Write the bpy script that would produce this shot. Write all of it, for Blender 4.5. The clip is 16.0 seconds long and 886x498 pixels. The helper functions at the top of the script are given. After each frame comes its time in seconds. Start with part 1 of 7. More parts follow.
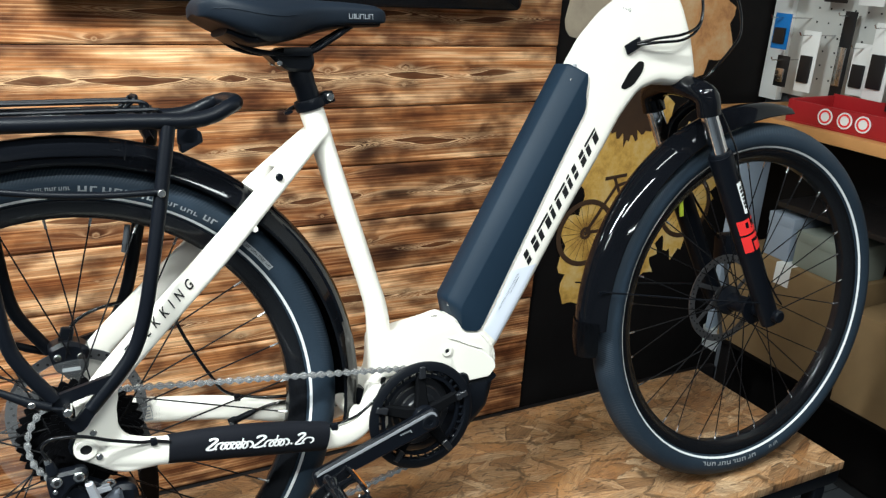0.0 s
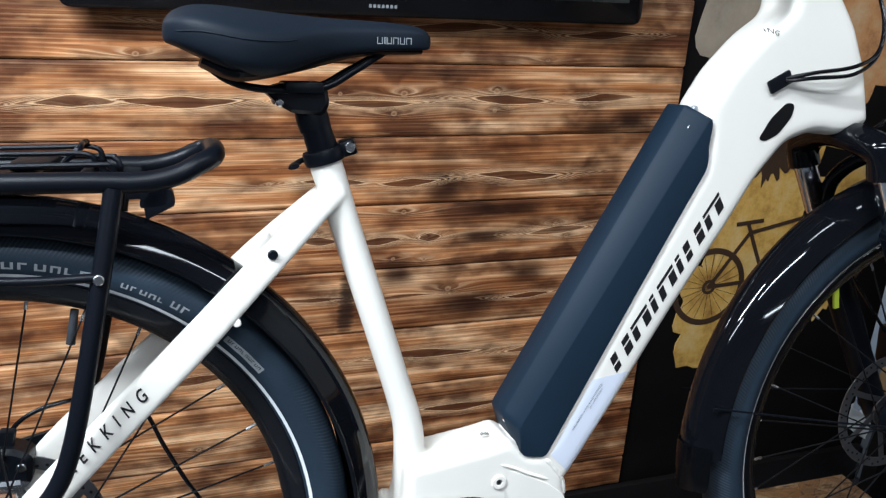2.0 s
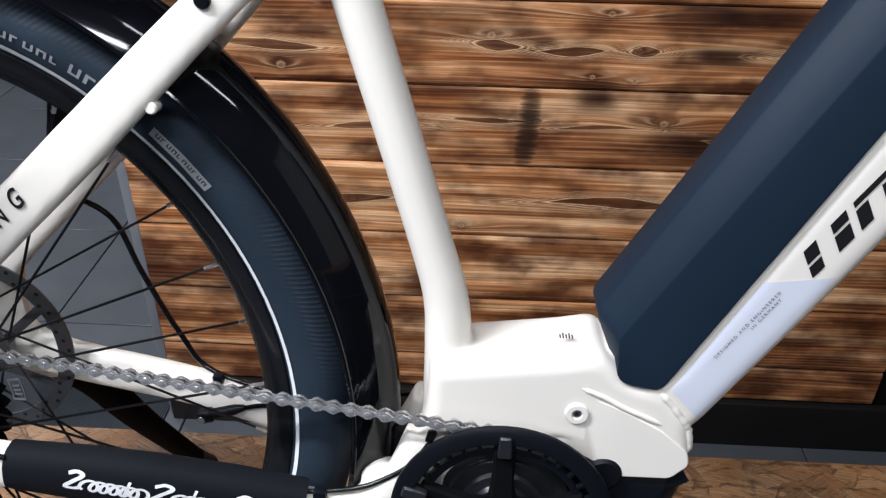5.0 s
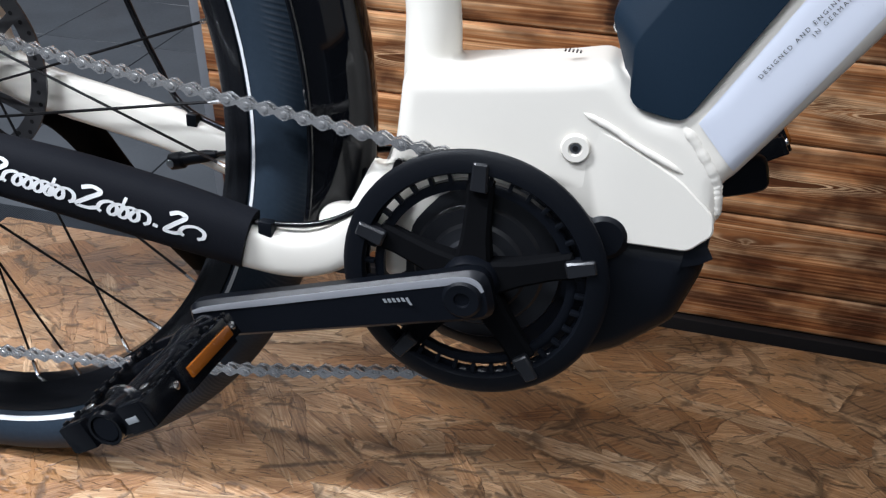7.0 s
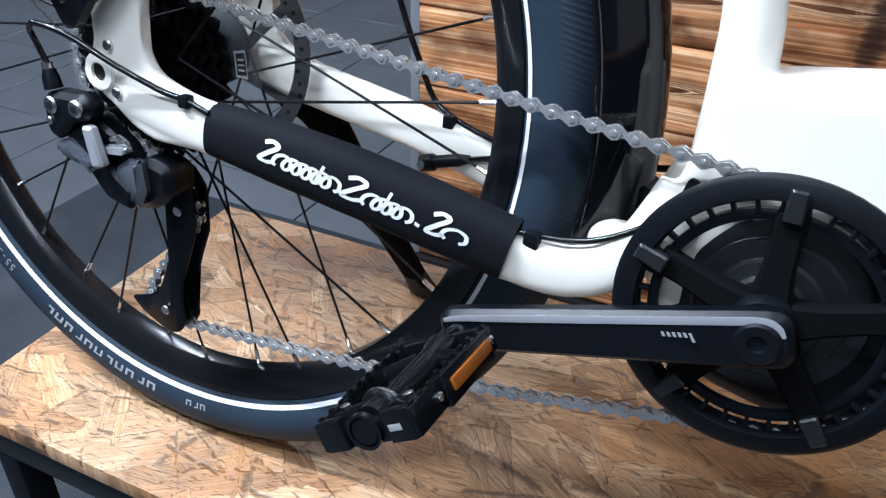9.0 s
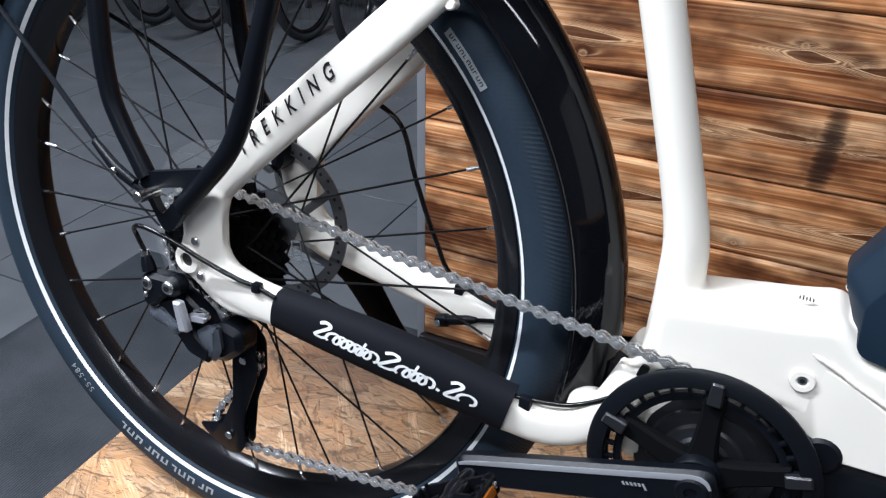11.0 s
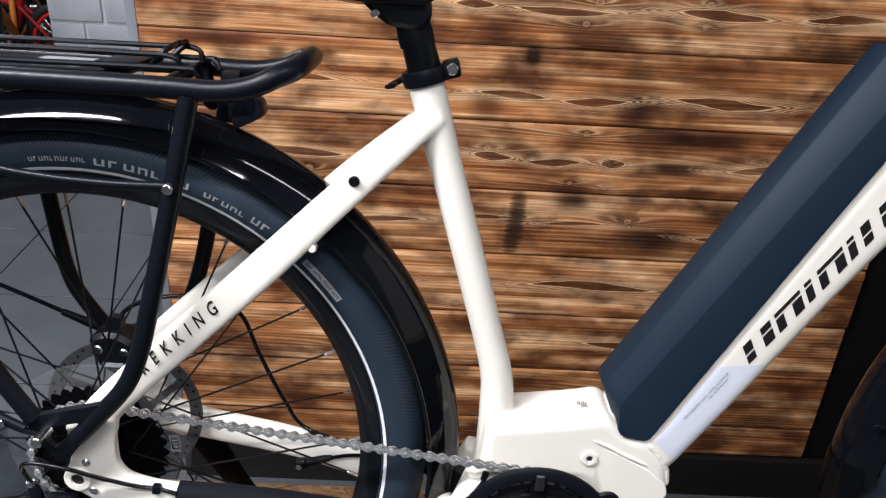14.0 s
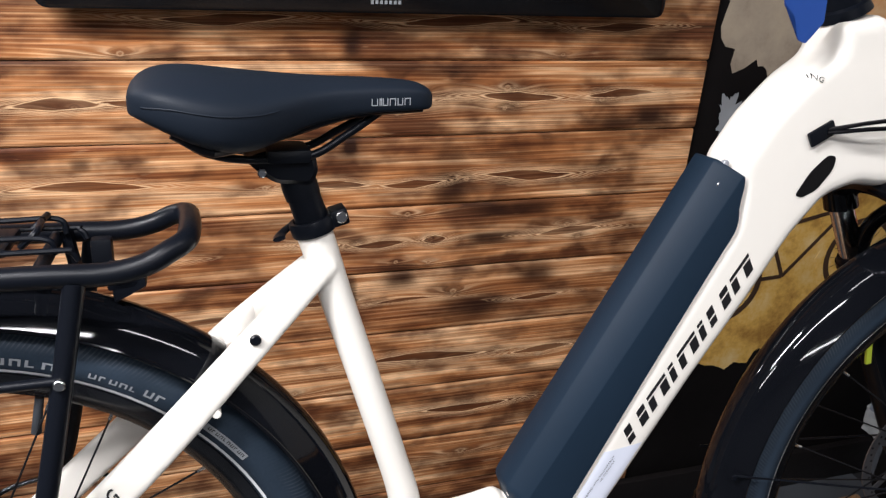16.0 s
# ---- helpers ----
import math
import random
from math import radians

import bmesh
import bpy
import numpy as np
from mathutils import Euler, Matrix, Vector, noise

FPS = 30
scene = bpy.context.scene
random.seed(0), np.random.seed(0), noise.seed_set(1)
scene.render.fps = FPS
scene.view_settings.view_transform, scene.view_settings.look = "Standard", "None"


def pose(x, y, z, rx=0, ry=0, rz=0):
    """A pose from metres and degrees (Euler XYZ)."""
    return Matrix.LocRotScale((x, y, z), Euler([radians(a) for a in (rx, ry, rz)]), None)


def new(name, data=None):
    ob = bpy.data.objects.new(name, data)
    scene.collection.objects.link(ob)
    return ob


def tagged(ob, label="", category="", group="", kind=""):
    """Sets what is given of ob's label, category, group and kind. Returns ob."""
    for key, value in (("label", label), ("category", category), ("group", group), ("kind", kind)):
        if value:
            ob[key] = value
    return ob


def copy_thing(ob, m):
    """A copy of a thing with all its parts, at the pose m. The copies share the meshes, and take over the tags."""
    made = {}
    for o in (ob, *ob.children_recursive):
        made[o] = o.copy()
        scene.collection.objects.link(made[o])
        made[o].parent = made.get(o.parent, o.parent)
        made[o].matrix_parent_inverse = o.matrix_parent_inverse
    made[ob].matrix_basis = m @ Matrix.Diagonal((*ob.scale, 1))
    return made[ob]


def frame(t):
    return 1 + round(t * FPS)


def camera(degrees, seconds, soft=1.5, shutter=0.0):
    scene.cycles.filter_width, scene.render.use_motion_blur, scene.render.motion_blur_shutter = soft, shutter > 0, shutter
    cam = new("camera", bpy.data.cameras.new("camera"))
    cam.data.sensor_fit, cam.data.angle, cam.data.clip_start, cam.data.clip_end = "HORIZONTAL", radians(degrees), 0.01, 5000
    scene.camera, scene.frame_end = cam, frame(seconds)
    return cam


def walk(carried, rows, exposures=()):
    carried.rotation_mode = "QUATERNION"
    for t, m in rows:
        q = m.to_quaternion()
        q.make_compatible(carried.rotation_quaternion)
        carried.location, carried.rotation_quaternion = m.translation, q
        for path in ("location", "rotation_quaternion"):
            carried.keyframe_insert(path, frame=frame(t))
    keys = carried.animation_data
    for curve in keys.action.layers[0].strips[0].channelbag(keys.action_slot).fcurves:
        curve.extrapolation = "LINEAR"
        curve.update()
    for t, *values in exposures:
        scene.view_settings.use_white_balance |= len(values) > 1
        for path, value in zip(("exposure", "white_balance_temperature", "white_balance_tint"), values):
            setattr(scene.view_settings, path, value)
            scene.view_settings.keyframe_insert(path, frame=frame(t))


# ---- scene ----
from mathutils.bvhtree import BVHTree

# ---- camera and walk ----
cam = camera(57.2, 16.0, soft=1.3)
ROWS = [
    (0, -0.0341, -0.9628, 0.9439, -28.73, -19.95, 3.59),
    (0.5, 0.0764, -0.9216, 0.9492, -24.63, -20.06, 3.89),
    (1, 0.1355, -0.8942, 0.9511, -21.6, -19.98, 3.37),
    (1.5, 0.1549, -0.8059, 0.9499, -19.73, -20.03, 3.03),
    (2, 0.1767, -0.7091, 0.9465, -19.47, -20.26, 3.46),
    (2.5, 0.2353, -0.6536, 0.9347, -16.55, -21.1, 3.28),
    (3, 0.3313, -0.6234, 0.9392, -6.92, -21.6, 2.24),
    (3.2, 0.3569, -0.6106, 0.9344, -4.43, -21.76, 1.97),
    (5.5, 0.4648, -0.4143, 0.7306, 3.11, -33.83, 1.35),
    (6, 0.5134, -0.4122, 0.6662, 3.49, -33.44, 3.27),
    (6.5, 0.5367, -0.4201, 0.6235, 7.64, -34.36, 2.71),
    (7, 0.5305, -0.4256, 0.5938, 12.2, -34.63, 2.05),
    (7.5, 0.5232, -0.4248, 0.5795, 16.15, -34.46, 1.82),
    (8, 0.496, -0.427, 0.5722, 20.45, -33.79, 1.4),
    (8.5, 0.4734, -0.4252, 0.5613, 23.1, -33.28, 1.47),
    (9, 0.4536, -0.4199, 0.5628, 25.16, -32.87, 1.24),
    (9.2, 0.45, -0.421, 0.5726, 25.85, -32.52, 1.21),
    (11.3, 0.4759, -0.5122, 0.7578, 24.57, -29.93, 0.6),
    (11.5, 0.466, -0.5179, 0.7732, 22.96, -29.97, 0.77),
    (12, 0.4398, -0.5328, 0.8102, 17.09, -29.98, 1.59),
    (12.5, 0.4113, -0.5531, 0.8455, 11.29, -29.75, 2.61),
    (13, 0.3707, -0.5848, 0.8829, 6.45, -29.38, 3.56),
    (13.5, 0.3224, -0.6124, 0.9103, 0.82, -28.89, 4.45),
    (14, 0.331, -0.6326, 0.9544, -1.7, -28.21, 3.53),
    (14.5, 0.3579, -0.655, 0.9859, -1.5, -27.41, 3.63),
    (15, 0.3109, -0.6488, 1.0159, -3.41, -25.98, 3.13),
    (15.5, 0.2501, -0.6227, 1.0341, -11.43, -25.09, 2.99),
    (16, 0.2163, -0.5921, 1.0396, -19.11, -24.52, 4),
]
walk(cam, [(t, pose(x, y, z, 90 + pitch, 0, yaw) @ pose(0, 0, 0, 0, 0, roll)) for t, x, y, z, yaw, pitch, roll in ROWS],
     exposures=[(0, 0.80, 6100, -2), (1, 0.57, 5850, 2), (2, 0.47, 5650, 4), (3, 0.41, 5650, 5), (5.5, 0.27, 6000, 11), (7, 0.29, 5850, 8), (8, 0.47, 5550, 6), (9, 0.71, 5350, 6), (11.5, 0.48, 5950, 9), (12.5, 0.45, 6150, 10), (13.5, 0.41, 6200, 11), (14.5, 0.41, 6250, 11), (15.2, 0.43, 6250, 11), (16, 0.51, 6300, 12)])

# ---- world and lamps ----
FLOOR, CEIL, WALL_Y = -0.50, 2.15, 0.864
world = bpy.data.worlds.new("shop_air")
scene.world = world
world.use_nodes = True
world.node_tree.nodes["Background"].inputs[0].default_value = (0.75, 0.85, 1.0, 1)
world.node_tree.nodes["Background"].inputs[1].default_value = 0.05


def tube_lamp(x, y, turn, power, length=1.1):
    data = bpy.data.lights.new("tube_light", "AREA")
    data.shape, data.size, data.size_y, data.energy, data.color = "RECTANGLE", length, 0.07, power, (1.0, 0.985, 0.985)
    ob = new("tube_light", data)
    ob.matrix_basis = pose(x, y, CEIL - 0.09, 0, 0, turn)
    return ob


# unseen ceiling lamps: count, shape, places and powers chosen to balance the light
LAMPS = [(-0.85, -0.45, 0, 62), (0.05, -1.05, 0, 19), (1.15, -0.62, 0, 6), (-1.75, -0.9, 0, 15), (-1.9, 2.2, 0, 36), (0.3, -2.8, 0, 16), (-3.6, 0.4, 90, 24)]
for lx, ly, turn, power in LAMPS:
    tube_lamp(lx, ly, turn, power)

# ---- materials ----


def material(name):
    m = bpy.data.materials.new(name)
    m.use_nodes = True
    return m, m.node_tree, m.node_tree.nodes["Principled BSDF"]


def link(tree, a, b):
    tree.links.new(a, b)


def node(tree, kind, **values):
    n = tree.nodes.new(kind)
    for k, v in values.items():
        n.inputs[k].default_value = v
    return n


def ramp(tree, source, stops):
    n = tree.nodes.new("ShaderNodeValToRGB")
    el = n.color_ramp.elements
    while len(el) < len(stops):
        el.new(0.5)
    for e, (p, c) in zip(el, stops):
        e.position, e.color = p, (*c, 1)
    link(tree, source, n.inputs[0])
    return n


def maths(tree, op, a, b=0.0):
    n = tree.nodes.new("ShaderNodeMath")
    n.operation = op
    for i, v in enumerate((a, b)):
        if isinstance(v, (int, float)):
            n.inputs[i].default_value = v
        else:
            link(tree, v, n.inputs[i])
    return n.outputs[0]


def mixed(tree, fac, a, b, how="MIX"):
    n = tree.nodes.new("ShaderNodeMix")
    n.data_type, n.blend_type = "RGBA", how
    for i, v in ((0, fac), (6, a), (7, b)):
        if isinstance(v, (int, float)):
            n.inputs[i].default_value = v
        elif isinstance(v, tuple):
            n.inputs[i].default_value = (*v, 1)
        else:
            link(tree, v, n.inputs[i])
    return n.outputs[2]


def coords(tree, scale=(1, 1, 1), turn=(0, 0, 0), kind="Object", shuffle=0.0):
    tc = tree.nodes.new("ShaderNodeTexCoord")
    mp = node(tree, "ShaderNodeMapping", Scale=scale, Rotation=turn)
    link(tree, tc.outputs[kind], mp.inputs[0])
    if shuffle:
        info = tree.nodes.new("ShaderNodeObjectInfo")
        link(tree, maths(tree, "MULTIPLY", info.outputs["Random"], shuffle), mp.inputs["Location"])
    return mp.outputs[0]


def noise_tex(tree, vec, scale, detail=4.0, rough=0.55):
    n = node(tree, "ShaderNodeTexNoise", Scale=scale, Detail=detail, Roughness=rough)
    link(tree, vec, n.inputs["Vector"])
    return n.outputs["Fac"]


def bump(tree, bsdf, height, strength, distance=0.001):
    n = node(tree, "ShaderNodeBump", Strength=strength, Distance=distance)
    link(tree, height, n.inputs["Height"])
    link(tree, n.outputs[0], bsdf.inputs["Normal"])


def surface(name, colour, rough=0.5, metal=0.0, vary=0.12, grain=60.0, relief=0.15, coat=0.0, shuffle=0.0, spread=0.15, depth=0.001, spec=0.4):
    """A plain surface with a slow tint drift, fine grain and slight relief."""
    m, tree, b = material(name)
    vec = coords(tree, shuffle=shuffle)
    slow, fine = noise_tex(tree, vec, 6.0), noise_tex(tree, vec, grain, 5.0)
    dark = tuple(c * (1 - vary) for c in colour)
    light = tuple(min(1, c * (1 + vary)) for c in colour)
    a = ramp(tree, slow, [(0.3, dark), (0.7, light)])
    out = mixed(tree, maths(tree, "MULTIPLY", fine, vary), a.outputs[0], tuple(c * 0.7 for c in colour))
    link(tree, out, b.inputs["Base Color"])
    r = maths(tree, "ADD", maths(tree, "MULTIPLY", fine, spread), rough - spread / 2)
    link(tree, r, b.inputs["Roughness"])
    b.inputs["Metallic"].default_value = metal
    b.inputs["Coat Weight"].default_value = coat
    b.inputs["Coat Roughness"].default_value = 0.05
    b.inputs["Specular IOR Level"].default_value = spec
    if relief:
        bump(tree, b, fine, relief, depth)
    return m


WHITE = surface("cream_frame_paint", (0.83, 0.79, 0.715), 0.34, vary=0.02, relief=0.02, coat=0.25, spread=0.05)
BATTERY = surface("anthracite_cover", (0.0085, 0.018, 0.032), 0.52, vary=0.1, grain=900, relief=0.08, spread=0.1, spec=0.15)
MOTOR = surface("black_motor_plastic", (0.004, 0.005, 0.0075), 0.42, vary=0.12, grain=500, relief=0.12, spec=0.15)
SATIN = surface("black_satin_metal", (0.0038, 0.0048, 0.0075), 0.34, vary=0.1, grain=300, relief=0.05, spec=0.17)
GLOSS = surface("black_gloss_fender", (0.0035, 0.004, 0.0055), 0.055, vary=0.1, grain=40, relief=0.01, coat=0.0, spread=0.04, spec=0.25)
RUBBER = surface("tyre_rubber", (0.024, 0.027, 0.032), 0.66, vary=0.16, grain=240, relief=0.2, spread=0.15)
RIM = surface("black_rim", (0.006, 0.0065, 0.008), 0.2, vary=0.1, relief=0.03)
STEEL = surface("bright_steel", (0.62, 0.62, 0.62), 0.25, 1.0, vary=0.15, grain=200, relief=0.05)
CHROME = surface("stanchion_chrome", (0.70, 0.71, 0.73), 0.12, 1.0, vary=0.05, relief=0.0)
PEDAL = surface("pedal_gloss_black", (0.004, 0.0045, 0.006), 0.2, vary=0.15, grain=160, relief=0.12, spec=0.3, spread=0.2)
CHAIN = surface("chain_steel", (0.78, 0.77, 0.76), 0.25, 0.8, vary=0.45, grain=260, relief=0.3, spec=0.7)
SPOKE = surface("black_spoke", (0.006, 0.006, 0.007), 0.4, vary=0.05, relief=0.0, spec=0.14)
REFLECTIVE = surface("reflective_stripe", (0.72, 0.73, 0.74), 0.5, vary=0.05, grain=500, relief=0.05)
PRINT_GREY = surface("grey_tyre_print", (0.27, 0.285, 0.30), 0.6, vary=0.15, relief=0.0)
INK = surface("black_ink", (0.010, 0.010, 0.011), 0.4, vary=0.1, relief=0.0)
PRINT_WHITE = surface("white_print", (0.82, 0.82, 0.82), 0.6, vary=0.03, relief=0.0)
DECAL_BLUE = surface("pale_decal", (0.66, 0.69, 0.78), 0.3, vary=0.03, relief=0.0)
NEOPRENE = surface("neoprene_sleeve", (0.007, 0.0078, 0.011), 0.75, vary=0.15, grain=900, relief=0.25, spread=0.1, spec=0.1)
SADDLE = surface("saddle_cover", (0.0068, 0.0105, 0.017), 0.55, vary=0.12, grain=700, relief=0.12, spread=0.12, spec=0.16)
SILVER = surface("brushed_silver", (0.50, 0.51, 0.55), 0.35, 0.55, vary=0.1, grain=300, relief=0.05)
AMBER = surface("amber_reflector", (0.23, 0.068, 0.006), 0.25, vary=0.2, grain=400, relief=0.5, coat=0.4)
RED = surface("red_paint", (0.32, 0.014, 0.018), 0.35, vary=0.1, relief=0.03)
REDINK = surface("red_print", (0.75, 0.03, 0.03), 0.4, vary=0.05, relief=0.0)
DISC = surface("brake_disc_steel", (0.20, 0.20, 0.21), 0.4, 0.9, vary=0.2, grain=150, relief=0.1)
BLACKWALL = surface("black_wall_board", (0.007, 0.006, 0.006), 0.6, vary=0.25, grain=30, relief=0.1, spec=0.09)
PLINTH = surface("dark_plinth_board", (0.009, 0.007, 0.007), 0.55, vary=0.25, grain=50, relief=0.15)
PLASTER = surface("grey_plaster", (0.088, 0.095, 0.109), 0.85, vary=0.08, grain=90, relief=0.2)
CEILING = surface("ceiling_paint", (0.18, 0.183, 0.195), 0.9, vary=0.05, relief=0.05)
BRICKW = surface("white_painted_brick", (0.50, 0.52, 0.56), 0.7, vary=0.12, grain=35, relief=0.6, shuffle=9, depth=0.003)
MORTAR = surface("pale_mortar", (0.60, 0.61, 0.63), 0.85, vary=0.08, grain=80, relief=0.3)
GREYTRIM = surface("grey_corner_trim", (0.20, 0.21, 0.23), 0.5, vary=0.1)
TILE = surface("grey_floor_tile", (0.082, 0.089, 0.099), 0.34, vary=0.12, grain=120, relief=0.08, shuffle=7, spread=0.25)
GROUT = surface("dark_grout", (0.02, 0.02, 0.022), 0.8, vary=0.2)
CARD = surface("brown_cardboard", (0.21, 0.135, 0.062), 0.8, vary=0.12, grain=60, relief=0.1)
PALECARD = surface("pale_grey_green_card", (0.22, 0.24, 0.205), 0.75, vary=0.08, grain=60, relief=0.1)
COUNTERWOOD = surface("orange_counter_wood", (0.50, 0.25, 0.09), 0.45, vary=0.2, grain=30, relief=0.05)
GREYPANEL = surface("blue_grey_panel", (0.24, 0.28, 0.34), 0.5, vary=0.06)
PEG = surface("white_pegboard", (0.60, 0.60, 0.57), 0.5, vary=0.05)
PACKBLUE = surface("bright_blue_packet", (0.012, 0.15, 0.46), 0.4, vary=0.1, relief=0.0)
BLUE = surface("blue_packet", (0.015, 0.055, 0.24), 0.4, vary=0.1, relief=0.0)
PAPER = surface("white_label_paper", (0.75, 0.75, 0.73), 0.7, vary=0.05, relief=0.0)
SCREEN = surface("dark_tv_bezel", (0.006, 0.006, 0.007), 0.16, vary=0.1, relief=0.0)
YELLOW = surface("lime_tag", (0.55, 0.65, 0.05), 0.5, vary=0.05, relief=0.0)
ORANGE = surface("orange_frame_paint", (0.6, 0.2, 0.03), 0.35, vary=0.1)
BLUEPAINT = surface("blue_frame_paint", (0.05, 0.12, 0.3), 0.35, vary=0.1)


def clear_plastic():
    m, tree, b = material("clear_plastic")
    b.inputs["Base Color"].default_value = (0.9, 0.92, 0.93, 1)
    b.inputs["Roughness"].default_value = 0.08
    b.inputs["Alpha"].default_value = 0.022
    return m


CLEAR = clear_plastic()
BAG = surface("milky_plastic_film", (0.55, 0.57, 0.58), 0.3, vary=0.15, grain=40, relief=0.3, depth=0.003)


def charred_planks():
    """Scorched and brushed pine: pale raised grain that bends round knots, soft burnt clouds, soot at one joint."""
    m, tree, b = material("scorched_pine")
    tc = tree.nodes.new("ShaderNodeTexCoord")
    info = tree.nodes.new("ShaderNodeObjectInfo")
    sep = tree.nodes.new("ShaderNodeSeparateXYZ")
    link(tree, tc.outputs["Object"], sep.inputs[0])
    warp = tree.nodes.new("ShaderNodeAttribute")
    warp.attribute_name = "warp"
    core = tree.nodes.new("ShaderNodeAttribute")
    core.attribute_name = "core"
    shift = maths(tree, "MULTIPLY", info.outputs["Random"], 37.0)

    def vec(sx, sz, extra=0.0, bent=True):
        c = tree.nodes.new("ShaderNodeCombineXYZ")
        link(tree, maths(tree, "ADD", maths(tree, "MULTIPLY", sep.outputs[0], sx), shift), c.inputs[0])
        height = maths(tree, "ADD", sep.outputs[2], warp.outputs["Fac"]) if bent else sep.outputs[2]
        link(tree, maths(tree, "MULTIPLY", height, sz), c.inputs[2])
        link(tree, maths(tree, "ADD", shift, extra), c.inputs[1])
        return c.outputs[0]

    # raised grain: uneven pale lines, closest and clearest round the knots
    wander = noise_tex(tree, vec(1.5, 9.0), 1.0, 2.0)
    field = maths(tree, "ADD", maths(tree, "ADD", sep.outputs[2], warp.outputs["Fac"]), maths(tree, "MULTIPLY", wander, 0.030))
    bands = maths(tree, "SINE", maths(tree, "MULTIPLY", field, 760.0))
    bands = maths(tree, "POWER", maths(tree, "ADD", maths(tree, "MULTIPLY", bands, 0.5), 0.5), 3.0)
    presence = noise_tex(tree, vec(3.0, 20.0, 9.0), 1.0, 3.0)
    presence = maths(tree, "ADD", ramp(tree, presence, [(0.48, (0.03, 0.03, 0.03)), (0.70, (0.5, 0.5, 0.5))]).outputs[0], maths(tree, "MULTIPLY", warp.outputs["Fac"], 62.0))
    lines = maths(tree, "MULTIPLY", bands, maths(tree, "MINIMUM", presence, 1.0))
    streak = noise_tex(tree, vec(4.0, 260.0, 3.0), 1.0, 4.0, 0.6)
    soft = noise_tex(tree, vec(3.4, 36.0, 31.0), 1.0, 2.0, 0.5)
    tone = maths(tree, "ADD", maths(tree, "MULTIPLY", streak, 0.34), maths(tree, "ADD", maths(tree, "MULTIPLY", soft, 0.66), maths(tree, "ADD", maths(tree, "MULTIPLY", bands, 0.05), -0.014)))
    wood = ramp(tree, tone, [(0.34, (0.19, 0.062, 0.021)), (0.45, (0.42, 0.180, 0.066)), (0.53, (0.62, 0.335, 0.158)), (0.62, (0.90, 0.612, 0.360))]).outputs[0]
    band = noise_tex(tree, vec(1.3, 70.0, 47.0), 1.0, 2.0, 0.5)
    wood = mixed(tree, 1.0, wood, ramp(tree, band, [(0.36, (0.68, 0.61, 0.55)), (0.50, (1.0, 0.985, 0.975)), (0.64, (1.20, 1.19, 1.17))]).outputs[0], "MULTIPLY")
    # burnt clouds with ragged upright edges, in two sizes
    wob = noise_tex(tree, vec(24.0, 5.0, 41.0, False), 1.0, 2.0)
    c = tree.nodes.new("ShaderNodeCombineXYZ")
    link(tree, maths(tree, "ADD", maths(tree, "MULTIPLY", sep.outputs[0], 10.5), shift), c.inputs[0])
    link(tree, maths(tree, "ADD", maths(tree, "MULTIPLY", sep.outputs[2], 20.0), maths(tree, "MULTIPLY", wob, 0.6)), c.inputs[2])
    link(tree, maths(tree, "ADD", shift, 17.0), c.inputs[1])
    cloud = noise_tex(tree, c.outputs[0], 1.0, 2.5, 0.5)
    cloud2 = noise_tex(tree, vec(3.2, 34.0, 23.0), 1.0, 2.0, 0.5)
    wide = noise_tex(tree, vec(2.0, 5.0, 57.0, False), 1.0, 1.0, 0.5)
    burn = maths(tree, "ADD", maths(tree, "ADD", maths(tree, "MULTIPLY", cloud, 0.60), maths(tree, "MULTIPLY", cloud2, 0.26)), maths(tree, "MULTIPLY", wide, 0.30))
    burn = maths(tree, "ADD", burn, maths(tree, "MULTIPLY", maths(tree, "SUBTRACT", streak, 0.5), 0.28))
    burn = ramp(tree, burn, [(0.485, (0.0, 0.0, 0.0)), (0.545, (0.28, 0.28, 0.28)), (0.605, (0.64, 0.64, 0.64)), (0.680, (0.95, 0.95, 0.95))]).outputs[0]
    torch = tree.nodes.new("ShaderNodeAttribute")
    torch.attribute_name = "scorch"
    lick = maths(tree, "ADD", maths(tree, "MULTIPLY", cloud, 1.5), maths(tree, "ADD", maths(tree, "MULTIPLY", streak, 1.0), -0.02))
    burn = maths(tree, "MAXIMUM", burn, maths(tree, "MINIMUM", maths(tree, "MULTIPLY", torch.outputs["Fac"], lick), 0.985))
    dark = mixed(tree, ramp(tree, streak, [(0.36, (0, 0, 0)), (0.66, (1, 1, 1))]).outputs[0], (0.017, 0.0055, 0.0035), (0.105, 0.031, 0.012))
    out = mixed(tree, maths(tree, "MULTIPLY", burn, 0.96), wood, dark)
    # brown shade between the pale lines near the knots
    near = maths(tree, "MINIMUM", maths(tree, "MULTIPLY", warp.outputs["Fac"], 45.0), 0.55)
    out = mixed(tree, near, out, (0.115, 0.047, 0.021))
    paint = mixed(tree, burn, (0.78, 0.545, 0.335), (0.40, 0.225, 0.115))
    out = mixed(tree, maths(tree, "MULTIPLY", lines, 0.68), out, paint)
    out = mixed(tree, maths(tree, "MINIMUM", maths(tree, "MULTIPLY", maths(tree, "MULTIPLY", torch.outputs["Fac"], lick), 0.80), 0.86), out, (0.017, 0.007, 0.0045))
    # knots: a dark smudge, a thin pale outline and a brown heart
    smudge = ramp(tree, core.outputs["Fac"], [(0.0, (0.75, 0.75, 0.75)), (0.30, (0.62, 0.62, 0.62)), (0.75, (0, 0, 0))]).outputs[0]
    out = mixed(tree, maths(tree, "MULTIPLY", smudge, ramp(tree, cloud2, [(0.36, (0.25, 0.25, 0.25)), (0.6, (1, 1, 1))]).outputs[0]), out, (0.048, 0.018, 0.009))
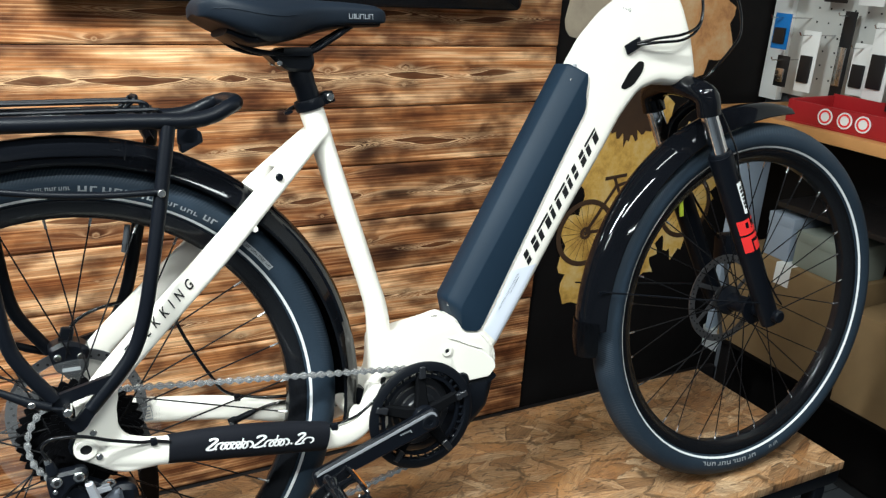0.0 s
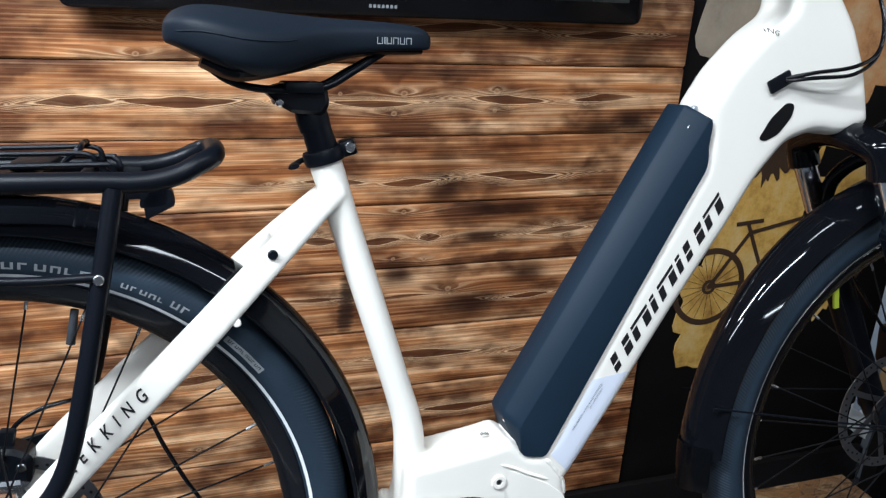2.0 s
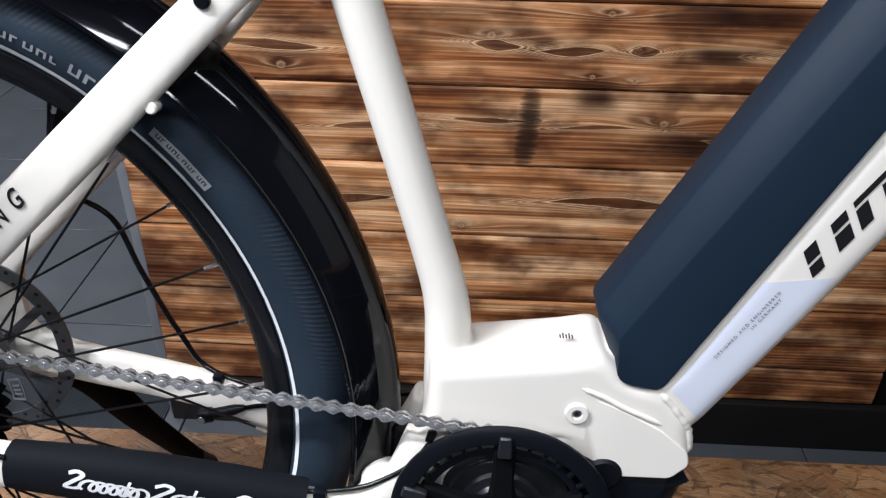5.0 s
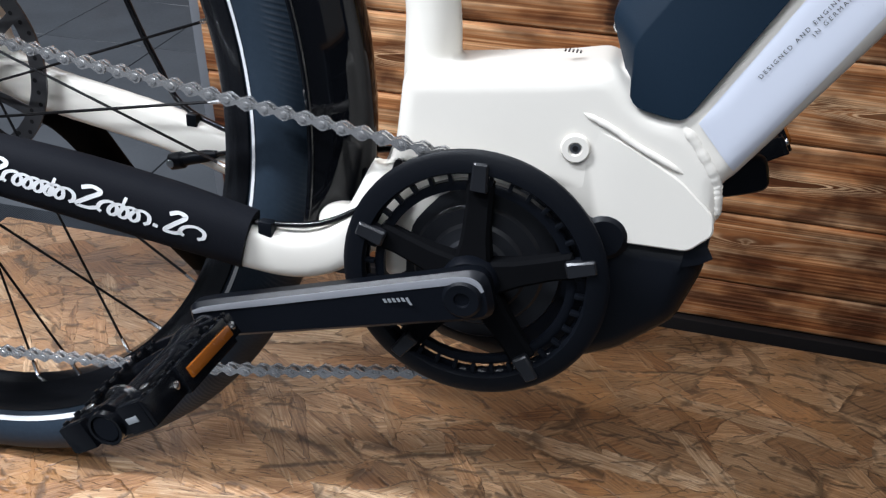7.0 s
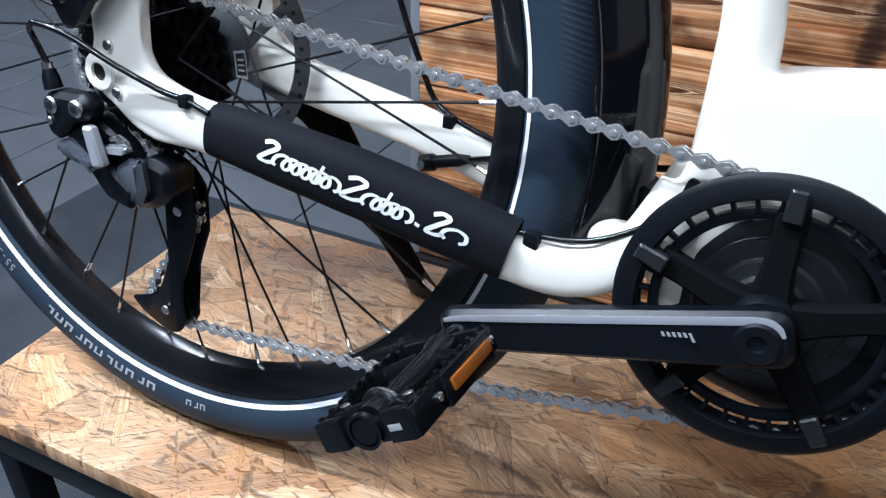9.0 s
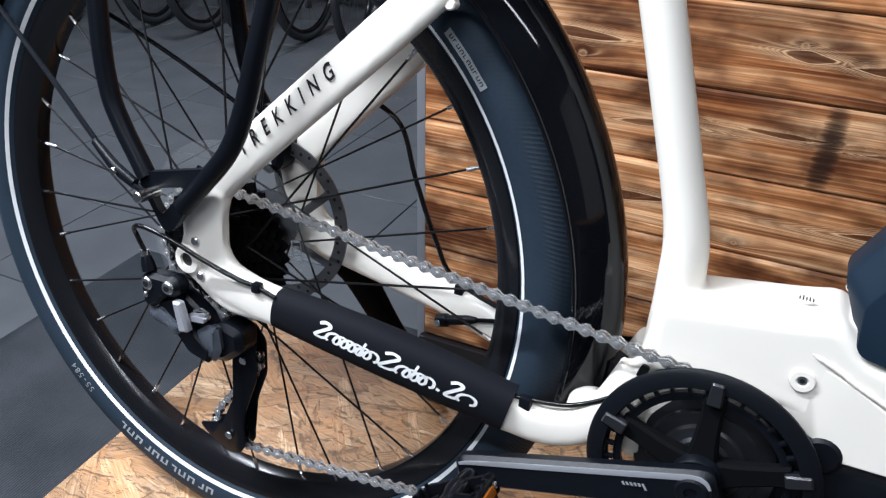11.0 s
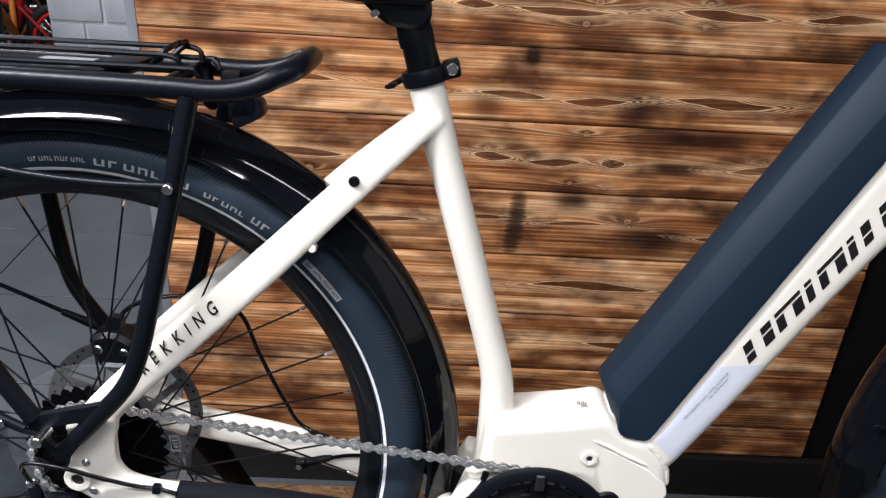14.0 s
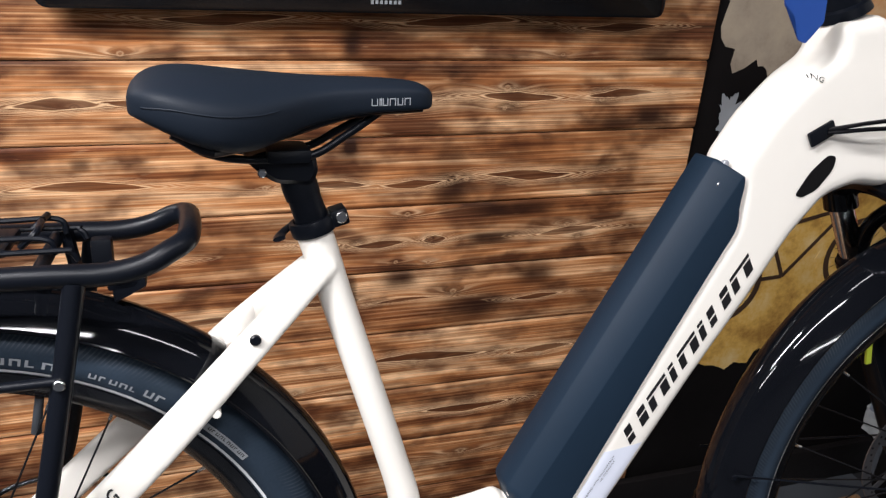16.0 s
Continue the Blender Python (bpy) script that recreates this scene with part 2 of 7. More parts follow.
    ring = ramp(tree, core.outputs["Fac"], [(0.10, (0, 0, 0)), (0.16, (0.46, 0.46, 0.46)), (0.20, (0.46, 0.46, 0.46)), (0.28, (0, 0, 0))]).outputs[0]
    out = mixed(tree, ring, out, (0.62, 0.42, 0.25))
    heart = ramp(tree, core.outputs["Fac"], [(0.10, (0.8, 0.8, 0.8)), (0.16, (0, 0, 0))]).outputs[0]
    out = mixed(tree, heart, out, (0.27, 0.14, 0.068))
    # long pointed eyes of the grain: a pale outline round a scorched middle
    eye = tree.nodes.new("ShaderNodeAttribute")
    eye.attribute_name = "ring"
    rho = maths(tree, "MULTIPLY", maths(tree, "ADD", eye.outputs["Fac"], maths(tree, "MULTIPLY", maths(tree, "SUBTRACT", noise_tex(tree, vec(14.0, 70.0, 13.0, False), 1.0, 2.0), 0.5), 0.55)), 0.5)
    dusk = ramp(tree, rho, [(0.0, (0.86, 0.86, 0.86)), (0.36, (0.66, 0.66, 0.66)), (0.46, (0, 0, 0))]).outputs[0]
    out = mixed(tree, dusk, out, (0.085, 0.030, 0.012))
    for lo, hi, much in ((0.42, 0.45, 0.86), (0.54, 0.555, 0.62), (0.62, 0.635, 0.54), (0.71, 0.725, 0.44), (0.81, 0.825, 0.32), (0.91, 0.925, 0.20)):
        pale = ramp(tree, rho, [(lo - 0.028, (0, 0, 0)), (lo, (much, much, much)), (hi, (much, much, much)), (hi + 0.028, (0, 0, 0))]).outputs[0]
        out = mixed(tree, pale, out, (0.82, 0.58, 0.35))
    # fine brushed grain over everything: thin dark and pale lines along the board
    hair = noise_tex(tree, vec(2.6, 430.0, 5.0), 1.0, 2.5, 0.55)
    out = mixed(tree, 1.0, out, ramp(tree, hair, [(0.34, (0.66, 0.59, 0.54)), (0.46, (0.95, 0.93, 0.91)), (0.56, (1.05, 1.03, 1.01)), (0.66, (1.22, 1.18, 1.13))]).outputs[0], "MULTIPLY")
    tint = ramp(tree, info.outputs["Random"], [(0.0, (0.90, 0.845, 0.81)), (1.0, (1.10, 1.06, 1.03))]).outputs[0]
    out = mixed(tree, 1.0, out, tint, "MULTIPLY")
    # soot smear across one board
    geo = tree.nodes.new("ShaderNodeNewGeometry")
    sp = tree.nodes.new("ShaderNodeSeparateXYZ")
    link(tree, geo.outputs["Position"], sp.inputs[0])
    rag = noise_tex(tree, vec(20.0, 210.0, 71.0, False), 1.0, 2.0)
    dx = maths(tree, "DIVIDE", maths(tree, "SUBTRACT", sp.outputs[0], maths(tree, "ADD", maths(tree, "MULTIPLY", sp.outputs[2], 0.06), 0.507)), 0.021)
    dz = maths(tree, "DIVIDE", maths(tree, "SUBTRACT", sp.outputs[2], 0.217), 0.080)
    d = maths(tree, "ADD", maths(tree, "POWER", maths(tree, "ABSOLUTE", dx), 2.0), maths(tree, "POWER", maths(tree, "ABSOLUTE", dz), 4.0))
    d = maths(tree, "ADD", d, maths(tree, "MULTIPLY", maths(tree, "SUBTRACT", rag, 0.5), 1.9))
    smear = ramp(tree, d, [(0.05, (0.90, 0.90, 0.90)), (0.45, (0.66, 0.66, 0.66)), (1.25, (0, 0, 0))]).outputs[0]
    out = mixed(tree, smear, out, (0.016, 0.008, 0.006))
    link(tree, out, b.inputs["Base Color"])
    link(tree, maths(tree, "ADD", maths(tree, "MULTIPLY", streak, 0.3), 0.42), b.inputs["Roughness"])
    b.inputs["Specular IOR Level"].default_value = 0.2
    bump(tree, b, maths(tree, "ADD", maths(tree, "ADD", streak, hair), maths(tree, "MULTIPLY", lines, 0.5)), 0.28, 0.0016)
    return m


PINE = charred_planks()


def strand_board():
    """Oriented strand board: layers of fibrous flakes that run into one another, with short dark splits between them."""
    m, tree, b = material("oriented_strand_board")
    base = coords(tree)
    big = node(tree, "ShaderNodeTexNoise", Scale=11.0, Detail=4.0, Roughness=0.6)
    link(tree, base, big.inputs["Vector"])
    src = mixed(tree, 0.022, base, big.outputs["Color"], "ADD")
    fine_wob = node(tree, "ShaderNodeTexNoise", Scale=70.0, Detail=3.0)
    link(tree, base, fine_wob.inputs["Vector"])
    src = mixed(tree, 0.007, src, fine_wob.outputs["Color"], "ADD")
    bent = mixed(tree, 0.006, base, big.outputs["Color"], "ADD")
    out = height = None
    for i, (turn, size) in enumerate(((0.12, 15.0), (-0.55, 19.0), (0.62, 22.0), (-0.18, 26.0), (0.36, 34.0), (-0.95, 52.0))):
        scale = (1 / (size * 0.26), 1 / (size * 1.35), 1.0)

        def flakes(feature):
            mp = node(tree, "ShaderNodeMapping", Scale=scale, Rotation=(0, 0, turn), Location=(i * 3.7, i * 1.9, 0))
            mp.vector_type = "TEXTURE"
            link(tree, src, mp.inputs[0])
            v = node(tree, "ShaderNodeTexVoronoi", Scale=1.0, Randomness=1.0)
            v.voronoi_dimensions, v.feature = "2D", feature
            link(tree, mp.outputs[0], v.inputs["Vector"])
            return v
        v = flakes("F1")
        sep = tree.nodes.new("ShaderNodeSeparateColor")
        link(tree, v.outputs["Color"], sep.inputs[0])
        gp = node(tree, "ShaderNodeMapping", Scale=(1 / 22.0, 1 / 420.0, 1.0), Rotation=(0, 0, turn))
        gp.vector_type = "TEXTURE"
        link(tree, bent, gp.inputs[0])
        fibre = noise_tex(tree, gp.outputs[0], 1.0, 4.0, 0.65)
        tone = maths(tree, "ADD", maths(tree, "MULTIPLY", sep.outputs[0], 0.17), maths(tree, "ADD", maths(tree, "MULTIPLY", fibre, 0.50), 0.182))
        col = ramp(tree, tone, [(0.36, (0.118, 0.054, 0.024)), (0.46, (0.28, 0.156, 0.073)), (0.55, (0.43, 0.268, 0.142)), (0.66, (0.74, 0.545, 0.350))]).outputs[0]
        warm = mixed(tree, 1.0, col, (1.0, 0.74, 0.50), "MULTIPLY")
        col = mixed(tree, ramp(tree, sep.outputs[2], [(0.35, (0, 0, 0)), (0.9, (0.6, 0.6, 0.6))]).outputs[0], col, warm)
        gap = flakes("DISTANCE_TO_EDGE").outputs["Distance"]
        gate = noise_tex(tree, base, 45.0 + 9 * i, 2.0)
        split = maths(tree, "MULTIPLY", ramp(tree, gap, [(0.0, (1, 1, 1)), (0.022, (0.8, 0.8, 0.8)), (0.050, (0, 0, 0))]).outputs[0], ramp(tree, gate, [(0.46, (0, 0, 0)), (0.54, (0.95, 0.95, 0.95))]).outputs[0])
        if out is None:
            out, height, cut = col, tone, split
        else:
            fac = ramp(tree, sep.outputs[1], [(0.40 + 0.09 * i, (0, 0, 0)), (0.44 + 0.09 * i, (0.92, 0.92, 0.92))]).outputs[0]
            out = mixed(tree, fac, out, col)
            n = tree.nodes.new("ShaderNodeMix")
            link(tree, fac, n.inputs[0]), link(tree, height, n.inputs[2]), link(tree, tone, n.inputs[3])
            height = n.outputs[0]
            cut = maths(tree, "MAXIMUM", cut, maths(tree, "MULTIPLY", split, fac))
    slow = noise_tex(tree, src, 15.0, 4.0, 0.6)
    out = mixed(tree, ramp(tree, slow, [(0.50, (0, 0, 0)), (0.66, (0.55, 0.55, 0.55))]).outputs[0], out, (0.43, 0.205, 0.070))
    shade = noise_tex(tree, src, 24.0, 4.0, 0.65)
    out = mixed(tree, ramp(tree, shade, [(0.52, (0, 0, 0)), (0.72, (0.45, 0.45, 0.45))]).outputs[0], out, (0.17, 0.105, 0.060))
    for turn, scale in ((0.5, (55, 330, 1)), (-0.8, (70, 420, 1)), (1.4, (60, 300, 1)), (-0.1, (40, 360, 1))):
        fleck = noise_tex(tree, coords(tree, scale, (0, 0, turn)), 1.0, 3.0, 0.6)
        cut = maths(tree, "MAXIMUM", cut, ramp(tree, fleck, [(0.640, (0, 0, 0)), (0.69, (0.85, 0.85, 0.85))]).outputs[0])
    out = mixed(tree, maths(tree, "MULTIPLY", cut, 0.80), out, (0.050, 0.027, 0.014))
    link(tree, out, b.inputs["Base Color"])
    b.inputs["Roughness"].default_value = 0.46
    bump(tree, b, maths(tree, "SUBTRACT", height, maths(tree, "MULTIPLY", cut, 0.6)), 0.55, 0.003)
    return m


OSB = strand_board()


def parchment(name, shades):
    m, tree, b = material(name)
    vec = coords(tree)
    a = ramp(tree, noise_tex(tree, vec, 6.5, 8.0, 0.7), [(p, c) for p, c in zip((0.36, 0.50, 0.64), shades)])
    link(tree, a.outputs[0], b.inputs["Base Color"])
    b.inputs["Roughness"].default_value = 0.7
    return m


PARCHMENT = parchment("mural_parchment", ((0.33, 0.165, 0.030), (0.66, 0.39, 0.085), (0.74, 0.54, 0.24)))
TANPAPER = parchment("mural_tan_parchment", ((0.30, 0.120, 0.045), (0.58, 0.29, 0.11), (0.62, 0.42, 0.23)))
GREYPAPER = parchment("mural_grey_parchment", ((0.24, 0.19, 0.14), (0.34, 0.28, 0.21), (0.40, 0.33, 0.24)))
MURALINK = surface("mural_brown_ink", (0.05, 0.025, 0.012), 0.7, vary=0.3, relief=0.0)

# ---- building helpers ----
V = Vector


def finish(bm, name, mat, sharp=38.0):
    bmesh.ops.recalc_face_normals(bm, faces=bm.faces)
    for f in bm.faces:
        f.smooth = True
    for e in bm.edges:
        if len(e.link_faces) == 2 and e.calc_face_angle(0) > radians(sharp):
            e.smooth = False
    me = bpy.data.meshes.new(name)
    bm.to_mesh(me)
    bm.free()
    me.materials.append(mat)
    return me


def part(name, bm, mat, parent=None, label="", at=None, sharp=38.0):
    ob = new(name, finish(bm, name, mat, sharp) if isinstance(bm, bmesh.types.BMesh) else bm)
    if parent:
        ob.parent = parent
    if at is not None:
        ob.matrix_basis = at if isinstance(at, Matrix) else Matrix.Translation(at)
    return tagged(ob, label)


def thing(name, label, category, at=None, group="", kind=""):
    ob = new(name)
    ob.empty_display_size = 0.05
    if at is not None:
        ob.matrix_basis = at
    return tagged(ob, label, category, group, kind)


def box(bm, lo, hi, bevel=0.0, m=None, seg=2):
    made = bmesh.ops.create_cube(bm, size=1.0)["verts"]
    lo, hi = V(lo), V(hi)
    for v in made:
        v.co = V((lo[i] + (v.co[i] + 0.5) * (hi[i] - lo[i]) for i in range(3)))
    if bevel:
        edges = {e for v in made for e in v.link_edges}
        got = bmesh.ops.bevel(bm, geom=list(edges), offset=bevel, segments=seg, profile=0.6, affect="EDGES")
        made = list({v for f in got["faces"] for v in f.verts} | {v for v in made if v.is_valid})
    if m is not None:
        for v in made:
            v.co = m @ v.co
    return bm


def smooth_path(pts, steps=6):
    """A Catmull-Rom curve through the points."""
    pts = [V(p) for p in pts]
    ends = [pts[0] * 2 - pts[1]] + pts + [pts[-1] * 2 - pts[-2]]
    out = []
    for i in range(1, len(ends) - 2):
        a, b, c, d = ends[i - 1 : i + 3]
        for k in range(steps):
            t = k / steps
            out.append(0.5 * ((2 * b) + (c - a) * t + (2 * a - 5 * b + 4 * c - d) * t * t + (3 * b - a - 3 * c + d) * t ** 3))
    return out + [pts[-1]]


def sweep(bm, pts, size, seg=12, power=2.0, closed=False, caps=True, up=(0, 1, 0)):
    """A tube along the points. size: a radius, or rows of (half width along up, half height across it) for each point; power 2 is round, higher is boxy."""
    pts = [V(p) for p in pts]
    n = len(pts)
    sizes = [size] * n if isinstance(size, (int, float)) else list(size)
    if len(sizes) != n:
        src = [(s, s) if isinstance(s, (int, float)) else s for s in sizes]
        sizes = []
        for i in range(n):
            f = i / (n - 1) * (len(src) - 1)
            k = min(int(f), len(src) - 2)
            sizes.append(tuple(src[k][j] + (src[k + 1][j] - src[k][j]) * (f - k) for j in (0, 1)))
    rings = []
    for i, p in enumerate(pts):
        if closed:
            d = (pts[(i + 1) % n] - pts[i - 1]).normalized()
        else:
            d = (pts[min(i + 1, n - 1)] - pts[max(i - 1, 0)]).normalized()
        u = V(up)
        u = (u - d * u.dot(d))
        u = u.normalized() if u.length > 1e-4 else d.orthogonal().normalized()
        w = d.cross(u)
        a, b = sizes[i] if isinstance(sizes[i], tuple) else (sizes[i], sizes[i])
        ring = []
        for k in range(seg):
            th = 2 * math.pi * k / seg
            c, s = math.cos(th), math.sin(th)
            ring.append(bm.verts.new(p + u * (a * math.copysign(abs(c) ** (2 / power), c)) + w * (b * math.copysign(abs(s) ** (2 / power), s))))
        rings.append(ring)
    for i in range(n if closed else n - 1):
        A, B = rings[i], rings[(i + 1) % n]
        for k in range(seg):
            bm.faces.new((A[k], A[(k + 1) % seg], B[(k + 1) % seg], B[k]))
    if caps and not closed:
        bm.faces.new(rings[0][::-1])
        bm.faces.new(rings[-1])
    return bm


def lathe(bm, profile, seg=32, axis="Y", centre=(0, 0, 0), arc=None, closed=False):
    """A turned shape: profile rows of (radius, along the axis). arc: degrees from and to, for a part of a turn."""
    c = V(centre)
    full = arc is None
    a0, a1 = (0, 360) if full else arc
    rings = []
    for i in range(seg if full else seg + 1):
        th = radians(a0 + (a1 - a0) * i / seg)
        row = []
        for r, h in profile:
            p = V((r * math.cos(th), h, r * math.sin(th))) if axis == "Y" else V((r * math.cos(th), r * math.sin(th), h))
            row.append(bm.verts.new(c + p))
        rings.append(row)
    n = len(profile)
    for i in range(len(rings) if full else len(rings) - 1):
        A, B = rings[i], rings[(i + 1) % len(rings)]
        for k in range(n if closed else n - 1):
            bm.faces.new((A[k], A[(k + 1) % n], B[(k + 1) % n], B[k]))
    if not full and closed:
        bm.faces.new(rings[0])
        bm.faces.new(rings[-1][::-1])
    return bm


def disc(bm, r, y0, y1, centre=(0, 0, 0), seg=24, bevel=0.0):
    c = V(centre)
    b = min(bevel, r * 0.4, abs(y1 - y0) * 0.45) * (1 if y1 > y0 else -1)
    prof = [(1e-4, y0), (r - abs(b), y0), (r, y0 + b), (r, y1 - b), (r - abs(b), y1), (1e-4, y1)] if b else [(1e-4, y0), (r, y0), (r, y1), (1e-4, y1)]
    return lathe(bm, prof, seg, "Y", c)


def inset(outline, d):
    """The outline drawn in by d, corner by corner (points run anticlockwise)."""
    n, out = len(outline), []
    for i in range(n):
        p, a, b = V(outline[i]), V(outline[i - 1]), V(outline[(i + 1) % n])
        e, f = (p - a).normalized(), (b - p).normalized()
        m = V((-e.y - f.y, e.x + f.x))
        m = m.normalized() if m.length > 1e-6 else V((-e.y, e.x))
        k = max(0.45, m.dot(V((-e.y, e.x))))
        out.append(p + m * (d / k))
    return out


def slab(bm, outline, layers):
    """A solid from a side outline of (x, z) and layers of (y, inset), from one side to the other."""
    area = sum(outline[i - 1][0] * outline[i][1] - outline[i][0] * outline[i - 1][1] for i in range(len(outline)))
    if area < 0:
        outline = outline[::-1]
    rings = []
    for y, d in layers:
        pts = inset(outline, d) if not callable(d) else d(outline)
        rings.append([bm.verts.new((p[0], y, p[1])) for p in pts])
    n = len(outline)
    for A, B in zip(rings, rings[1:]):
        for k in range(n):
            bm.faces.new((A[k], A[(k + 1) % n], B[(k + 1) % n], B[k]))
    for r in (rings[0], rings[-1]):
        f = bm.faces.new(r)
        bmesh.ops.triangulate(bm, faces=[f])
    return bm


def slab_ring(bm, rim, gap, y0, y1):
    """A flat plate with one opening: rim and gap are outlines of as many (x, z) points."""
    loops4 = [[bm.verts.new((p[0], y, p[1])) for p in line] for line, y in ((rim, y0), (rim, y1), (gap, y1), (gap, y0))]
    n = len(rim)
    for A, B in zip(loops4, loops4[1:] + loops4[:1]):
        for k in range(n):
            bm.faces.new((A[k], A[(k + 1) % n], B[(k + 1) % n], B[k]))
    return bm


def rounded(outline, r, steps=4):
    """The outline with its corners rounded."""
    out, n = [], len(outline)
    for i in range(n):
        p, a, b = V(outline[i]), V(outline[i - 1]), V(outline[(i + 1) % n])
        q = min(r, (a - p).length * 0.45, (b - p).length * 0.45)
        s, e = p + (a - p).normalized() * q, p + (b - p).normalized() * q
        for k in range(steps + 1):
            t = k / steps
            out.append(tuple(s * (1 - t) ** 2 + p * 2 * t * (1 - t) + e * t * t))
    return out


def text_mesh(words, size, extrude=0.0, shear=0.0, spacing=1.0, weight=0.0):
    """A flat text mesh in the x-z plane that is read from -y."""
    cu = bpy.data.curves.new("words", "FONT")
    cu.body, cu.size, cu.extrude, cu.shear, cu.space_character, cu.offset = words, size, extrude, shear, spacing, weight
    cu.align_x, cu.align_y = "CENTER", "CENTER"
    ob = bpy.data.objects.new("words", cu)
    scene.collection.objects.link(ob)
    bpy.context.view_layer.update()
    me = bpy.data.meshes.new_from_object(ob.evaluated_get(bpy.context.evaluated_depsgraph_get()))
    bpy.data.objects.remove(ob)
    bpy.data.curves.remove(cu)
    bm = bmesh.new()
    bm.from_mesh(me)
    bpy.data.meshes.remove(me)
    for v in bm.verts:
        v.co = V((v.co.x, 0, v.co.y))
    return bm


def quad_prism(bm, pts, y0, y1):
    """A flat shape of (x, z) points between two depths."""
    a = [bm.verts.new((x, y0, z)) for x, z in pts]
    b = [bm.verts.new((x, y1, z)) for x, z in pts]
    bm.faces.new(a)
    bm.faces.new(b[::-1])
    for i in range(len(pts)):
        bm.faces.new((a[i], b[i], b[(i + 1) % len(pts)], a[(i + 1) % len(pts)]))
    return bm


def drape(bm, tree, lift=0.0006, origin=-0.4):
    """Lays a flat shape in the x-z plane on the near side of a solid; what misses it is cut away."""
    lost = []
    for v in bm.verts:
        hit = tree.ray_cast(V((v.co.x, origin, v.co.z)), V((0, 1, 0)))[0]
        if hit is not None:
            v.co.y = hit.y - lift
        else:
            lost.append(v)
    bmesh.ops.delete(bm, geom=lost, context="VERTS")
    return bm


def arc_pts(cx, cz, r, a0, a1, n, y=0.0):
    return [(cx + r * math.cos(radians(a0 + (a1 - a0) * i / n)), y, cz + r * math.sin(radians(a0 + (a1 - a0) * i / n))) for i in range(n + 1)]

# ---- the room ----
KNOTS = [(0.4, 0.65), (0.5, 0.67), (0.63, 0.67), (0.61, 0.63), (0.83, 0.675), (0.828, 0.635), (0.36, 0.49), (0.76, 0.49), (0.64, 0.42), (0.54, 0.36),
         (0.69, 0.36), (0.45, 0.38), (0.62, 0.315), (0.69, 0.31), (0.49, 0.23), (0.75, 0.235), (-0.16, 0.66), (0.05, 0.65), (-0.11, 0.65), (0.13, 0.74),
         (0.94, 0.74), (1.04, 0.65), (1.0, 0.375), (1.03, 0.345), (0.67, 0.07), (0.97, 0.05), (0.21, 0.07), (0.41, 0.02), (0.1, 0.32), (0.2, -0.1), (0.8, -0.2), (1.15, 0.2)]
EYES = [(0.205, 0.657, 0.13, 0.013), (0.02, 0.652, 0.085, 0.013), (0.407, 0.652, 0.045, 0.011), (0.563, 0.653, 0.12, 0.009), (0.854, 0.658, 0.11, 0.012), (1.081, 0.659, 0.10, 0.010),
        (0.494, 0.489, 0.08, 0.010), (0.652, 0.487, 0.075, 0.010), (0.90, 0.494, 0.12, 0.013), (0.585, 0.360, 0.07, 0.010), (0.70, 0.357, 0.035, 0.011),
        (0.46, 0.366, 0.05, 0.011), (1.01, 0.360, 0.09, 0.012), (0.45, 0.235, 0.09, 0.006), (0.64, 0.222, 0.10, 0.005), (0.95, 0.207, 0.07, 0.008), (0.698, 0.077, 0.16, 0.013),
        (0.20, 0.070, 0.11, 0.012), (0.98, 0.065, 0.09, 0.011), (0.08, 0.355, 0.11, 0.011), (0.05, 0.505, 0.13, 0.012), (0.25, 0.215, 0.10, 0.009),
        (0.30, 0.800, 0.13, 0.012), (0.72, 0.800, 0.15, 0.012), (1.06, 0.795, 0.10, 0.010), (0.80, -0.070, 0.13, 0.012)]
# soft burns of the torch: place, half width, half height, depth of colour
SCORCH = [(0.521, 0.567, 0.016, 0.02, 0.9), (0.442, 0.477, 0.027, 0.041, 0.5), (0.729, 0.476, 0.039, 0.038, 0.75), (0.723, 0.543, 0.032, 0.018, 0.5), (0.877, 0.418, 0.082, 0.016, 0.9), (0.822, 0.355, 0.044, 0.013, 0.85), (0.631, 0.275, 0.031, 0.019, 0.7), (0.799, 0.191, 0.062, 0.03, 0.75), (0.941, 0.264, 0.042, 0.026, 0.6),
          (0.695, 0.71, 0.079, 0.019, 0.45), (1.158, 0.61, 0.038, 0.023, 0.7), (0.844, 0.651, 0.027, 0.037, 0.5), (0.399, 0.401, 0.054, 0.027, 0.4), (0.52, 0.758, 0.015, 0.025, 0.7), (1.147, 0.754, 0.035, 0.023, 0.6), (1.077, 0.597, 0.047, 0.02, 0.65), (0.047, 0.547, 0.019, 0.013, 0.6)]
WALL_X0, WALL_X1 = -0.205, 1.275
JOINTS = [-0.380, -0.292, -0.147, -0.002, 0.144, 0.291, 0.436, 0.582, 0.728, 0.873, 1.018, 1.163, 1.308, 1.453, 1.6, CEIL]


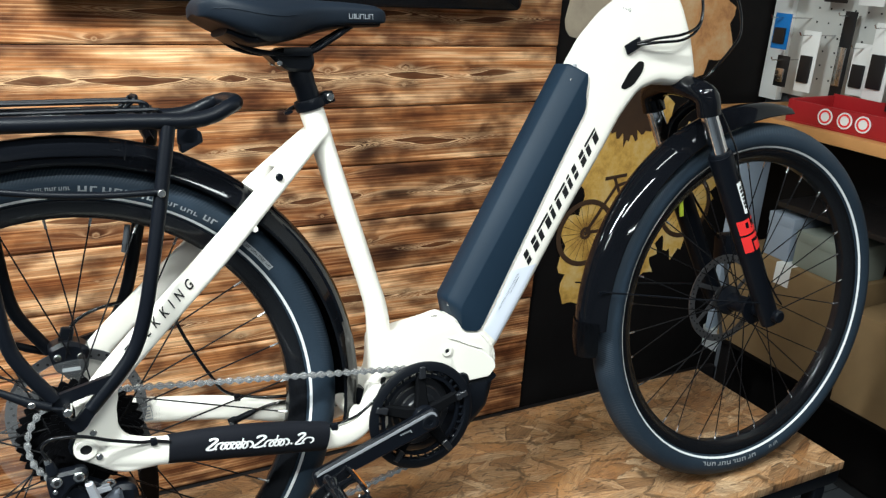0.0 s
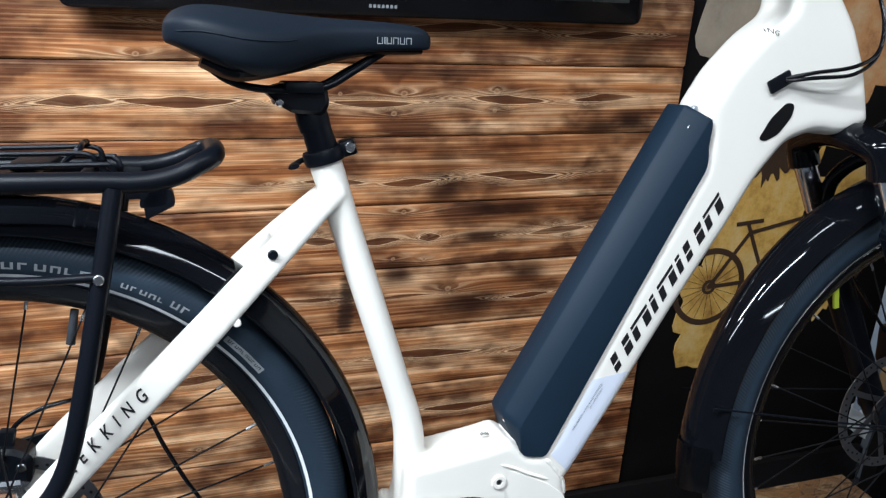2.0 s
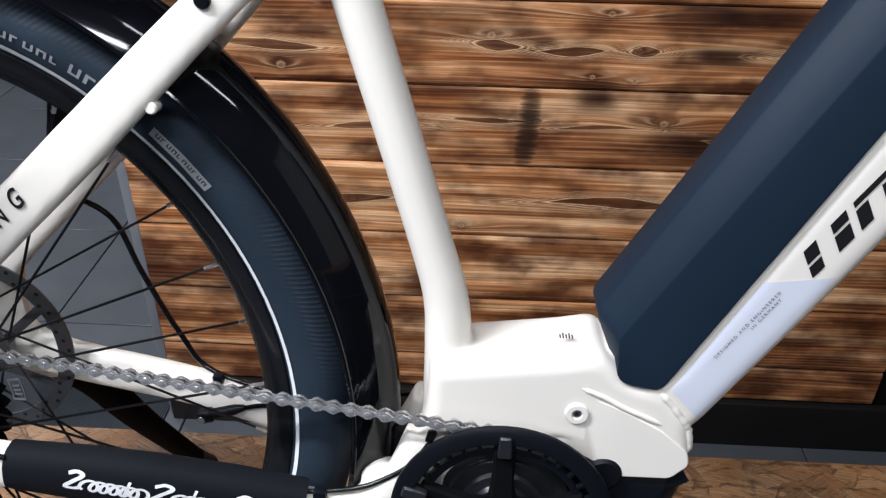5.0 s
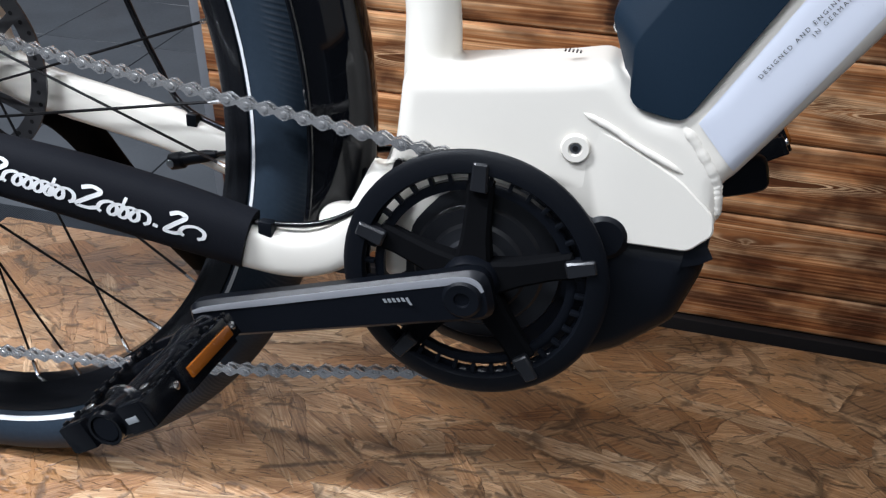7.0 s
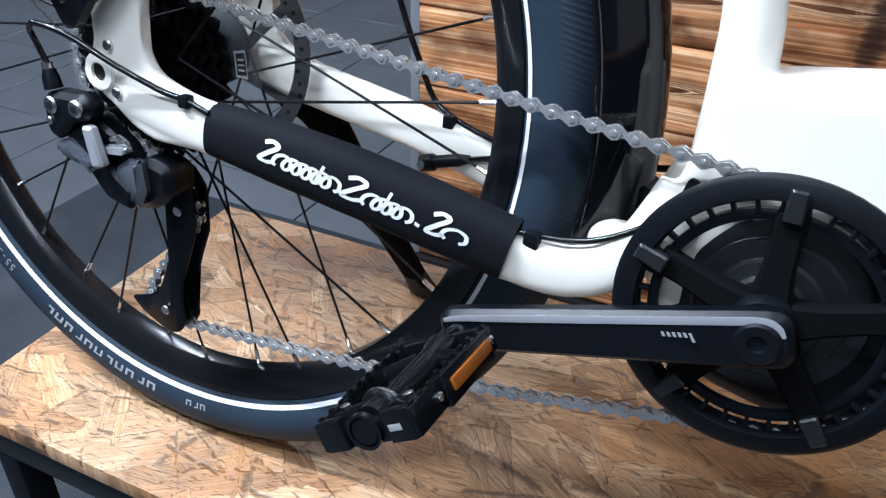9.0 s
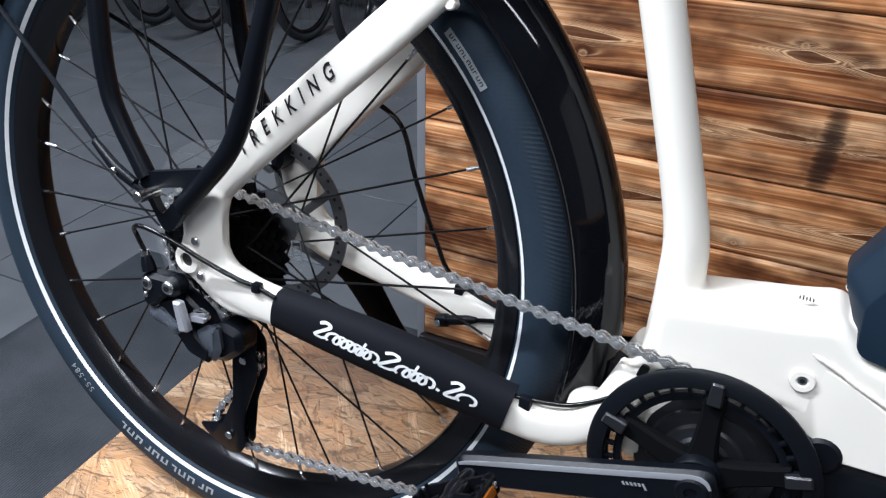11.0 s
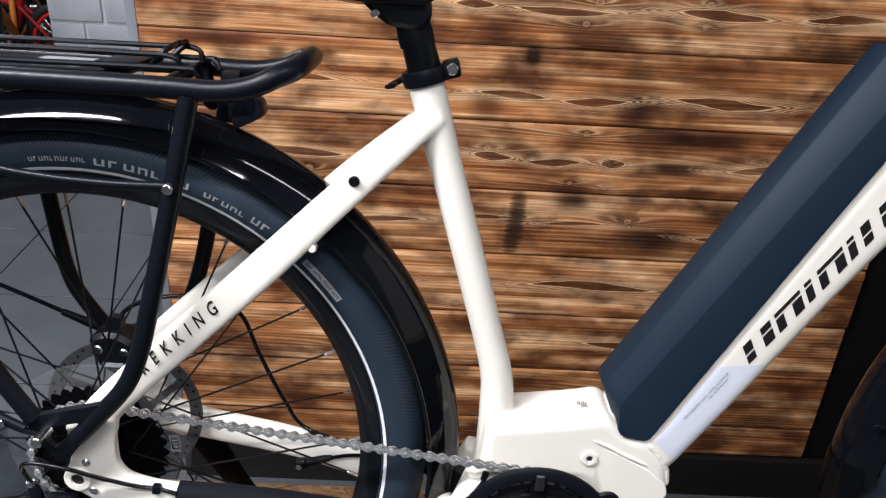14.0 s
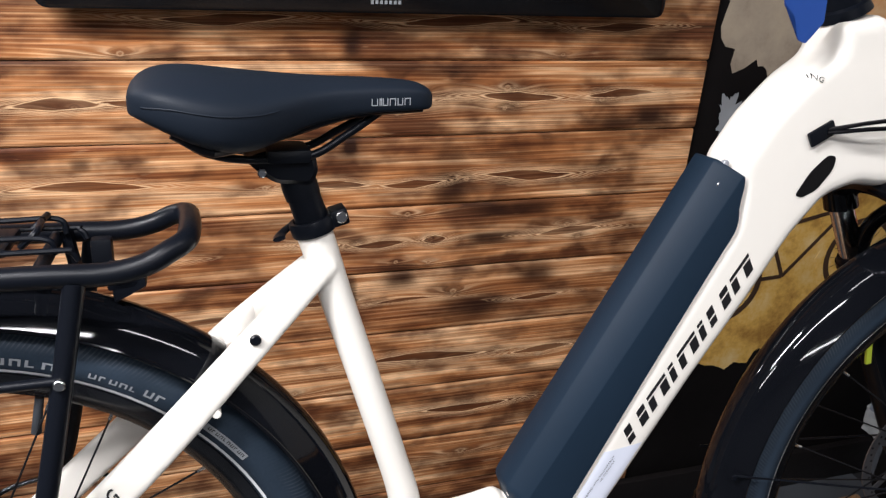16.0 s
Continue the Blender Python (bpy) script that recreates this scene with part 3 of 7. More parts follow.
def plank(x0, x1, z0, z1, rng):
    """One scorched board, its face a fine grid that carries how the grain bends round its knots."""
    cell = 1.0 if z0 < 0.85 else 5.0
    nx, nz = max(2, int((x1 - x0) / (0.005 * cell))), max(6, int((z1 - z0) / (0.0036 * cell)))
    g, gx, depth = 0.0012, 0.0004, 0.022
    bow = rng.uniform(-0.0015, 0.0015)
    proud = rng.uniform(0.0, 0.0025)
    xs = [x0 + gx + (x1 - x0 - 2 * gx) * i / nx for i in range(nx + 1)]
    zs = [z0 + g + (z1 - z0 - 2 * g) * i / nz for i in range(nz + 1)]
    near = [(a, b) for a, b in KNOTS if x0 - 0.2 < a < x1 + 0.2 and z0 - 0.01 < b < z1 + 0.01]
    eyes = [e for e in EYES if x0 - 0.2 < e[0] < x1 + 0.2 and z0 < e[1] < z1]
    cx, cz = (x0 + x1) / 2, (z0 + z1) / 2
    verts, warp, core, rings, scorch = [], [], [], [], []
    for j, z in enumerate(zs):
        for i, x in enumerate(xs):
            edge = min(j, nz - j, 2) / 2.0
            w, k, ring = 0.0, 1.0, 2.0
            for a, b in near:
                dx, dz = x - a, z - b
                big = 0.60 + 0.45 * ((a * 37.7 + b * 91.3) % 1.0)
                long = 0.045 + 0.045 * ((a * 53.1 + b * 17.9) % 1.0)
                w = max(w, 0.024 * big * math.exp(-abs(dx) / long - (dz / (0.0110 * big)) ** 2))
                k = min(k, math.hypot(dx * 0.8, dz) / (0.026 * big))
            for a, b, half, tall in eyes:
                dx, dz = abs(x - a) / half, abs(z - b - 0.004 * math.sin(17 * x + 40 * b)) / tall
                ring = min(ring, (dx ** 1.25 + dz ** 1.25) ** 0.8)
            y = -proud + bow * math.sin(3.0 * (x - x0)) + (1 - edge) ** 2 * 0.0035
            verts.append((x - cx, y, z - cz))
            warp.append(w)
            core.append(k)
            rings.append(ring)
            scorch.append(max(s * math.exp(-(abs((x - a) / (1.15 * rx)) ** 2.6 + abs((z - b) / (1.15 * rz)) ** 2.6)) for a, b, rx, rz, s in SCORCH))
    faces = [(j * (nx + 1) + i, j * (nx + 1) + i + 1, (j + 1) * (nx + 1) + i + 1, (j + 1) * (nx + 1) + i) for j in range(nz) for i in range(nx)]
    rim = [i for i in range(nx + 1)] + [j * (nx + 1) + nx for j in range(1, nz + 1)] + [nz * (nx + 1) + i for i in range(nx - 1, -1, -1)] + [j * (nx + 1) for j in range(nz - 1, 0, -1)]
    base = len(verts)
    for r in rim:
        verts.append((verts[r][0], depth, verts[r][2]))
        warp.append(warp[r])
        core.append(core[r])
        rings.append(2.0)
        scorch.append(0.0)
    for i in range(len(rim)):
        faces.append((rim[i], base + i, base + (i + 1) % len(rim), rim[(i + 1) % len(rim)]))
    me = bpy.data.meshes.new("plank")
    me.from_pydata(verts, [], faces)
    for name, vals in (("warp", warp), ("core", core), ("ring", rings), ("scorch", scorch)):
        at = me.attributes.new(name, "FLOAT", "POINT")
        at.data.foreach_set("value", vals)
    me.materials.append(PINE)
    return me, (cx, WALL_Y, cz)


def plank_wall():
    bm = box(bmesh.new(), (WALL_X0, WALL_Y + 0.012, FLOOR), (WALL_X1, WALL_Y + 0.12, CEIL))
    wall = tagged(part("wall_planks", bm, BLACKWALL), "partition wall clad in scorched brown pine boards", "wall", kind="structure")
    rng = random.Random(4)
    for z0, z1 in zip(JOINTS, JOINTS[1:]):
        me, at = plank(WALL_X0, WALL_X1, z0, z1, rng)
        part("plank", me, PINE, wall, at=at)
    bm = box(bmesh.new(), (WALL_X0 - 0.01, WALL_Y - 0.012, FLOOR), (2.1, WALL_Y + 0.008, -0.382), 0.003)
    tagged(part("baseboard", bm, PLINTH), "dark stained baseboard under the plank wall", "baseboard", kind="structure")


plank_wall()


def platform():
    top = thing("display_platform", "low display table with raw OSB top on black steel frame", "display table")
    x0, x1, y0, y1 = -0.226, 1.425, -0.098, 0.331
    bm = box(bmesh.new(), (x0, y0, -0.019), (x1, y1, 0), 0.0015)
    part("top_board", bm, OSB, top, "raw oriented strand board")
    t = 0.03
    for name, lo, hi in (("front_rail", (x0 + 0.004, y0 + 0.002, -0.052), (x1 - 0.004, y0 + t, -0.0195)), ("back_rail", (x0 + 0.004, y1 - t, -0.052), (x1 - 0.004, y1 - 0.002, -0.0195)),
                         ("side_rail", (x0 + 0.004, y0 + t, -0.052), (x0 + 0.034, y1 - t, -0.0195)), ("side_rail", (x1 - 0.034, y0 + t, -0.052), (x1 - 0.004, y1 - t, -0.0195))):
        part(name, box(bmesh.new(), lo, hi, 0.003), SATIN, top)
    for x in (x0 + 0.055, x1 - 0.055):
        for y in (y0 + 0.002, y1 - 0.032):
            part("leg", box(bmesh.new(), (x - 0.015, y, FLOOR + 0.0005), (x + 0.015, y + 0.03, -0.0522), 0.003), SATIN, top)


platform()


def woven_sheet():
    """A fine woven grid in near-black grey, slightly raised."""
    m, tree, b = material("dark_woven_sheet")
    sep = tree.nodes.new("ShaderNodeSeparateXYZ")
    link(tree, coords(tree), sep.inputs[0])
    weave = maths(tree, "MULTIPLY", maths(tree, "SINE", maths(tree, "MULTIPLY", sep.outputs[0], 1050.0)), maths(tree, "SINE", maths(tree, "MULTIPLY", sep.outputs[1], 1050.0)))
    dust = noise_tex(tree, coords(tree), 5.0, 4.0)
    col = ramp(tree, maths(tree, "ADD", maths(tree, "MULTIPLY", weave, 0.12), dust), [(0.35, (0.016, 0.019, 0.024)), (0.70, (0.040, 0.046, 0.055))]).outputs[0]
    link(tree, col, b.inputs["Base Color"])
    b.inputs["Roughness"].default_value = 0.5
    b.inputs["Specular IOR Level"].default_value = 0.3
    bump(tree, b, weave, 0.4, 0.001)
    return m


def floor_mat():
    # straight-edged dark area on the tiles, built as a thin woven sheet
    sheet_ob = thing("floor_mat", "thin dark grey woven sheet lying on the tiles", "mat")
    part("sheet", slab(bmesh.new(), rounded([(-1.21, -1.01), (-0.235, -1.01), (-0.235, 0.75), (-1.21, 0.75)], 0.03), [(0.0, 0.0), (0.004, 0.0), (0.005, 0.002)]), woven_sheet(), sheet_ob, at=pose(0, 0, FLOOR + 0.0005, 90))


floor_mat()


def shell():
    """Floor of tiles, ceiling and far walls of the shop."""
    X0, X1, Y0, Y1 = -5.4, 2.12, -3.6, 4.9
    bm = box(bmesh.new(), (X0, Y0, FLOOR - 0.1), (X1 + 0.2, Y1, FLOOR - 0.006))
    floor = tagged(part("floor", bm, GROUT), "grey square floor tiles with dark joints", "floor", kind="structure")
    tagged(part("ceiling", box(bmesh.new(), (X0, Y0, CEIL), (X1 + 0.2, Y1, CEIL + 0.1)), CEILING), "pale painted shop ceiling", "ceiling", kind="structure")
    for name, lo, hi in (("wall_west", (X0 - 0.1, Y0, FLOOR), (X0, Y1, CEIL)), ("wall_south", (X0, Y0 - 0.1, FLOOR), (X1, Y0, CEIL)),
                         ("wall_north", (X0, Y1, FLOOR), (X1, Y1 + 0.1, CEIL)), ("wall_east", (X1, Y0, FLOOR), (X1 + 0.1, WALL_Y + 0.2, CEIL))):
        mat = BLACKWALL if name == "wall_north" else PLASTER
        tagged(part(name, box(bmesh.new(), lo, hi), mat), "plain painted shop wall", "wall", kind="structure")
    bm = box(bmesh.new(), (WALL_X1 + 0.002, WALL_Y + 0.01, FLOOR), (X1, WALL_Y + 0.12, CEIL))
    tagged(part("wall_mural", bm, BLACKWALL), "black painted wall panel behind a mural", "wall", kind="structure")
    return floor, X0, X1, Y0, Y1


FLOOR_OB, RX0, RX1, RY0, RY1 = shell()


def tile_floor():
    s = 0.45
    me = finish(box(bmesh.new(), (-s / 2 + 0.002, -s / 2 + 0.002, -0.008), (s / 2 - 0.002, s / 2 - 0.002, 0.0), 0.0015, seg=1), "tile", TILE)
    for i in range(int((RX1 - RX0) / s) + 1):
        for j in range(int((RY1 - RY0) / s) + 1):
            x, y = -1.765 - 8 * s + i * s, 1.4 - 11 * s + j * s
            if x < RX1 - 0.1 and y < RY1 - 0.2:
                part("tile", me, TILE, FLOOR_OB, at=(x, y, FLOOR))


def brick_pier():
    """The white brick pier that ends the plank wall."""
    x0, x1, y0, y1 = -1.64, -1.17, 3.62, 3.95
    pier = tagged(part("brick_pier", box(bmesh.new(), (x0, y0 + 0.004, FLOOR), (x1, y1, CEIL)), MORTAR), "white painted brick pier behind the bicycles", "pier", kind="structure")
    h, rng = 0.132, random.Random(3)
    z, row = FLOOR + 0.004, 0
    meshes = [finish(box(bmesh.new(), (-w / 2, -0.010, -h / 2 + 0.008), (w / 2, 0.02, h / 2 - 0.008), 0.006), "brick", BRICKW) for w in (0.27, 0.17)]
    while z < 1.3:
        ws = (0, 1) if row % 2 else (1, 0)
        x = x0 + 0.003
        for k in ws:
            w = (0.27, 0.17)[k]
            part("brick", meshes[k], BRICKW, pier, at=(x + w / 2, y0 + rng.uniform(-0.0015, 0.001), z + h / 2))
            x += w + 0.018
        z, row = z + h, row + 1
    tagged(part("corner_trim", box(bmesh.new(), (WALL_X0 - 0.022, WALL_Y + 0.005, FLOOR), (WALL_X0 - 0.003, WALL_Y + 0.12, CEIL), 0.002), GREYTRIM), "grey metal strip at the end of the planks", "corner trim", kind="structure")


brick_pier()


def television():
    tv = thing("television", "wall-mounted flat black television above the bicycle", "television", at=pose(0.565, WALL_Y - 0.055, 0.822))
    w, h = 0.545, 0.63
    part("housing", slab(bmesh.new(), rounded([(-w, 0), (w, 0), (w, h), (-w, h)], 0.02), [(-0.012, 0.006), (-0.008, 0.0), (0.016, 0.0), (0.03, 0.03)]), SCREEN, tv)
    part("screen", box(bmesh.new(), (-w + 0.035, -0.0135, 0.042), (w - 0.035, -0.0125, h - 0.035)), surface("screen_glass", (0.012, 0.014, 0.012), 0.08, vary=0.4, relief=0.0), tv, "dark glossy screen")
    bm = bmesh.new()
    for k in range(7):
        box(bm, (-0.027 + k * 0.008, -0.0128, 0.016), (-0.022 + k * 0.008, -0.0122, 0.022))
    part("maker_mark", bm, PRINT_GREY, tv)
    part("wall_bracket", box(bmesh.new(), (-0.12, 0.0295, 0.15), (0.12, 0.054, 0.45), 0.004), SATIN, tv)


television()


def ragged(cx, cz, rx, rz, seed, n=64, rough=0.30):
    rng = random.Random(seed)
    out = []
    for i in range(n):
        a = 2 * math.pi * i / n
        k = 1 + rough * (noise.noise(V((math.cos(a) * 1.6 + seed, math.sin(a) * 1.6, 0))) + 0.8 * noise.noise(V((math.cos(a) * 6, math.sin(a) * 6 + seed, 2)))) + rng.uniform(-0.045, 0.045)
        out.append((cx + rx * k * math.cos(a), cz + rz * k * math.sin(a)))
    return out


def mural():
    """Torn parchment shapes with a drawn bicycle, flat on the black panel."""
    art = thing("wall_art", "mural of torn yellow parchment with a drawn bicycle on black", "mural", at=pose(0, WALL_Y + 0.0095, 0))
    for cx, cz, rx, rz, seed, paper in ((1.47, 0.87, 0.14, 0.20, 5, GREYPAPER), (1.60, 0.34, 0.19, 0.26, 8, PARCHMENT), (1.56, 0.13, 0.20, 0.18, 12, PARCHMENT), (1.83, 0.29, 0.12, 0.20, 15, PARCHMENT), (1.72, 0.82, 0.17, 0.22, 2, TANPAPER)):
        part("parchment", quad_prism(bmesh.new(), ragged(cx, cz, rx, rz, seed), -0.0005 - seed * 0.00015, 0.0), paper, art)
    for cx, cz in ((1.455, 0.18), (1.845, 0.23)):
        bm = bmesh.new()
        sweep(bm, arc_pts(cx, cz, 0.098, 0, 360, 40, -0.0032)[:-1], [(0.0008, 0.009)] * 40, 6, closed=True)
        sweep(bm, arc_pts(cx, cz, 0.016, 0, 360, 12, -0.0032)[:-1], [(0.0008, 0.005)] * 12, 6, closed=True)
        for k in range(10):
            a = math.pi * k / 10
            part("drawn_spoke", sweep(bmesh.new(), [(cx - 0.095 * math.cos(a), -0.003, cz - 0.095 * math.sin(a)), (cx + 0.095 * math.cos(a), -0.003, cz + 0.095 * math.sin(a))], 0.0006, 4), MURALINK, art)
        part("drawn_wheel", bm, MURALINK, art)
    bm = bmesh.new()
    for a, b in (((1.455, 0.18), (1.55, 0.32)), ((1.55, 0.32), (1.74, 0.36)), ((1.74, 0.36), (1.845, 0.23)), ((1.54, 0.345), (1.62, 0.19)), ((1.62, 0.19), (1.75, 0.34)), ((1.455, 0.18), (1.62, 0.19)), ((1.505, 0.345), (1.585, 0.352)), ((1.72, 0.41), (1.79, 0.385)), ((1.735, 0.37), (1.725, 0.41))):
        sweep(bm, [(a[0], -0.0032, a[1]), (b[0], -0.0032, b[1])], [(0.0008, 0.006)] * 2, 6)
    part("drawn_frame", bm, MURALINK, art, "dark brown drawn bicycle frame")
    part("dark_blot", quad_prism(bmesh.new(), ragged(1.565, 0.55, 0.085, 0.10, 21, rough=0.5), -0.0034, -0.0027), MURALINK, art)
    part("dark_blot", quad_prism(bmesh.new(), ragged(1.36, 0.60, 0.03, 0.05, 25, rough=0.5), -0.0034, -0.0027), PRINT_GREY, art)


mural()


def service_corner():
    """Counter with boxes below it, red display box and the pegboard of small parts."""
    ctr = thing("shop_counter", "shop counter with orange wooden top and dark open shelf", "counter")
    xf, xb, y0, y1 = 1.80, 2.112, -1.3, 0.78
    part("worktop", box(bmesh.new(), (xf, y0, 0.545), (xb, y1, 0.575), 0.003), COUNTERWOOD, ctr, "orange-brown wooden top")
    part("back_panel", box(bmesh.new(), (xb - 0.02, y0, FLOOR + 0.01), (xb, y1, 0.5445)), BLACKWALL, ctr)
    part("side_panel", box(bmesh.new(), (xf + 0.02, y1 - 0.12, -0.108), (xf + 0.145, y1 - 0.10, 0.5445), 0.002), GREYPANEL, ctr, "pale blue-grey side panel")
    part("side_panel", box(bmesh.new(), (xf + 0.02, y0 + 0.02, -0.108), (xb - 0.0205, y0 + 0.04, 0.5445), 0.002), GREYPANEL, ctr)
    for y in (y0 + 0.06, y1 - 0.16):
        part("leg", box(bmesh.new(), (xf + 0.06, y - 0.02, FLOOR + 0.0005), (xf + 0.10, y + 0.02, -0.1305), 0.003), BLACKWALL, ctr)
    part("shelf", box(bmesh.new(), (xf + 0.03, y0 + 0.0405, -0.13), (xb - 0.021, y1 - 0.1205, -0.11), 0.002), BLACKWALL, ctr)
    part("shelf", box(bmesh.new(), (xf + 0.04, y0 + 0.0405, 0.335), (xb - 0.021, 0.53, 0.350), 0.002), PLINTH, ctr, "dark middle shelf")
    for y, w, h, seed in ((0.44, 0.40, 0.30, 1), (0.07, 0.32, 0.26, 2), (-0.27, 0.32, 0.30, 3)):
        crate = thing("cardboard_box", "closed brown cardboard box on the lower counter shelf", "box", at=pose(xf + 0.125, y, -0.1095, 0, 0, 2 * seed - 3), group="boxes under the counter")
        part("carton", box(bmesh.new(), (-0.11, -w / 2 + 0.012, 0), (0.11, w / 2 - 0.012, h), 0.004), CARD, crate)
        part("tape", box(bmesh.new(), (-0.112, -0.025, h - 0.06), (0.112, 0.025, h + 0.0008)), PAPER, crate, "strip of pale packing tape")
    for nm, lab, cat, y, w, h, mat in (("parts_box", "small blue-grey carton standing on a cardboard box", "box", 0.492, 0.085, 0.125, GREYPANEL), ("parts_box", "pale grey-green carton standing on a cardboard box", "box", 0.352, 0.165, 0.100, PALECARD)):
        small = thing(nm, lab, cat, at=pose(xf + 0.115, y, 0.1915, 0, 0, -2))
        part("carton", box(bmesh.new(), (-0.08, -w / 2, 0), (0.08, w / 2, h), 0.003), mat, small)
        part("lid", box(bmesh.new(), (-0.082, -w / 2 - 0.002, h - 0.028), (0.082, w / 2 + 0.002, h + 0.001), 0.002), mat, small)
    bag = thing("plastic_bag", "small crumpled clear plastic bag over the shelf edge", "bag")
    bm, rows = bmesh.new(), []
    for j in range(9):
        row = []
        for i in range(8):
            u, v = i / 7 - 0.5, j / 8
            fold = 0.010 * noise.noise(V((u * 5, v * 5, 3.0))) + 0.004 * noise.noise(V((u * 17, v * 17, 8.0)))
            row.append(bm.verts.new((1.822 + 0.02 * max(0.0, 0.25 - v) * 4 + fold, 0.655 + u * (0.075 - 0.015 * v), -0.106 + 0.004 - 0.085 * max(0.0, v - 0.2) + fold * 0.2)))
        rows.append(row)
    for A, B in zip(rows, rows[1:]):
        for i in range(7):
            bm.faces.new((A[i], A[i + 1], B[i + 1], B[i]))
    bmesh.ops.solidify(bm, geom=bm.faces[:], thickness=0.002)
    part("film", bm, BAG, bag)
    red = thing("display_box", "open red cardboard display box with round white badges", "display box", at=pose(1.93, 0.345, 0.5755, 0, 0, 4))
    for nm, lo, hi in (("base", (-0.1, -0.2, 0), (0.1, 0.2, 0.004)), ("front_wall", (-0.1, -0.2, 0.0042), (-0.096, 0.2, 0.058)), ("back_wall", (0.096, -0.2, 0.0042), (0.1, 0.2, 0.065)), ("end_wall", (-0.0958, -0.2, 0.0042), (0.0958, -0.196, 0.06)), ("end_wall", (-0.0958, 0.196, 0.0042), (0.0958, 0.2, 0.06))):
        part(nm, box(bmesh.new(), lo, hi, 0.001), RED, red)
    for y in (0.085, 0.030, -0.020):
        bm = bmesh.new()
        lathe(bm, [(1e-4, 0.0), (0.021, 0.0), (0.021, 0.001), (1e-4, 0.001)], 24)
        part("badge", bm, PAPER, red, at=pose(-0.1012, y, 0.031, 0, 0, 90))
        part("badge_ring", lathe(bmesh.new(), [(0.012, -0.0006), (0.017, -0.0006), (0.017, 0.0), (0.012, 0.0)], 24, closed=True), REDINK, red, at=pose(-0.1018, y, 0.031, 0, 0, -90))
    board = thing("pegboard", "white perforated board hung with bicycle parts", "pegboard", at=pose(2.105, 0, 0))
    part("panel", box(bmesh.new(), (-0.012, -1.2, 0.60), (0, 0.80, 1.7), 0.002), PEG, board)
    bm = bmesh.new()
    for i in range(36):
        for j in range(14):
            y, z = 0.72 - i * 0.04, 0.66 + j * 0.04
            if y > -0.6:
                box(bm, (-0.0125, y - 0.0026, z - 0.0026), (-0.0119, y + 0.0026, z + 0.0026))
    tagged(part("peg_hole", bm, INK, board), kind="stuff")
    part("edge_strip", box(bmesh.new(), (-0.03, 0.8005, 0.577), (0, 0.866, 1.7), 0.002), PAPER, board, "white end strip")

    def packet(y, z, w, h, mat, label, far=0.0):
        p = thing("hanging_packet", label, "packet", at=pose(2.085 - far, y, z), group="packets on the pegboard")
        part("card", box(bmesh.new(), (-0.004, -w / 2, -h), (0.0, w / 2, 0), 0.001), mat, p)
        part("hook", sweep(bmesh.new(), [(0.0075 + far, 0, -0.012), (-0.05, 0, -0.012), (-0.056, 0, -0.004)], 0.0019, 6), STEEL, p)
        bm = bmesh.new()
        box(bm, (-0.012, -w * 0.35, -h * 0.85), (-0.0042, w * 0.35, -h * 0.4), 0.003)
        part("content", bm, INK if mat is not INK else STEEL, p)

    for y, z, w, h, mat, label in ((0.60, 0.84, 0.09, 0.10, PACKBLUE, "blue card packet with small black parts"), (0.60, 0.72, 0.07, 0.09, INK, "small black packet on a steel hook"), (0.45, 0.80, 0.09, 0.17, PAPER, "clear packet on white card"), (0.34, 0.86, 0.06, 0.24, INK, "long black hanging tool"),
                                   (0.24, 0.78, 0.09, 0.14, PAPER, "clear packet on white card"), (0.12, 0.84, 0.10, 0.2, PAPER, "clear packet on white card"), (0.0, 0.82, 0.08, 0.2, INK, "long black hanging tool"), (-0.14, 0.84, 0.1, 0.16, PACKBLUE, "blue card packet with small black parts"),
                                   (0.62, 1.02, 0.1, 0.14, PAPER, "clear packet on white card"), (0.42, 1.04, 0.12, 0.16, INK, "long black hanging tool"), (0.2, 1.04, 0.12, 0.16, PAPER, "clear packet on white card")):
        packet(0.74 + (y - 0.60) * 0.62, z, w * 0.62, h, mat, label, 0.02 + 0.09 * ((y * 7.3 + z * 3.1) % 1.0))


service_corner()


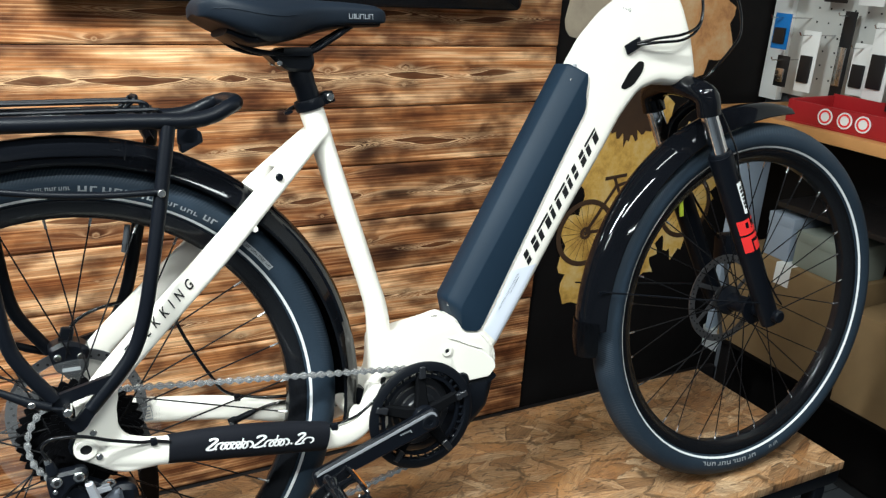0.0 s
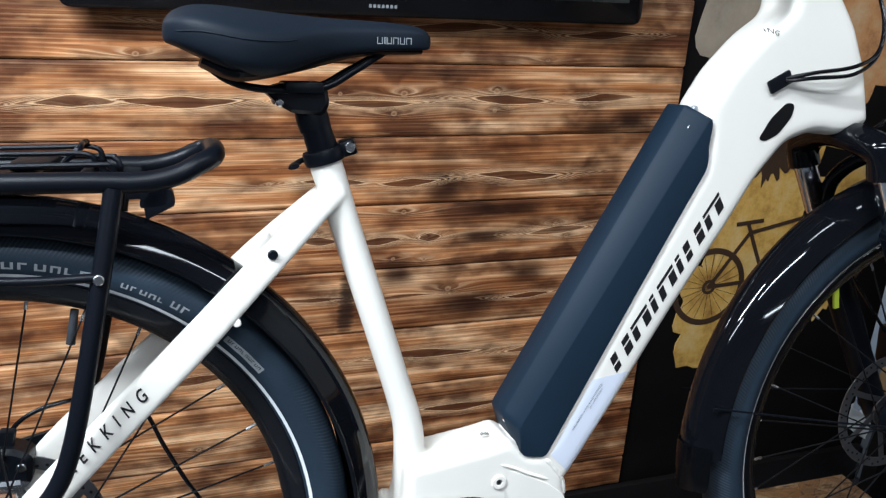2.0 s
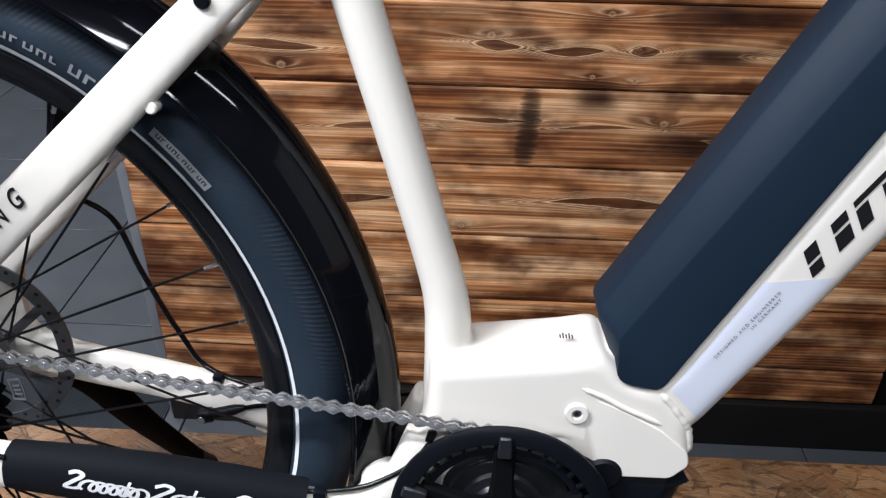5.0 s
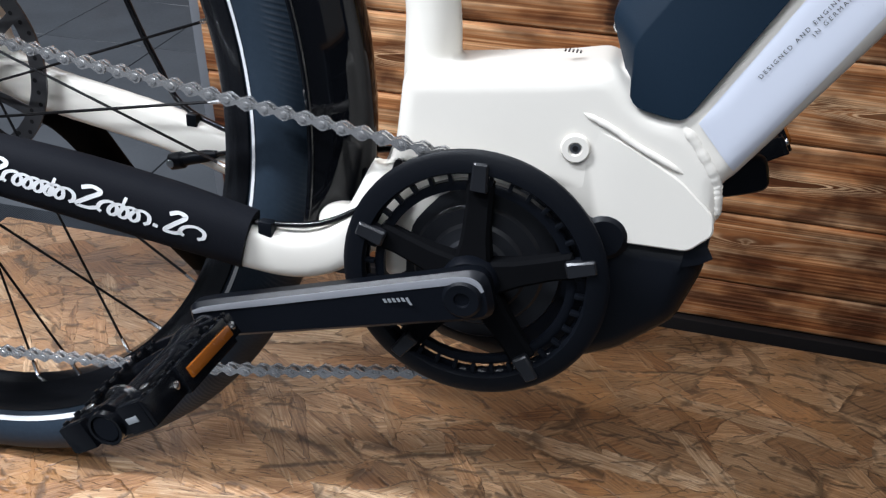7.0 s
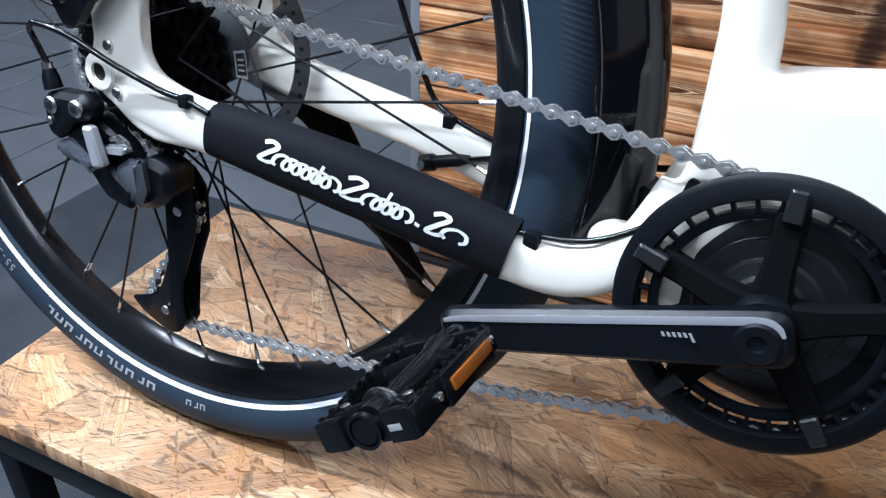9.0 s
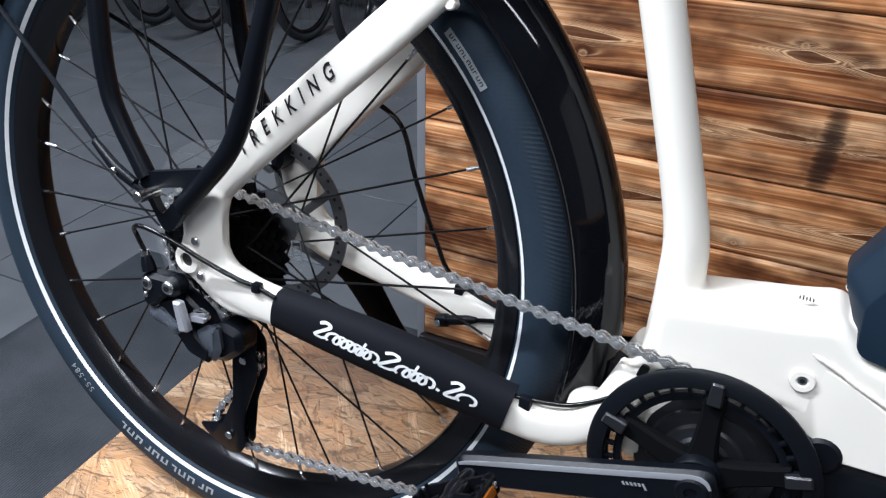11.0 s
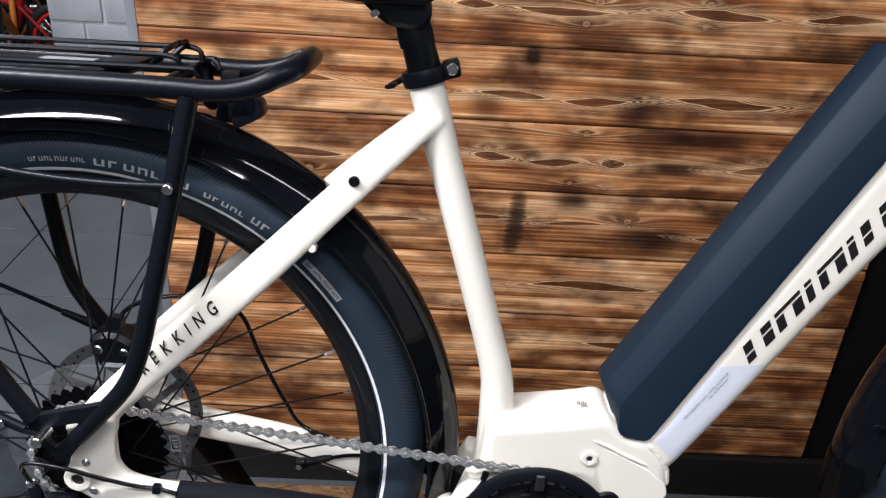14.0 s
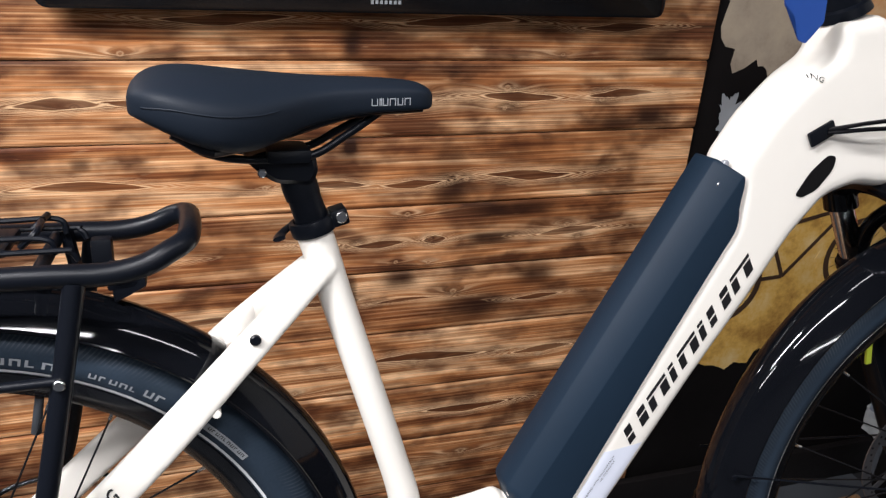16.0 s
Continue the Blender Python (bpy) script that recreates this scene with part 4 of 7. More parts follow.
def shop_bicycle(r, paint, label):
    """A simple diamond-frame bicycle, front wheel towards +x, standing on its tyres."""
    b = thing("bicycle", label, "bicycle", group="bicycles in the back row")
    wb = r * 3.05

    def wheel(x):
        w = part("wheel", sweep(bmesh.new(), arc_pts(0, 0, r - 0.02, 0, 360, 40)[:-1], 0.021, 10, closed=True), RUBBER, b, at=(x, 0, r))
        part("rim", sweep(bmesh.new(), arc_pts(0, 0, r - 0.05, 0, 360, 40)[:-1], [(0.011, 0.009)] * 40, 8, closed=True), RIM if r > 0.3 else REDINK, w)
        part("hub", disc(bmesh.new(), 0.02, -0.04, 0.04, seg=12), STEEL, w)
        bm = bmesh.new()
        for k in range(20):
            a = 2 * math.pi * k / 20
            s = 1 if k % 2 else -1
            sweep(bm, [(0.02 * math.cos(a + 1), 0.025 * s, 0.02 * math.sin(a + 1)), ((r - 0.05) * math.cos(a), 0, (r - 0.05) * math.sin(a))], 0.0012, 4)
        tagged(part("spoke_set", bm, STEEL, w), kind="stuff")

    wheel(0), wheel(wb)
    bbx, bbz, sx, sz, hx, hz = wb * 0.42, r * 0.86, wb * 0.30, r * 2.1, wb * 0.80, r * 2.15
    bm = bmesh.new()
    for a, c, rad in (((bbx, bbz), (sx, sz), 0.016), ((sx + 0.02, sz - 0.05), (hx, hz - 0.04), 0.018), ((bbx, bbz), (hx + 0.02, hz - 0.12), 0.021), ((hx - 0.01, hz + 0.02), (hx + 0.03, hz - 0.16), 0.02)):
        sweep(bm, [(a[0], 0, a[1]), (c[0], 0, c[1])], rad, 10)
    for y in (-0.06, 0.06):
        sweep(bm, [(0, y, r), (bbx, y * 0.4, bbz)], 0.010, 8)
        sweep(bm, [(0, y, r), (sx + 0.015, y * 0.25, sz - 0.06)], 0.009, 8)
    part("frame", bm, paint, b)
    bm = bmesh.new()
    for y in (-0.055, 0.055):
        sweep(bm, smooth_path([(wb, y, r), (hx + 0.07, y, hz - 0.25), (hx + 0.035, y * 0.9, hz - 0.19)]), 0.013, 8)
    sweep(bm, [(hx + 0.035, -0.06, hz - 0.19), (hx + 0.035, 0.06, hz - 0.19)], 0.016, 8)
    part("fork", bm, SATIN, b)
    part("seat_post", sweep(bmesh.new(), [(sx, 0, sz), (sx - 0.03, 0, sz + 0.12)], 0.013, 8), SATIN, b)
    part("saddle", sweep(bmesh.new(), [(sx - 0.16, 0, sz + 0.14), (sx - 0.08, 0, sz + 0.15), (sx + 0.1, 0, sz + 0.14)], [(0.05, 0.02), (0.075, 0.03), (0.02, 0.018)], 12), SADDLE, b)
    part("handlebar", sweep(bmesh.new(), smooth_path([(hx - 0.08, -0.3, hz + 0.1), (hx - 0.02, -0.15, hz + 0.1), (hx, 0, hz + 0.06), (hx - 0.02, 0.15, hz + 0.1), (hx - 0.08, 0.3, hz + 0.1)]), 0.012, 8), SATIN, b)
    part("stem", sweep(bmesh.new(), [(hx - 0.01, 0, hz), (hx, 0, hz + 0.08)], 0.016, 8), SATIN, b)
    bm = lathe(bmesh.new(), [(0.07, -0.046), (0.085, -0.046), (0.085, -0.042), (0.07, -0.042)], 24, centre=(bbx, 0, bbz), closed=True)
    sweep(bm, [(bbx, -0.06, bbz), (bbx + 0.1, -0.065, bbz - 0.13)], 0.009, 8)
    sweep(bm, [(bbx, 0.06, bbz), (bbx - 0.1, 0.065, bbz + 0.13)], 0.009, 8)
    part("crankset", bm, SATIN, b)
    return b


def back_row():
    first = shop_bicycle(0.345, ORANGE, "parked orange bicycle in the back row")
    blue = shop_bicycle(0.345, BLUEPAINT, "parked dark blue bicycle in the back row")
    kid = shop_bicycle(0.235, RED, "small red children's bicycle in the back row")
    for x, y, turn, src in ((-2.95, 3.0, -78, first), (-2.62, 3.02, -84, blue), (-2.33, 3.05, -80, first), (-2.02, 3.12, -86, blue), (-1.72, 3.1, -76, first), (-3.35, 2.75, -60, blue)):
        wb = 0.345 * 3.05
        a = radians(turn)
        m = pose(x - wb * math.cos(a), y - wb * math.sin(a), FLOOR + 0.0005, 0, 0, turn)
        if src.matrix_basis == Matrix.Identity(4):
            src.matrix_basis = m
        else:
            copy_thing(src, m)
    kid.matrix_basis = pose(-1.62, 3.72, FLOOR + 0.0005, 0, 0, 170)


back_row()


def lamp_fixtures():
    # housings for the assumed lamps above, out of view
    for lx, ly, turn, power in LAMPS:
        f = thing("ceiling_lamp", "assumed long white ceiling tube lamp, out of view", "ceiling lamp", at=pose(lx, ly, CEIL - 0.001, 0, 0, turn), group="ceiling tube lamps")
        part("housing", box(bmesh.new(), (-0.6, -0.05, -0.06), (0.6, 0.05, -0.001), 0.006), PAPER, f)


lamp_fixtures()
# ---- the bicycle ----
# Its own axes: x ahead, y to its left (towards the wall), z up; the rear tyre stands at the origin, and it leans on its stand.
BIKE = thing("electric_bicycle", "cream white step-through electric bicycle on its kickstand on OSB", "electric bicycle", at=pose(0, 0, 0, 0, 0, -1.23) @ pose(0, 0, 0, -7.97))
AXLE, FRONT, BB = V((0, 0, 0.345)), V((1.164, 0, 0.350)), V((0.463, 0, 0.286))


def tyre_material():
    m, tree, b = material("hatched_tyre_rubber")
    tc = tree.nodes.new("ShaderNodeTexCoord")
    sep = tree.nodes.new("ShaderNodeSeparateXYZ")
    link(tree, tc.outputs["Object"], sep.inputs[0])
    ang = maths(tree, "ARCTAN2", sep.outputs[2], sep.outputs[0])
    rad = maths(tree, "SQRT", maths(tree, "ADD", maths(tree, "POWER", sep.outputs[0], 2.0), maths(tree, "POWER", sep.outputs[2], 2.0)))
    hatch = maths(tree, "SINE", maths(tree, "ADD", maths(tree, "MULTIPLY", ang, 520.0), maths(tree, "MULTIPLY", rad, 900.0)))
    mask = ramp(tree, rad, [(0.3235, (0, 0, 0)), (0.3265, (1, 1, 1)), (0.3400, (1, 1, 1)), (0.3425, (0.4, 0.4, 0.4))]).outputs[0]
    patch = ramp(tree, noise_tex(tree, coords(tree), 7.0, 2.0), [(0.42, (0.1, 0.1, 0.1)), (0.55, (1, 1, 1))]).outputs[0]
    fine = noise_tex(tree, coords(tree), 300.0, 3.0)
    slow = noise_tex(tree, coords(tree), 9.0, 3.0)
    h = maths(tree, "MULTIPLY", maths(tree, "MULTIPLY", hatch, mask), patch)
    col = ramp(tree, maths(tree, "ADD", maths(tree, "MULTIPLY", slow, 0.7), maths(tree, "MULTIPLY", fine, 0.3)), [(0.3, (0.014, 0.0225, 0.034)), (0.7, (0.023, 0.0355, 0.053))]).outputs[0]
    col = mixed(tree, maths(tree, "MULTIPLY", maths(tree, "MAXIMUM", h, 0.0), 0.45), col, (0.070, 0.080, 0.095))
    link(tree, col, b.inputs["Base Color"])
    b.inputs["Roughness"].default_value = 0.6
    b.inputs["Specular IOR Level"].default_value = 0.17
    bump(tree, b, maths(tree, "ADD", maths(tree, "MULTIPLY", h, 0.35), fine), 0.22, 0.001)
    return m


TYRE = tyre_material()


def tyre_section(a0, a1, n, grow=0.0):
    """Points of the tyre's section between two angles (0: the right side's widest place, 90: the tread)."""
    out = []
    for i in range(n + 1):
        a = radians(a0 + (a1 - a0) * i / n)
        out.append((0.3185 + (0.0265 + grow) * math.sin(a), -(0.0275 + grow) * math.cos(a)))
    return out


def side_words(wheel, bars, name, mat, flip=False):
    """Raised print along the right sidewall: bars of (angle from, angle to, radius from, radius to) in degrees and metres."""
    bm = bmesh.new()
    for a0, a1, r0, r1 in bars:
        lay = []
        for a in (a0, (a0 + a1) / 2, a1):
            for r in (r0, r1):
                s = max(-1, min(1, (r - 0.3185) / 0.027))
                lay.append(bm.verts.new((r * math.cos(radians(a)), -0.0281 * math.sqrt(1 - s * s) - 0.0002, r * math.sin(radians(a)))))
        bm.faces.new((lay[0], lay[1], lay[3], lay[2]))
        bm.faces.new((lay[2], lay[3], lay[5], lay[4]))
    return part(name, bm, mat, wheel)


def wheel(name, at, hub_half, flange, label):
    rim_profile = [(0.299, -0.0165), (0.297, -0.0185), (0.290, -0.0180), (0.280, -0.0130), (0.2745, -0.0080), (0.2735, 0.0), (0.2745, 0.0080), (0.280, 0.0130), (0.290, 0.0180), (0.297, 0.0185), (0.299, 0.0165), (0.288, 0.010), (0.287, 0.0), (0.288, -0.010)]
    w = part(name, lathe(bmesh.new(), rim_profile, 96, closed=True), RIM, BIKE, label, at=at)
    part("tyre", lathe(bmesh.new(), tyre_section(-52, 232, 28), 128), TYRE, w, "black tyre with hatched shoulder")
    for a0 in (-40.5, 211.5):
        part("reflective_stripe", lathe(bmesh.new(), tyre_section(a0, a0 + 9.0, 3, 0.0006), 128), REFLECTIVE, w, "thin reflective white ring")
    bm = lathe(bmesh.new(), [(0.004, -hub_half), (0.012, -hub_half), (0.012, -hub_half + 0.01), (flange, -hub_half + 0.012), (flange, -hub_half + 0.016), (0.017, -hub_half + 0.024), (0.017, hub_half - 0.024), (flange, hub_half - 0.016), (flange, hub_half - 0.012), (0.012, hub_half - 0.01), (0.012, hub_half), (0.004, hub_half)], 28, closed=True)
    part("hub", bm, SATIN, w)
    for k in range(32):
        side = -1 if k % 2 == 0 else 1
        a_rim = 2 * math.pi * (k + 0.3) / 32
        cross = 1 if (k // 2) % 2 else -1
        a_hub = a_rim + cross * radians(68)
        p = V((flange * 0.92 * math.cos(a_hub), side * (hub_half - 0.014), flange * 0.92 * math.sin(a_hub)))
        q = V((0.275 * math.cos(a_rim), side * 0.004, 0.275 * math.sin(a_rim)))
        part("spoke", sweep(bmesh.new(), [p, q], 0.0011, 6), SPOKE, w)
        d = (q - p).normalized()
        part("spoke_nipple", sweep(bmesh.new(), [q - d * 0.013, q - d * 0.002, q + d * 0.001], [(0.0019, 0.0019), (0.0019, 0.0019), (0.0034, 0.0034)], 6), STEEL, w)
    return w


REAR = wheel("rear_wheel", AXLE, 0.062, 0.031, "black rear wheel with silver spoke nipples")
FRNT = wheel("front_wheel", FRONT, 0.046, 0.029, "black front wheel with silver spoke nipples")


part("spoke_tag", box(bmesh.new(), (-0.004, -0.002, -0.017), (0.004, 0.002, 0.017), 0.001), YELLOW, FRNT, "lime yellow tag on the spokes", at=pose(-0.166, 0, 0.202, 0, -8, 0))


def words_bars(start, step, widths, r0, r1):
    out, a = [], start
    for k, wd in enumerate(widths):
        w, t = step * wd * 0.74, 0.24 * (r1 - r0)
        out.append((a, a + w * 0.26, r0, r1))
        if k % 3 != 1:
            out.append((a + w * 0.74, a + w, r0, r1))
        out.append((a + w * 0.26, a + w * 0.74, r1 - t, r1) if k % 2 else (a + w * 0.26, a + w * 0.74, r0, r0 + t))
        a += step * wd
    return out


side_words(REAR, words_bars(96.5, -0.95, [0.95] * 11, 0.3110, 0.3155), "sidewall_print", PRINT_GREY)
side_words(REAR, words_bars(85.5, -2.45, [1, 1.05, 1, 0.9, 1, 1, 0.9], 0.3095, 0.3165), "sidewall_print", PRINT_GREY)
side_words(REAR, words_bars(66.5, -1.65, [1, 1, 1, 1, 1], 0.3105, 0.3155), "sidewall_print", PRINT_GREY)
side_words(REAR, words_bars(57.5, -2.0, [1, 1.2], 0.3110, 0.3180), "sidewall_print", PRINT_GREY)
side_words(REAR, [(46.0, 36.5, 0.3105, 0.3178)], "safety_badge", PRINT_GREY)
side_words(REAR, words_bars(45.3, -1.0, [0.85] * 10, 0.3126, 0.3158), "sidewall_print", INK)
for wl, base in ((REAR, 265.0), (FRNT, 278.0)):
    side_words(wl, words_bars(base, -2.45, [1] * 11, 0.3095, 0.3165), "sidewall_print", PRINT_GREY)
    side_words(wl, words_bars(base + 11, -1.5, [1, 1, 1], 0.3100, 0.3155), "sidewall_print", PRINT_GREY)


def size_print(wheel_ob, start, words):
    for i, ch in enumerate(words):
        bm = text_mesh(ch, 0.011)
        a = radians(start - i * 1.25)
        for v in bm.verts:
            x, z = v.co.x, v.co.z
            rr = 0.3135 + z
            ang = a - x / 0.3135
            s = max(-1, min(1, (rr - 0.3185) / 0.027))
            v.co = V((rr * math.cos(ang), -0.0281 * math.sqrt(1 - s * s) - 0.0002, rr * math.sin(ang)))
        part("size_print", bm, PRINT_GREY, wheel_ob)


size_print(REAR, 229.5, "55-584")
part("valve", sweep(bmesh.new(), [(0.27 * math.cos(radians(73)), 0, 0.27 * math.sin(radians(73))), (0.235 * math.cos(radians(72)), 0, 0.235 * math.sin(radians(72)))], [(0.004, 0.004), (0.0045, 0.0045)], 10), RUBBER, REAR)


def brake_disc(parent, y, r):
    bm = lathe(bmesh.new(), [(r - 0.014, y - 0.0009), (r, y - 0.0009), (r, y + 0.0009), (r - 0.014, y + 0.0009)], 60, closed=True)
    for k in range(6):
        a = 2 * math.pi * k / 6
        b = a + 0.55
        arm = bmesh.new()
        sweep(arm, smooth_path([(0.022 * math.cos(a), y, 0.022 * math.sin(a)), ((r * 0.5) * math.cos(a + 0.42), y, (r * 0.5) * math.sin(a + 0.42)), ((r - 0.012) * math.cos(b), y, (r - 0.012) * math.sin(b))], 4), [(0.0009, 0.005)] * 9, 6)
        part("disc_arm", arm, DISC, parent)
    lathe(bm, [(0.014, y - 0.0014), (0.026, y - 0.0014), (0.026, y + 0.0014), (0.014, y + 0.0014)], 30, closed=True)
    ob = part("brake_disc", bm, DISC, parent)
    bm = bmesh.new()
    for k in range(54):
        a = 2 * math.pi * k / 54
        rr = r - (0.004 if k % 3 == 0 else 0.007 if k % 3 == 1 else 0.0105)
        for s in (-1, 1):
            disc(bm, 0.0019, y + s * 0.0009, y + s * 0.00115, (rr * math.cos(a), 0, rr * math.sin(a)), 8)
    tagged(part("disc_perforation", bm, INK, parent), kind="stuff")
    return ob


brake_disc(REAR, 0.052, 0.088)
brake_disc(FRNT, 0.046, 0.088)


CLIP = surface("dark_grey_clip", (0.013, 0.014, 0.017), 0.32, vary=0.15, grain=300, relief=0.05, spec=0.5)
CABLE = surface("glossy_cable_housing", (0.004, 0.004, 0.005), 0.16, vary=0.1, relief=0.0, spec=0.5)
STANDBLACK = surface("matt_black_stand", (0.004, 0.0042, 0.005), 0.75, vary=0.15, grain=200, relief=0.1, spec=0.03)
COG = surface("black_cog", (0.0025, 0.0025, 0.003), 0.45, vary=0.2, relief=0.0, spec=0.06)


def cassette():
    cogs = [0.072, 0.066, 0.059, 0.052, 0.046, 0.041, 0.036, 0.031, 0.027]
    for i, r in enumerate(cogs):
        y = -0.026 - i * 0.0042
        teeth = int(r * 2 * math.pi / 0.0127)
        bm = bmesh.new()
        out = []
        for k in range(teeth * 4):
            a = 2 * math.pi * k / (teeth * 4)
            rr = r + (0.0035, 0.001, -0.003, 0.001)[k % 4]
            out.append((rr * math.cos(a), rr * math.sin(a)))
        quad_prism(bm, out, y - 0.001, y + 0.001)
        part("sprocket", bm, COG, REAR)
    part("lock_ring", disc(bmesh.new(), 0.017, -0.066, -0.060, seg=20, bevel=0.001), SATIN, REAR)
    part("spoke_guard", lathe(bmesh.new(), [(0.035, -0.0205), (0.096, -0.0225), (0.097, -0.0215), (0.097, -0.0205), (0.035, -0.0195)], 60, closed=True), CLEAR, REAR, "clear plastic spoke guard")


cassette()
for a0, a1, r0, r1 in ((0.0, 1.2, 0.077, 0.0865), (3.4, 4.4, 0.079, 0.0845), (6.2, 7.0, 0.079, 0.0845), (8.8, 9.8, 0.079, 0.0845), (12.6, 13.8, 0.077, 0.0865), (0.0, 13.8, 0.0765, 0.0774), (0.0, 13.8, 0.0862, 0.0870)):
    bm = lathe(bmesh.new(), [(r0, -0.0236), (r1, -0.0238), (r1, -0.0230), (r0, -0.0228)], 6, arc=(a0, a1), closed=True)
    part("guard_print", bm, PRINT_GREY, REAR)


def bake(ob):
    """The object's mesh with its modifiers worked in."""
    bpy.context.view_layer.update()
    me = bpy.data.meshes.new_from_object(ob.evaluated_get(bpy.context.evaluated_depsgraph_get()))
    mats = list(ob.data.materials)
    ob.modifiers.clear()
    ob.data = me
    for p in me.polygons:
        p.use_smooth = True
    if not me.materials:
        for m in mats:
            me.materials.append(m)
    return ob


def bvh(ob):
    me = ob.data
    return BVHTree.FromPolygons([v.co.copy() for v in me.vertices], [tuple(p.vertices) for p in me.polygons])


def build_frame():
    bm = bmesh.new()
    # seat tube with its low bend
    sweep(bm, smooth_path([(0.3245, 0, 0.746), (0.3355, 0, 0.709), (0.3465, 0, 0.672), (0.376, 0, 0.576), (0.4025, 0, 0.488), (0.4135, 0, 0.447), (0.4165, 0, 0.412), (0.416, 0, 0.35)]), [(0.0178, 0.0172), (0.0172, 0.0166), (0.0166, 0.0160), (0.0164, 0.0158), (0.0164, 0.0158), (0.0172, 0.0168), (0.019, 0.0180), (0.019, 0.0180)], 24)
    # seat stays: boxy beams that meet behind the seat tube
    for s in (-1, 1):
        c = smooth_path([(0.338, s * 0.009, 0.717), (0.313, s * 0.019, 0.695), (0.255, s * 0.036, 0.641), (0.18, s * 0.050, 0.567), (0.098, s * 0.060, 0.489), (0.045, s * 0.066, 0.437), (0.004, s * 0.070, 0.391)])
        sweep(bm, c, [(0.008, 0.0118), (0.0085, 0.0126), (0.0085, 0.0150), (0.0085, 0.0170), (0.0085, 0.0172), (0.0085, 0.0172), (0.0085, 0.0168)], 20, power=4.0)
        # chain stays
        c = smooth_path([(0.026, s * 0.071, 0.334), (0.088, s * 0.070, 0.3215), (0.20, s * 0.062, 0.306), (0.31, s * 0.050, 0.281), (0.355, s * 0.044, 0.280), (0.385, s * 0.036, 0.300), (0.405, s * 0.026, 0.338)])
        sweep(bm, c, [(0.010, 0.019), (0.010, 0.0185), (0.011, 0.0165), (0.012, 0.0155), (0.014, 0.018)], 20, power=3.2)
        # dropout plates
        drop = rounded([(-0.0135, 0.347), (-0.0085, 0.333), (0.010, 0.3225), (0.026, 0.3105), (0.045, 0.303), (0.090, 0.3045), (0.090, 0.338), (0.050, 0.3515), (0.041, 0.366), (0.0395, 0.384), (0.046, 0.412), (0.020, 0.425), (-0.006, 0.398), (-0.004, 0.366)], 0.008)
        slab(bm, drop, [(s * 0.066, 0.002), (s * 0.068, 0.0), (s * 0.076, 0.0), (s * 0.078, 0.002)])
    # bridge between the stays
    sweep(bm, [(0.248, -0.036, 0.632), (0.248, 0.036, 0.632)], 0.008, 12)
    sweep(bm, [(0.365, -0.038, 0.30), (0.365, 0.038, 0.30)], 0.012, 12)
    # motor mount
    mount = rounded([(0.394, 0.330), (0.402, 0.36), (0.405, 0.405), (0.435, 0.409), (0.500, 0.418), (0.527, 0.424), (0.552, 0.402), (0.578, 0.398), (0.598, 0.374), (0.603, 0.336), (0.589, 0.3215), (0.549, 0.3205), (0.530, 0.333), (0.505, 0.345), (0.45, 0.335), (0.425, 0.300), (0.425, 0.262), (0.400, 0.262), (0.388, 0.285), (0.386, 0.310)], 0.008, 3)
    slab(bm, mount, [(-0.036, 0.011), (-0.0348, 0.0055), (-0.031, 0.002), (-0.025, 0.0), (0.025, 0.0), (0.031, 0.002), (0.0348, 0.0055), (0.036, 0.011)])
    # web between the seat stays below the seat tube
    sweep(bm, [(0.335, 0, 0.713), (0.313, 0, 0.694), (0.275, 0, 0.659)], [(0.012, 0.0112), (0.021, 0.0112), (0.031, 0.0112)], 20, power=4.0)
    # down tube: the half that carries the battery, and the neck up to the head tube
    tube = rounded([(0.548, 0.398), (0.600, 0.356), (0.663, 0.453), (0.731, 0.562), (0.797, 0.660), (0.832, 0.716), (0.868, 0.757), (0.905, 0.769), (0.945, 0.764), (0.988, 0.778),
                    (0.972, 0.845), (0.950, 0.895), (0.912, 0.948), (0.856, 0.940), (0.8545, 0.909), (0.818, 0.8835), (0.780, 0.8445), (0.7495, 0.797), (0.757, 0.765), (0.754, 0.735), (0.690, 0.624), (0.612, 0.484), (0.570, 0.405)], 0.012, 3)
    slab(bm, tube, [(-0.035, 0.016), (-0.0335, 0.009), (-0.028, 0.003), (-0.018, 0.0), (0.018, 0.0), (0.028, 0.003), (0.0335, 0.009), (0.035, 0.016)])
    back = [(0.530, 0.415), (0.565, 0.40), (0.76, 0.735), (0.755, 0.77), (0.735, 0.785)]
    slab(bm, back, [(-0.022, 0.006), (-0.018, 0.002), (0.018, 0.002), (0.022, 0.006)])
    ob = part("frame", bm, WHITE, BIKE, "cream white painted aluminium frame")
    re = ob.modifiers.new("join", "REMESH")
    re.mode, re.voxel_size = "VOXEL", 0.0024
    sm = ob.modifiers.new("soften", "SMOOTH")
    sm.iterations, sm.factor = 5, 0.5
    return bake(ob)


FRAME = build_frame()
FTREE = bvh(FRAME)

# battery cover: chamfered towards the top, with the lock screws
BAT = [(0.522, 0.449), (0.5415, 0.402), (0.5715, 0.397), (0.624, 0.492), (0.690, 0.611), (0.731, 0.684), (0.7570, 0.729), (0.7585, 0.745), (0.7525, 0.774), (0.7435, 0.793), (0.7345, 0.8035)]


def chamfer(d):
    def moved(outline):
        nrm = V((0.84, -0.543))
        out = []
        for p in outline:
            p = V(p)
            off = (p - V((0.522, 0.449))).dot(nrm)
            out.append(p + nrm * d * max(0.0, 1 - off / 0.03))
        return inset([tuple(p) for p in out], 0.0008 if d > 0.01 else 0.0)
    return moved


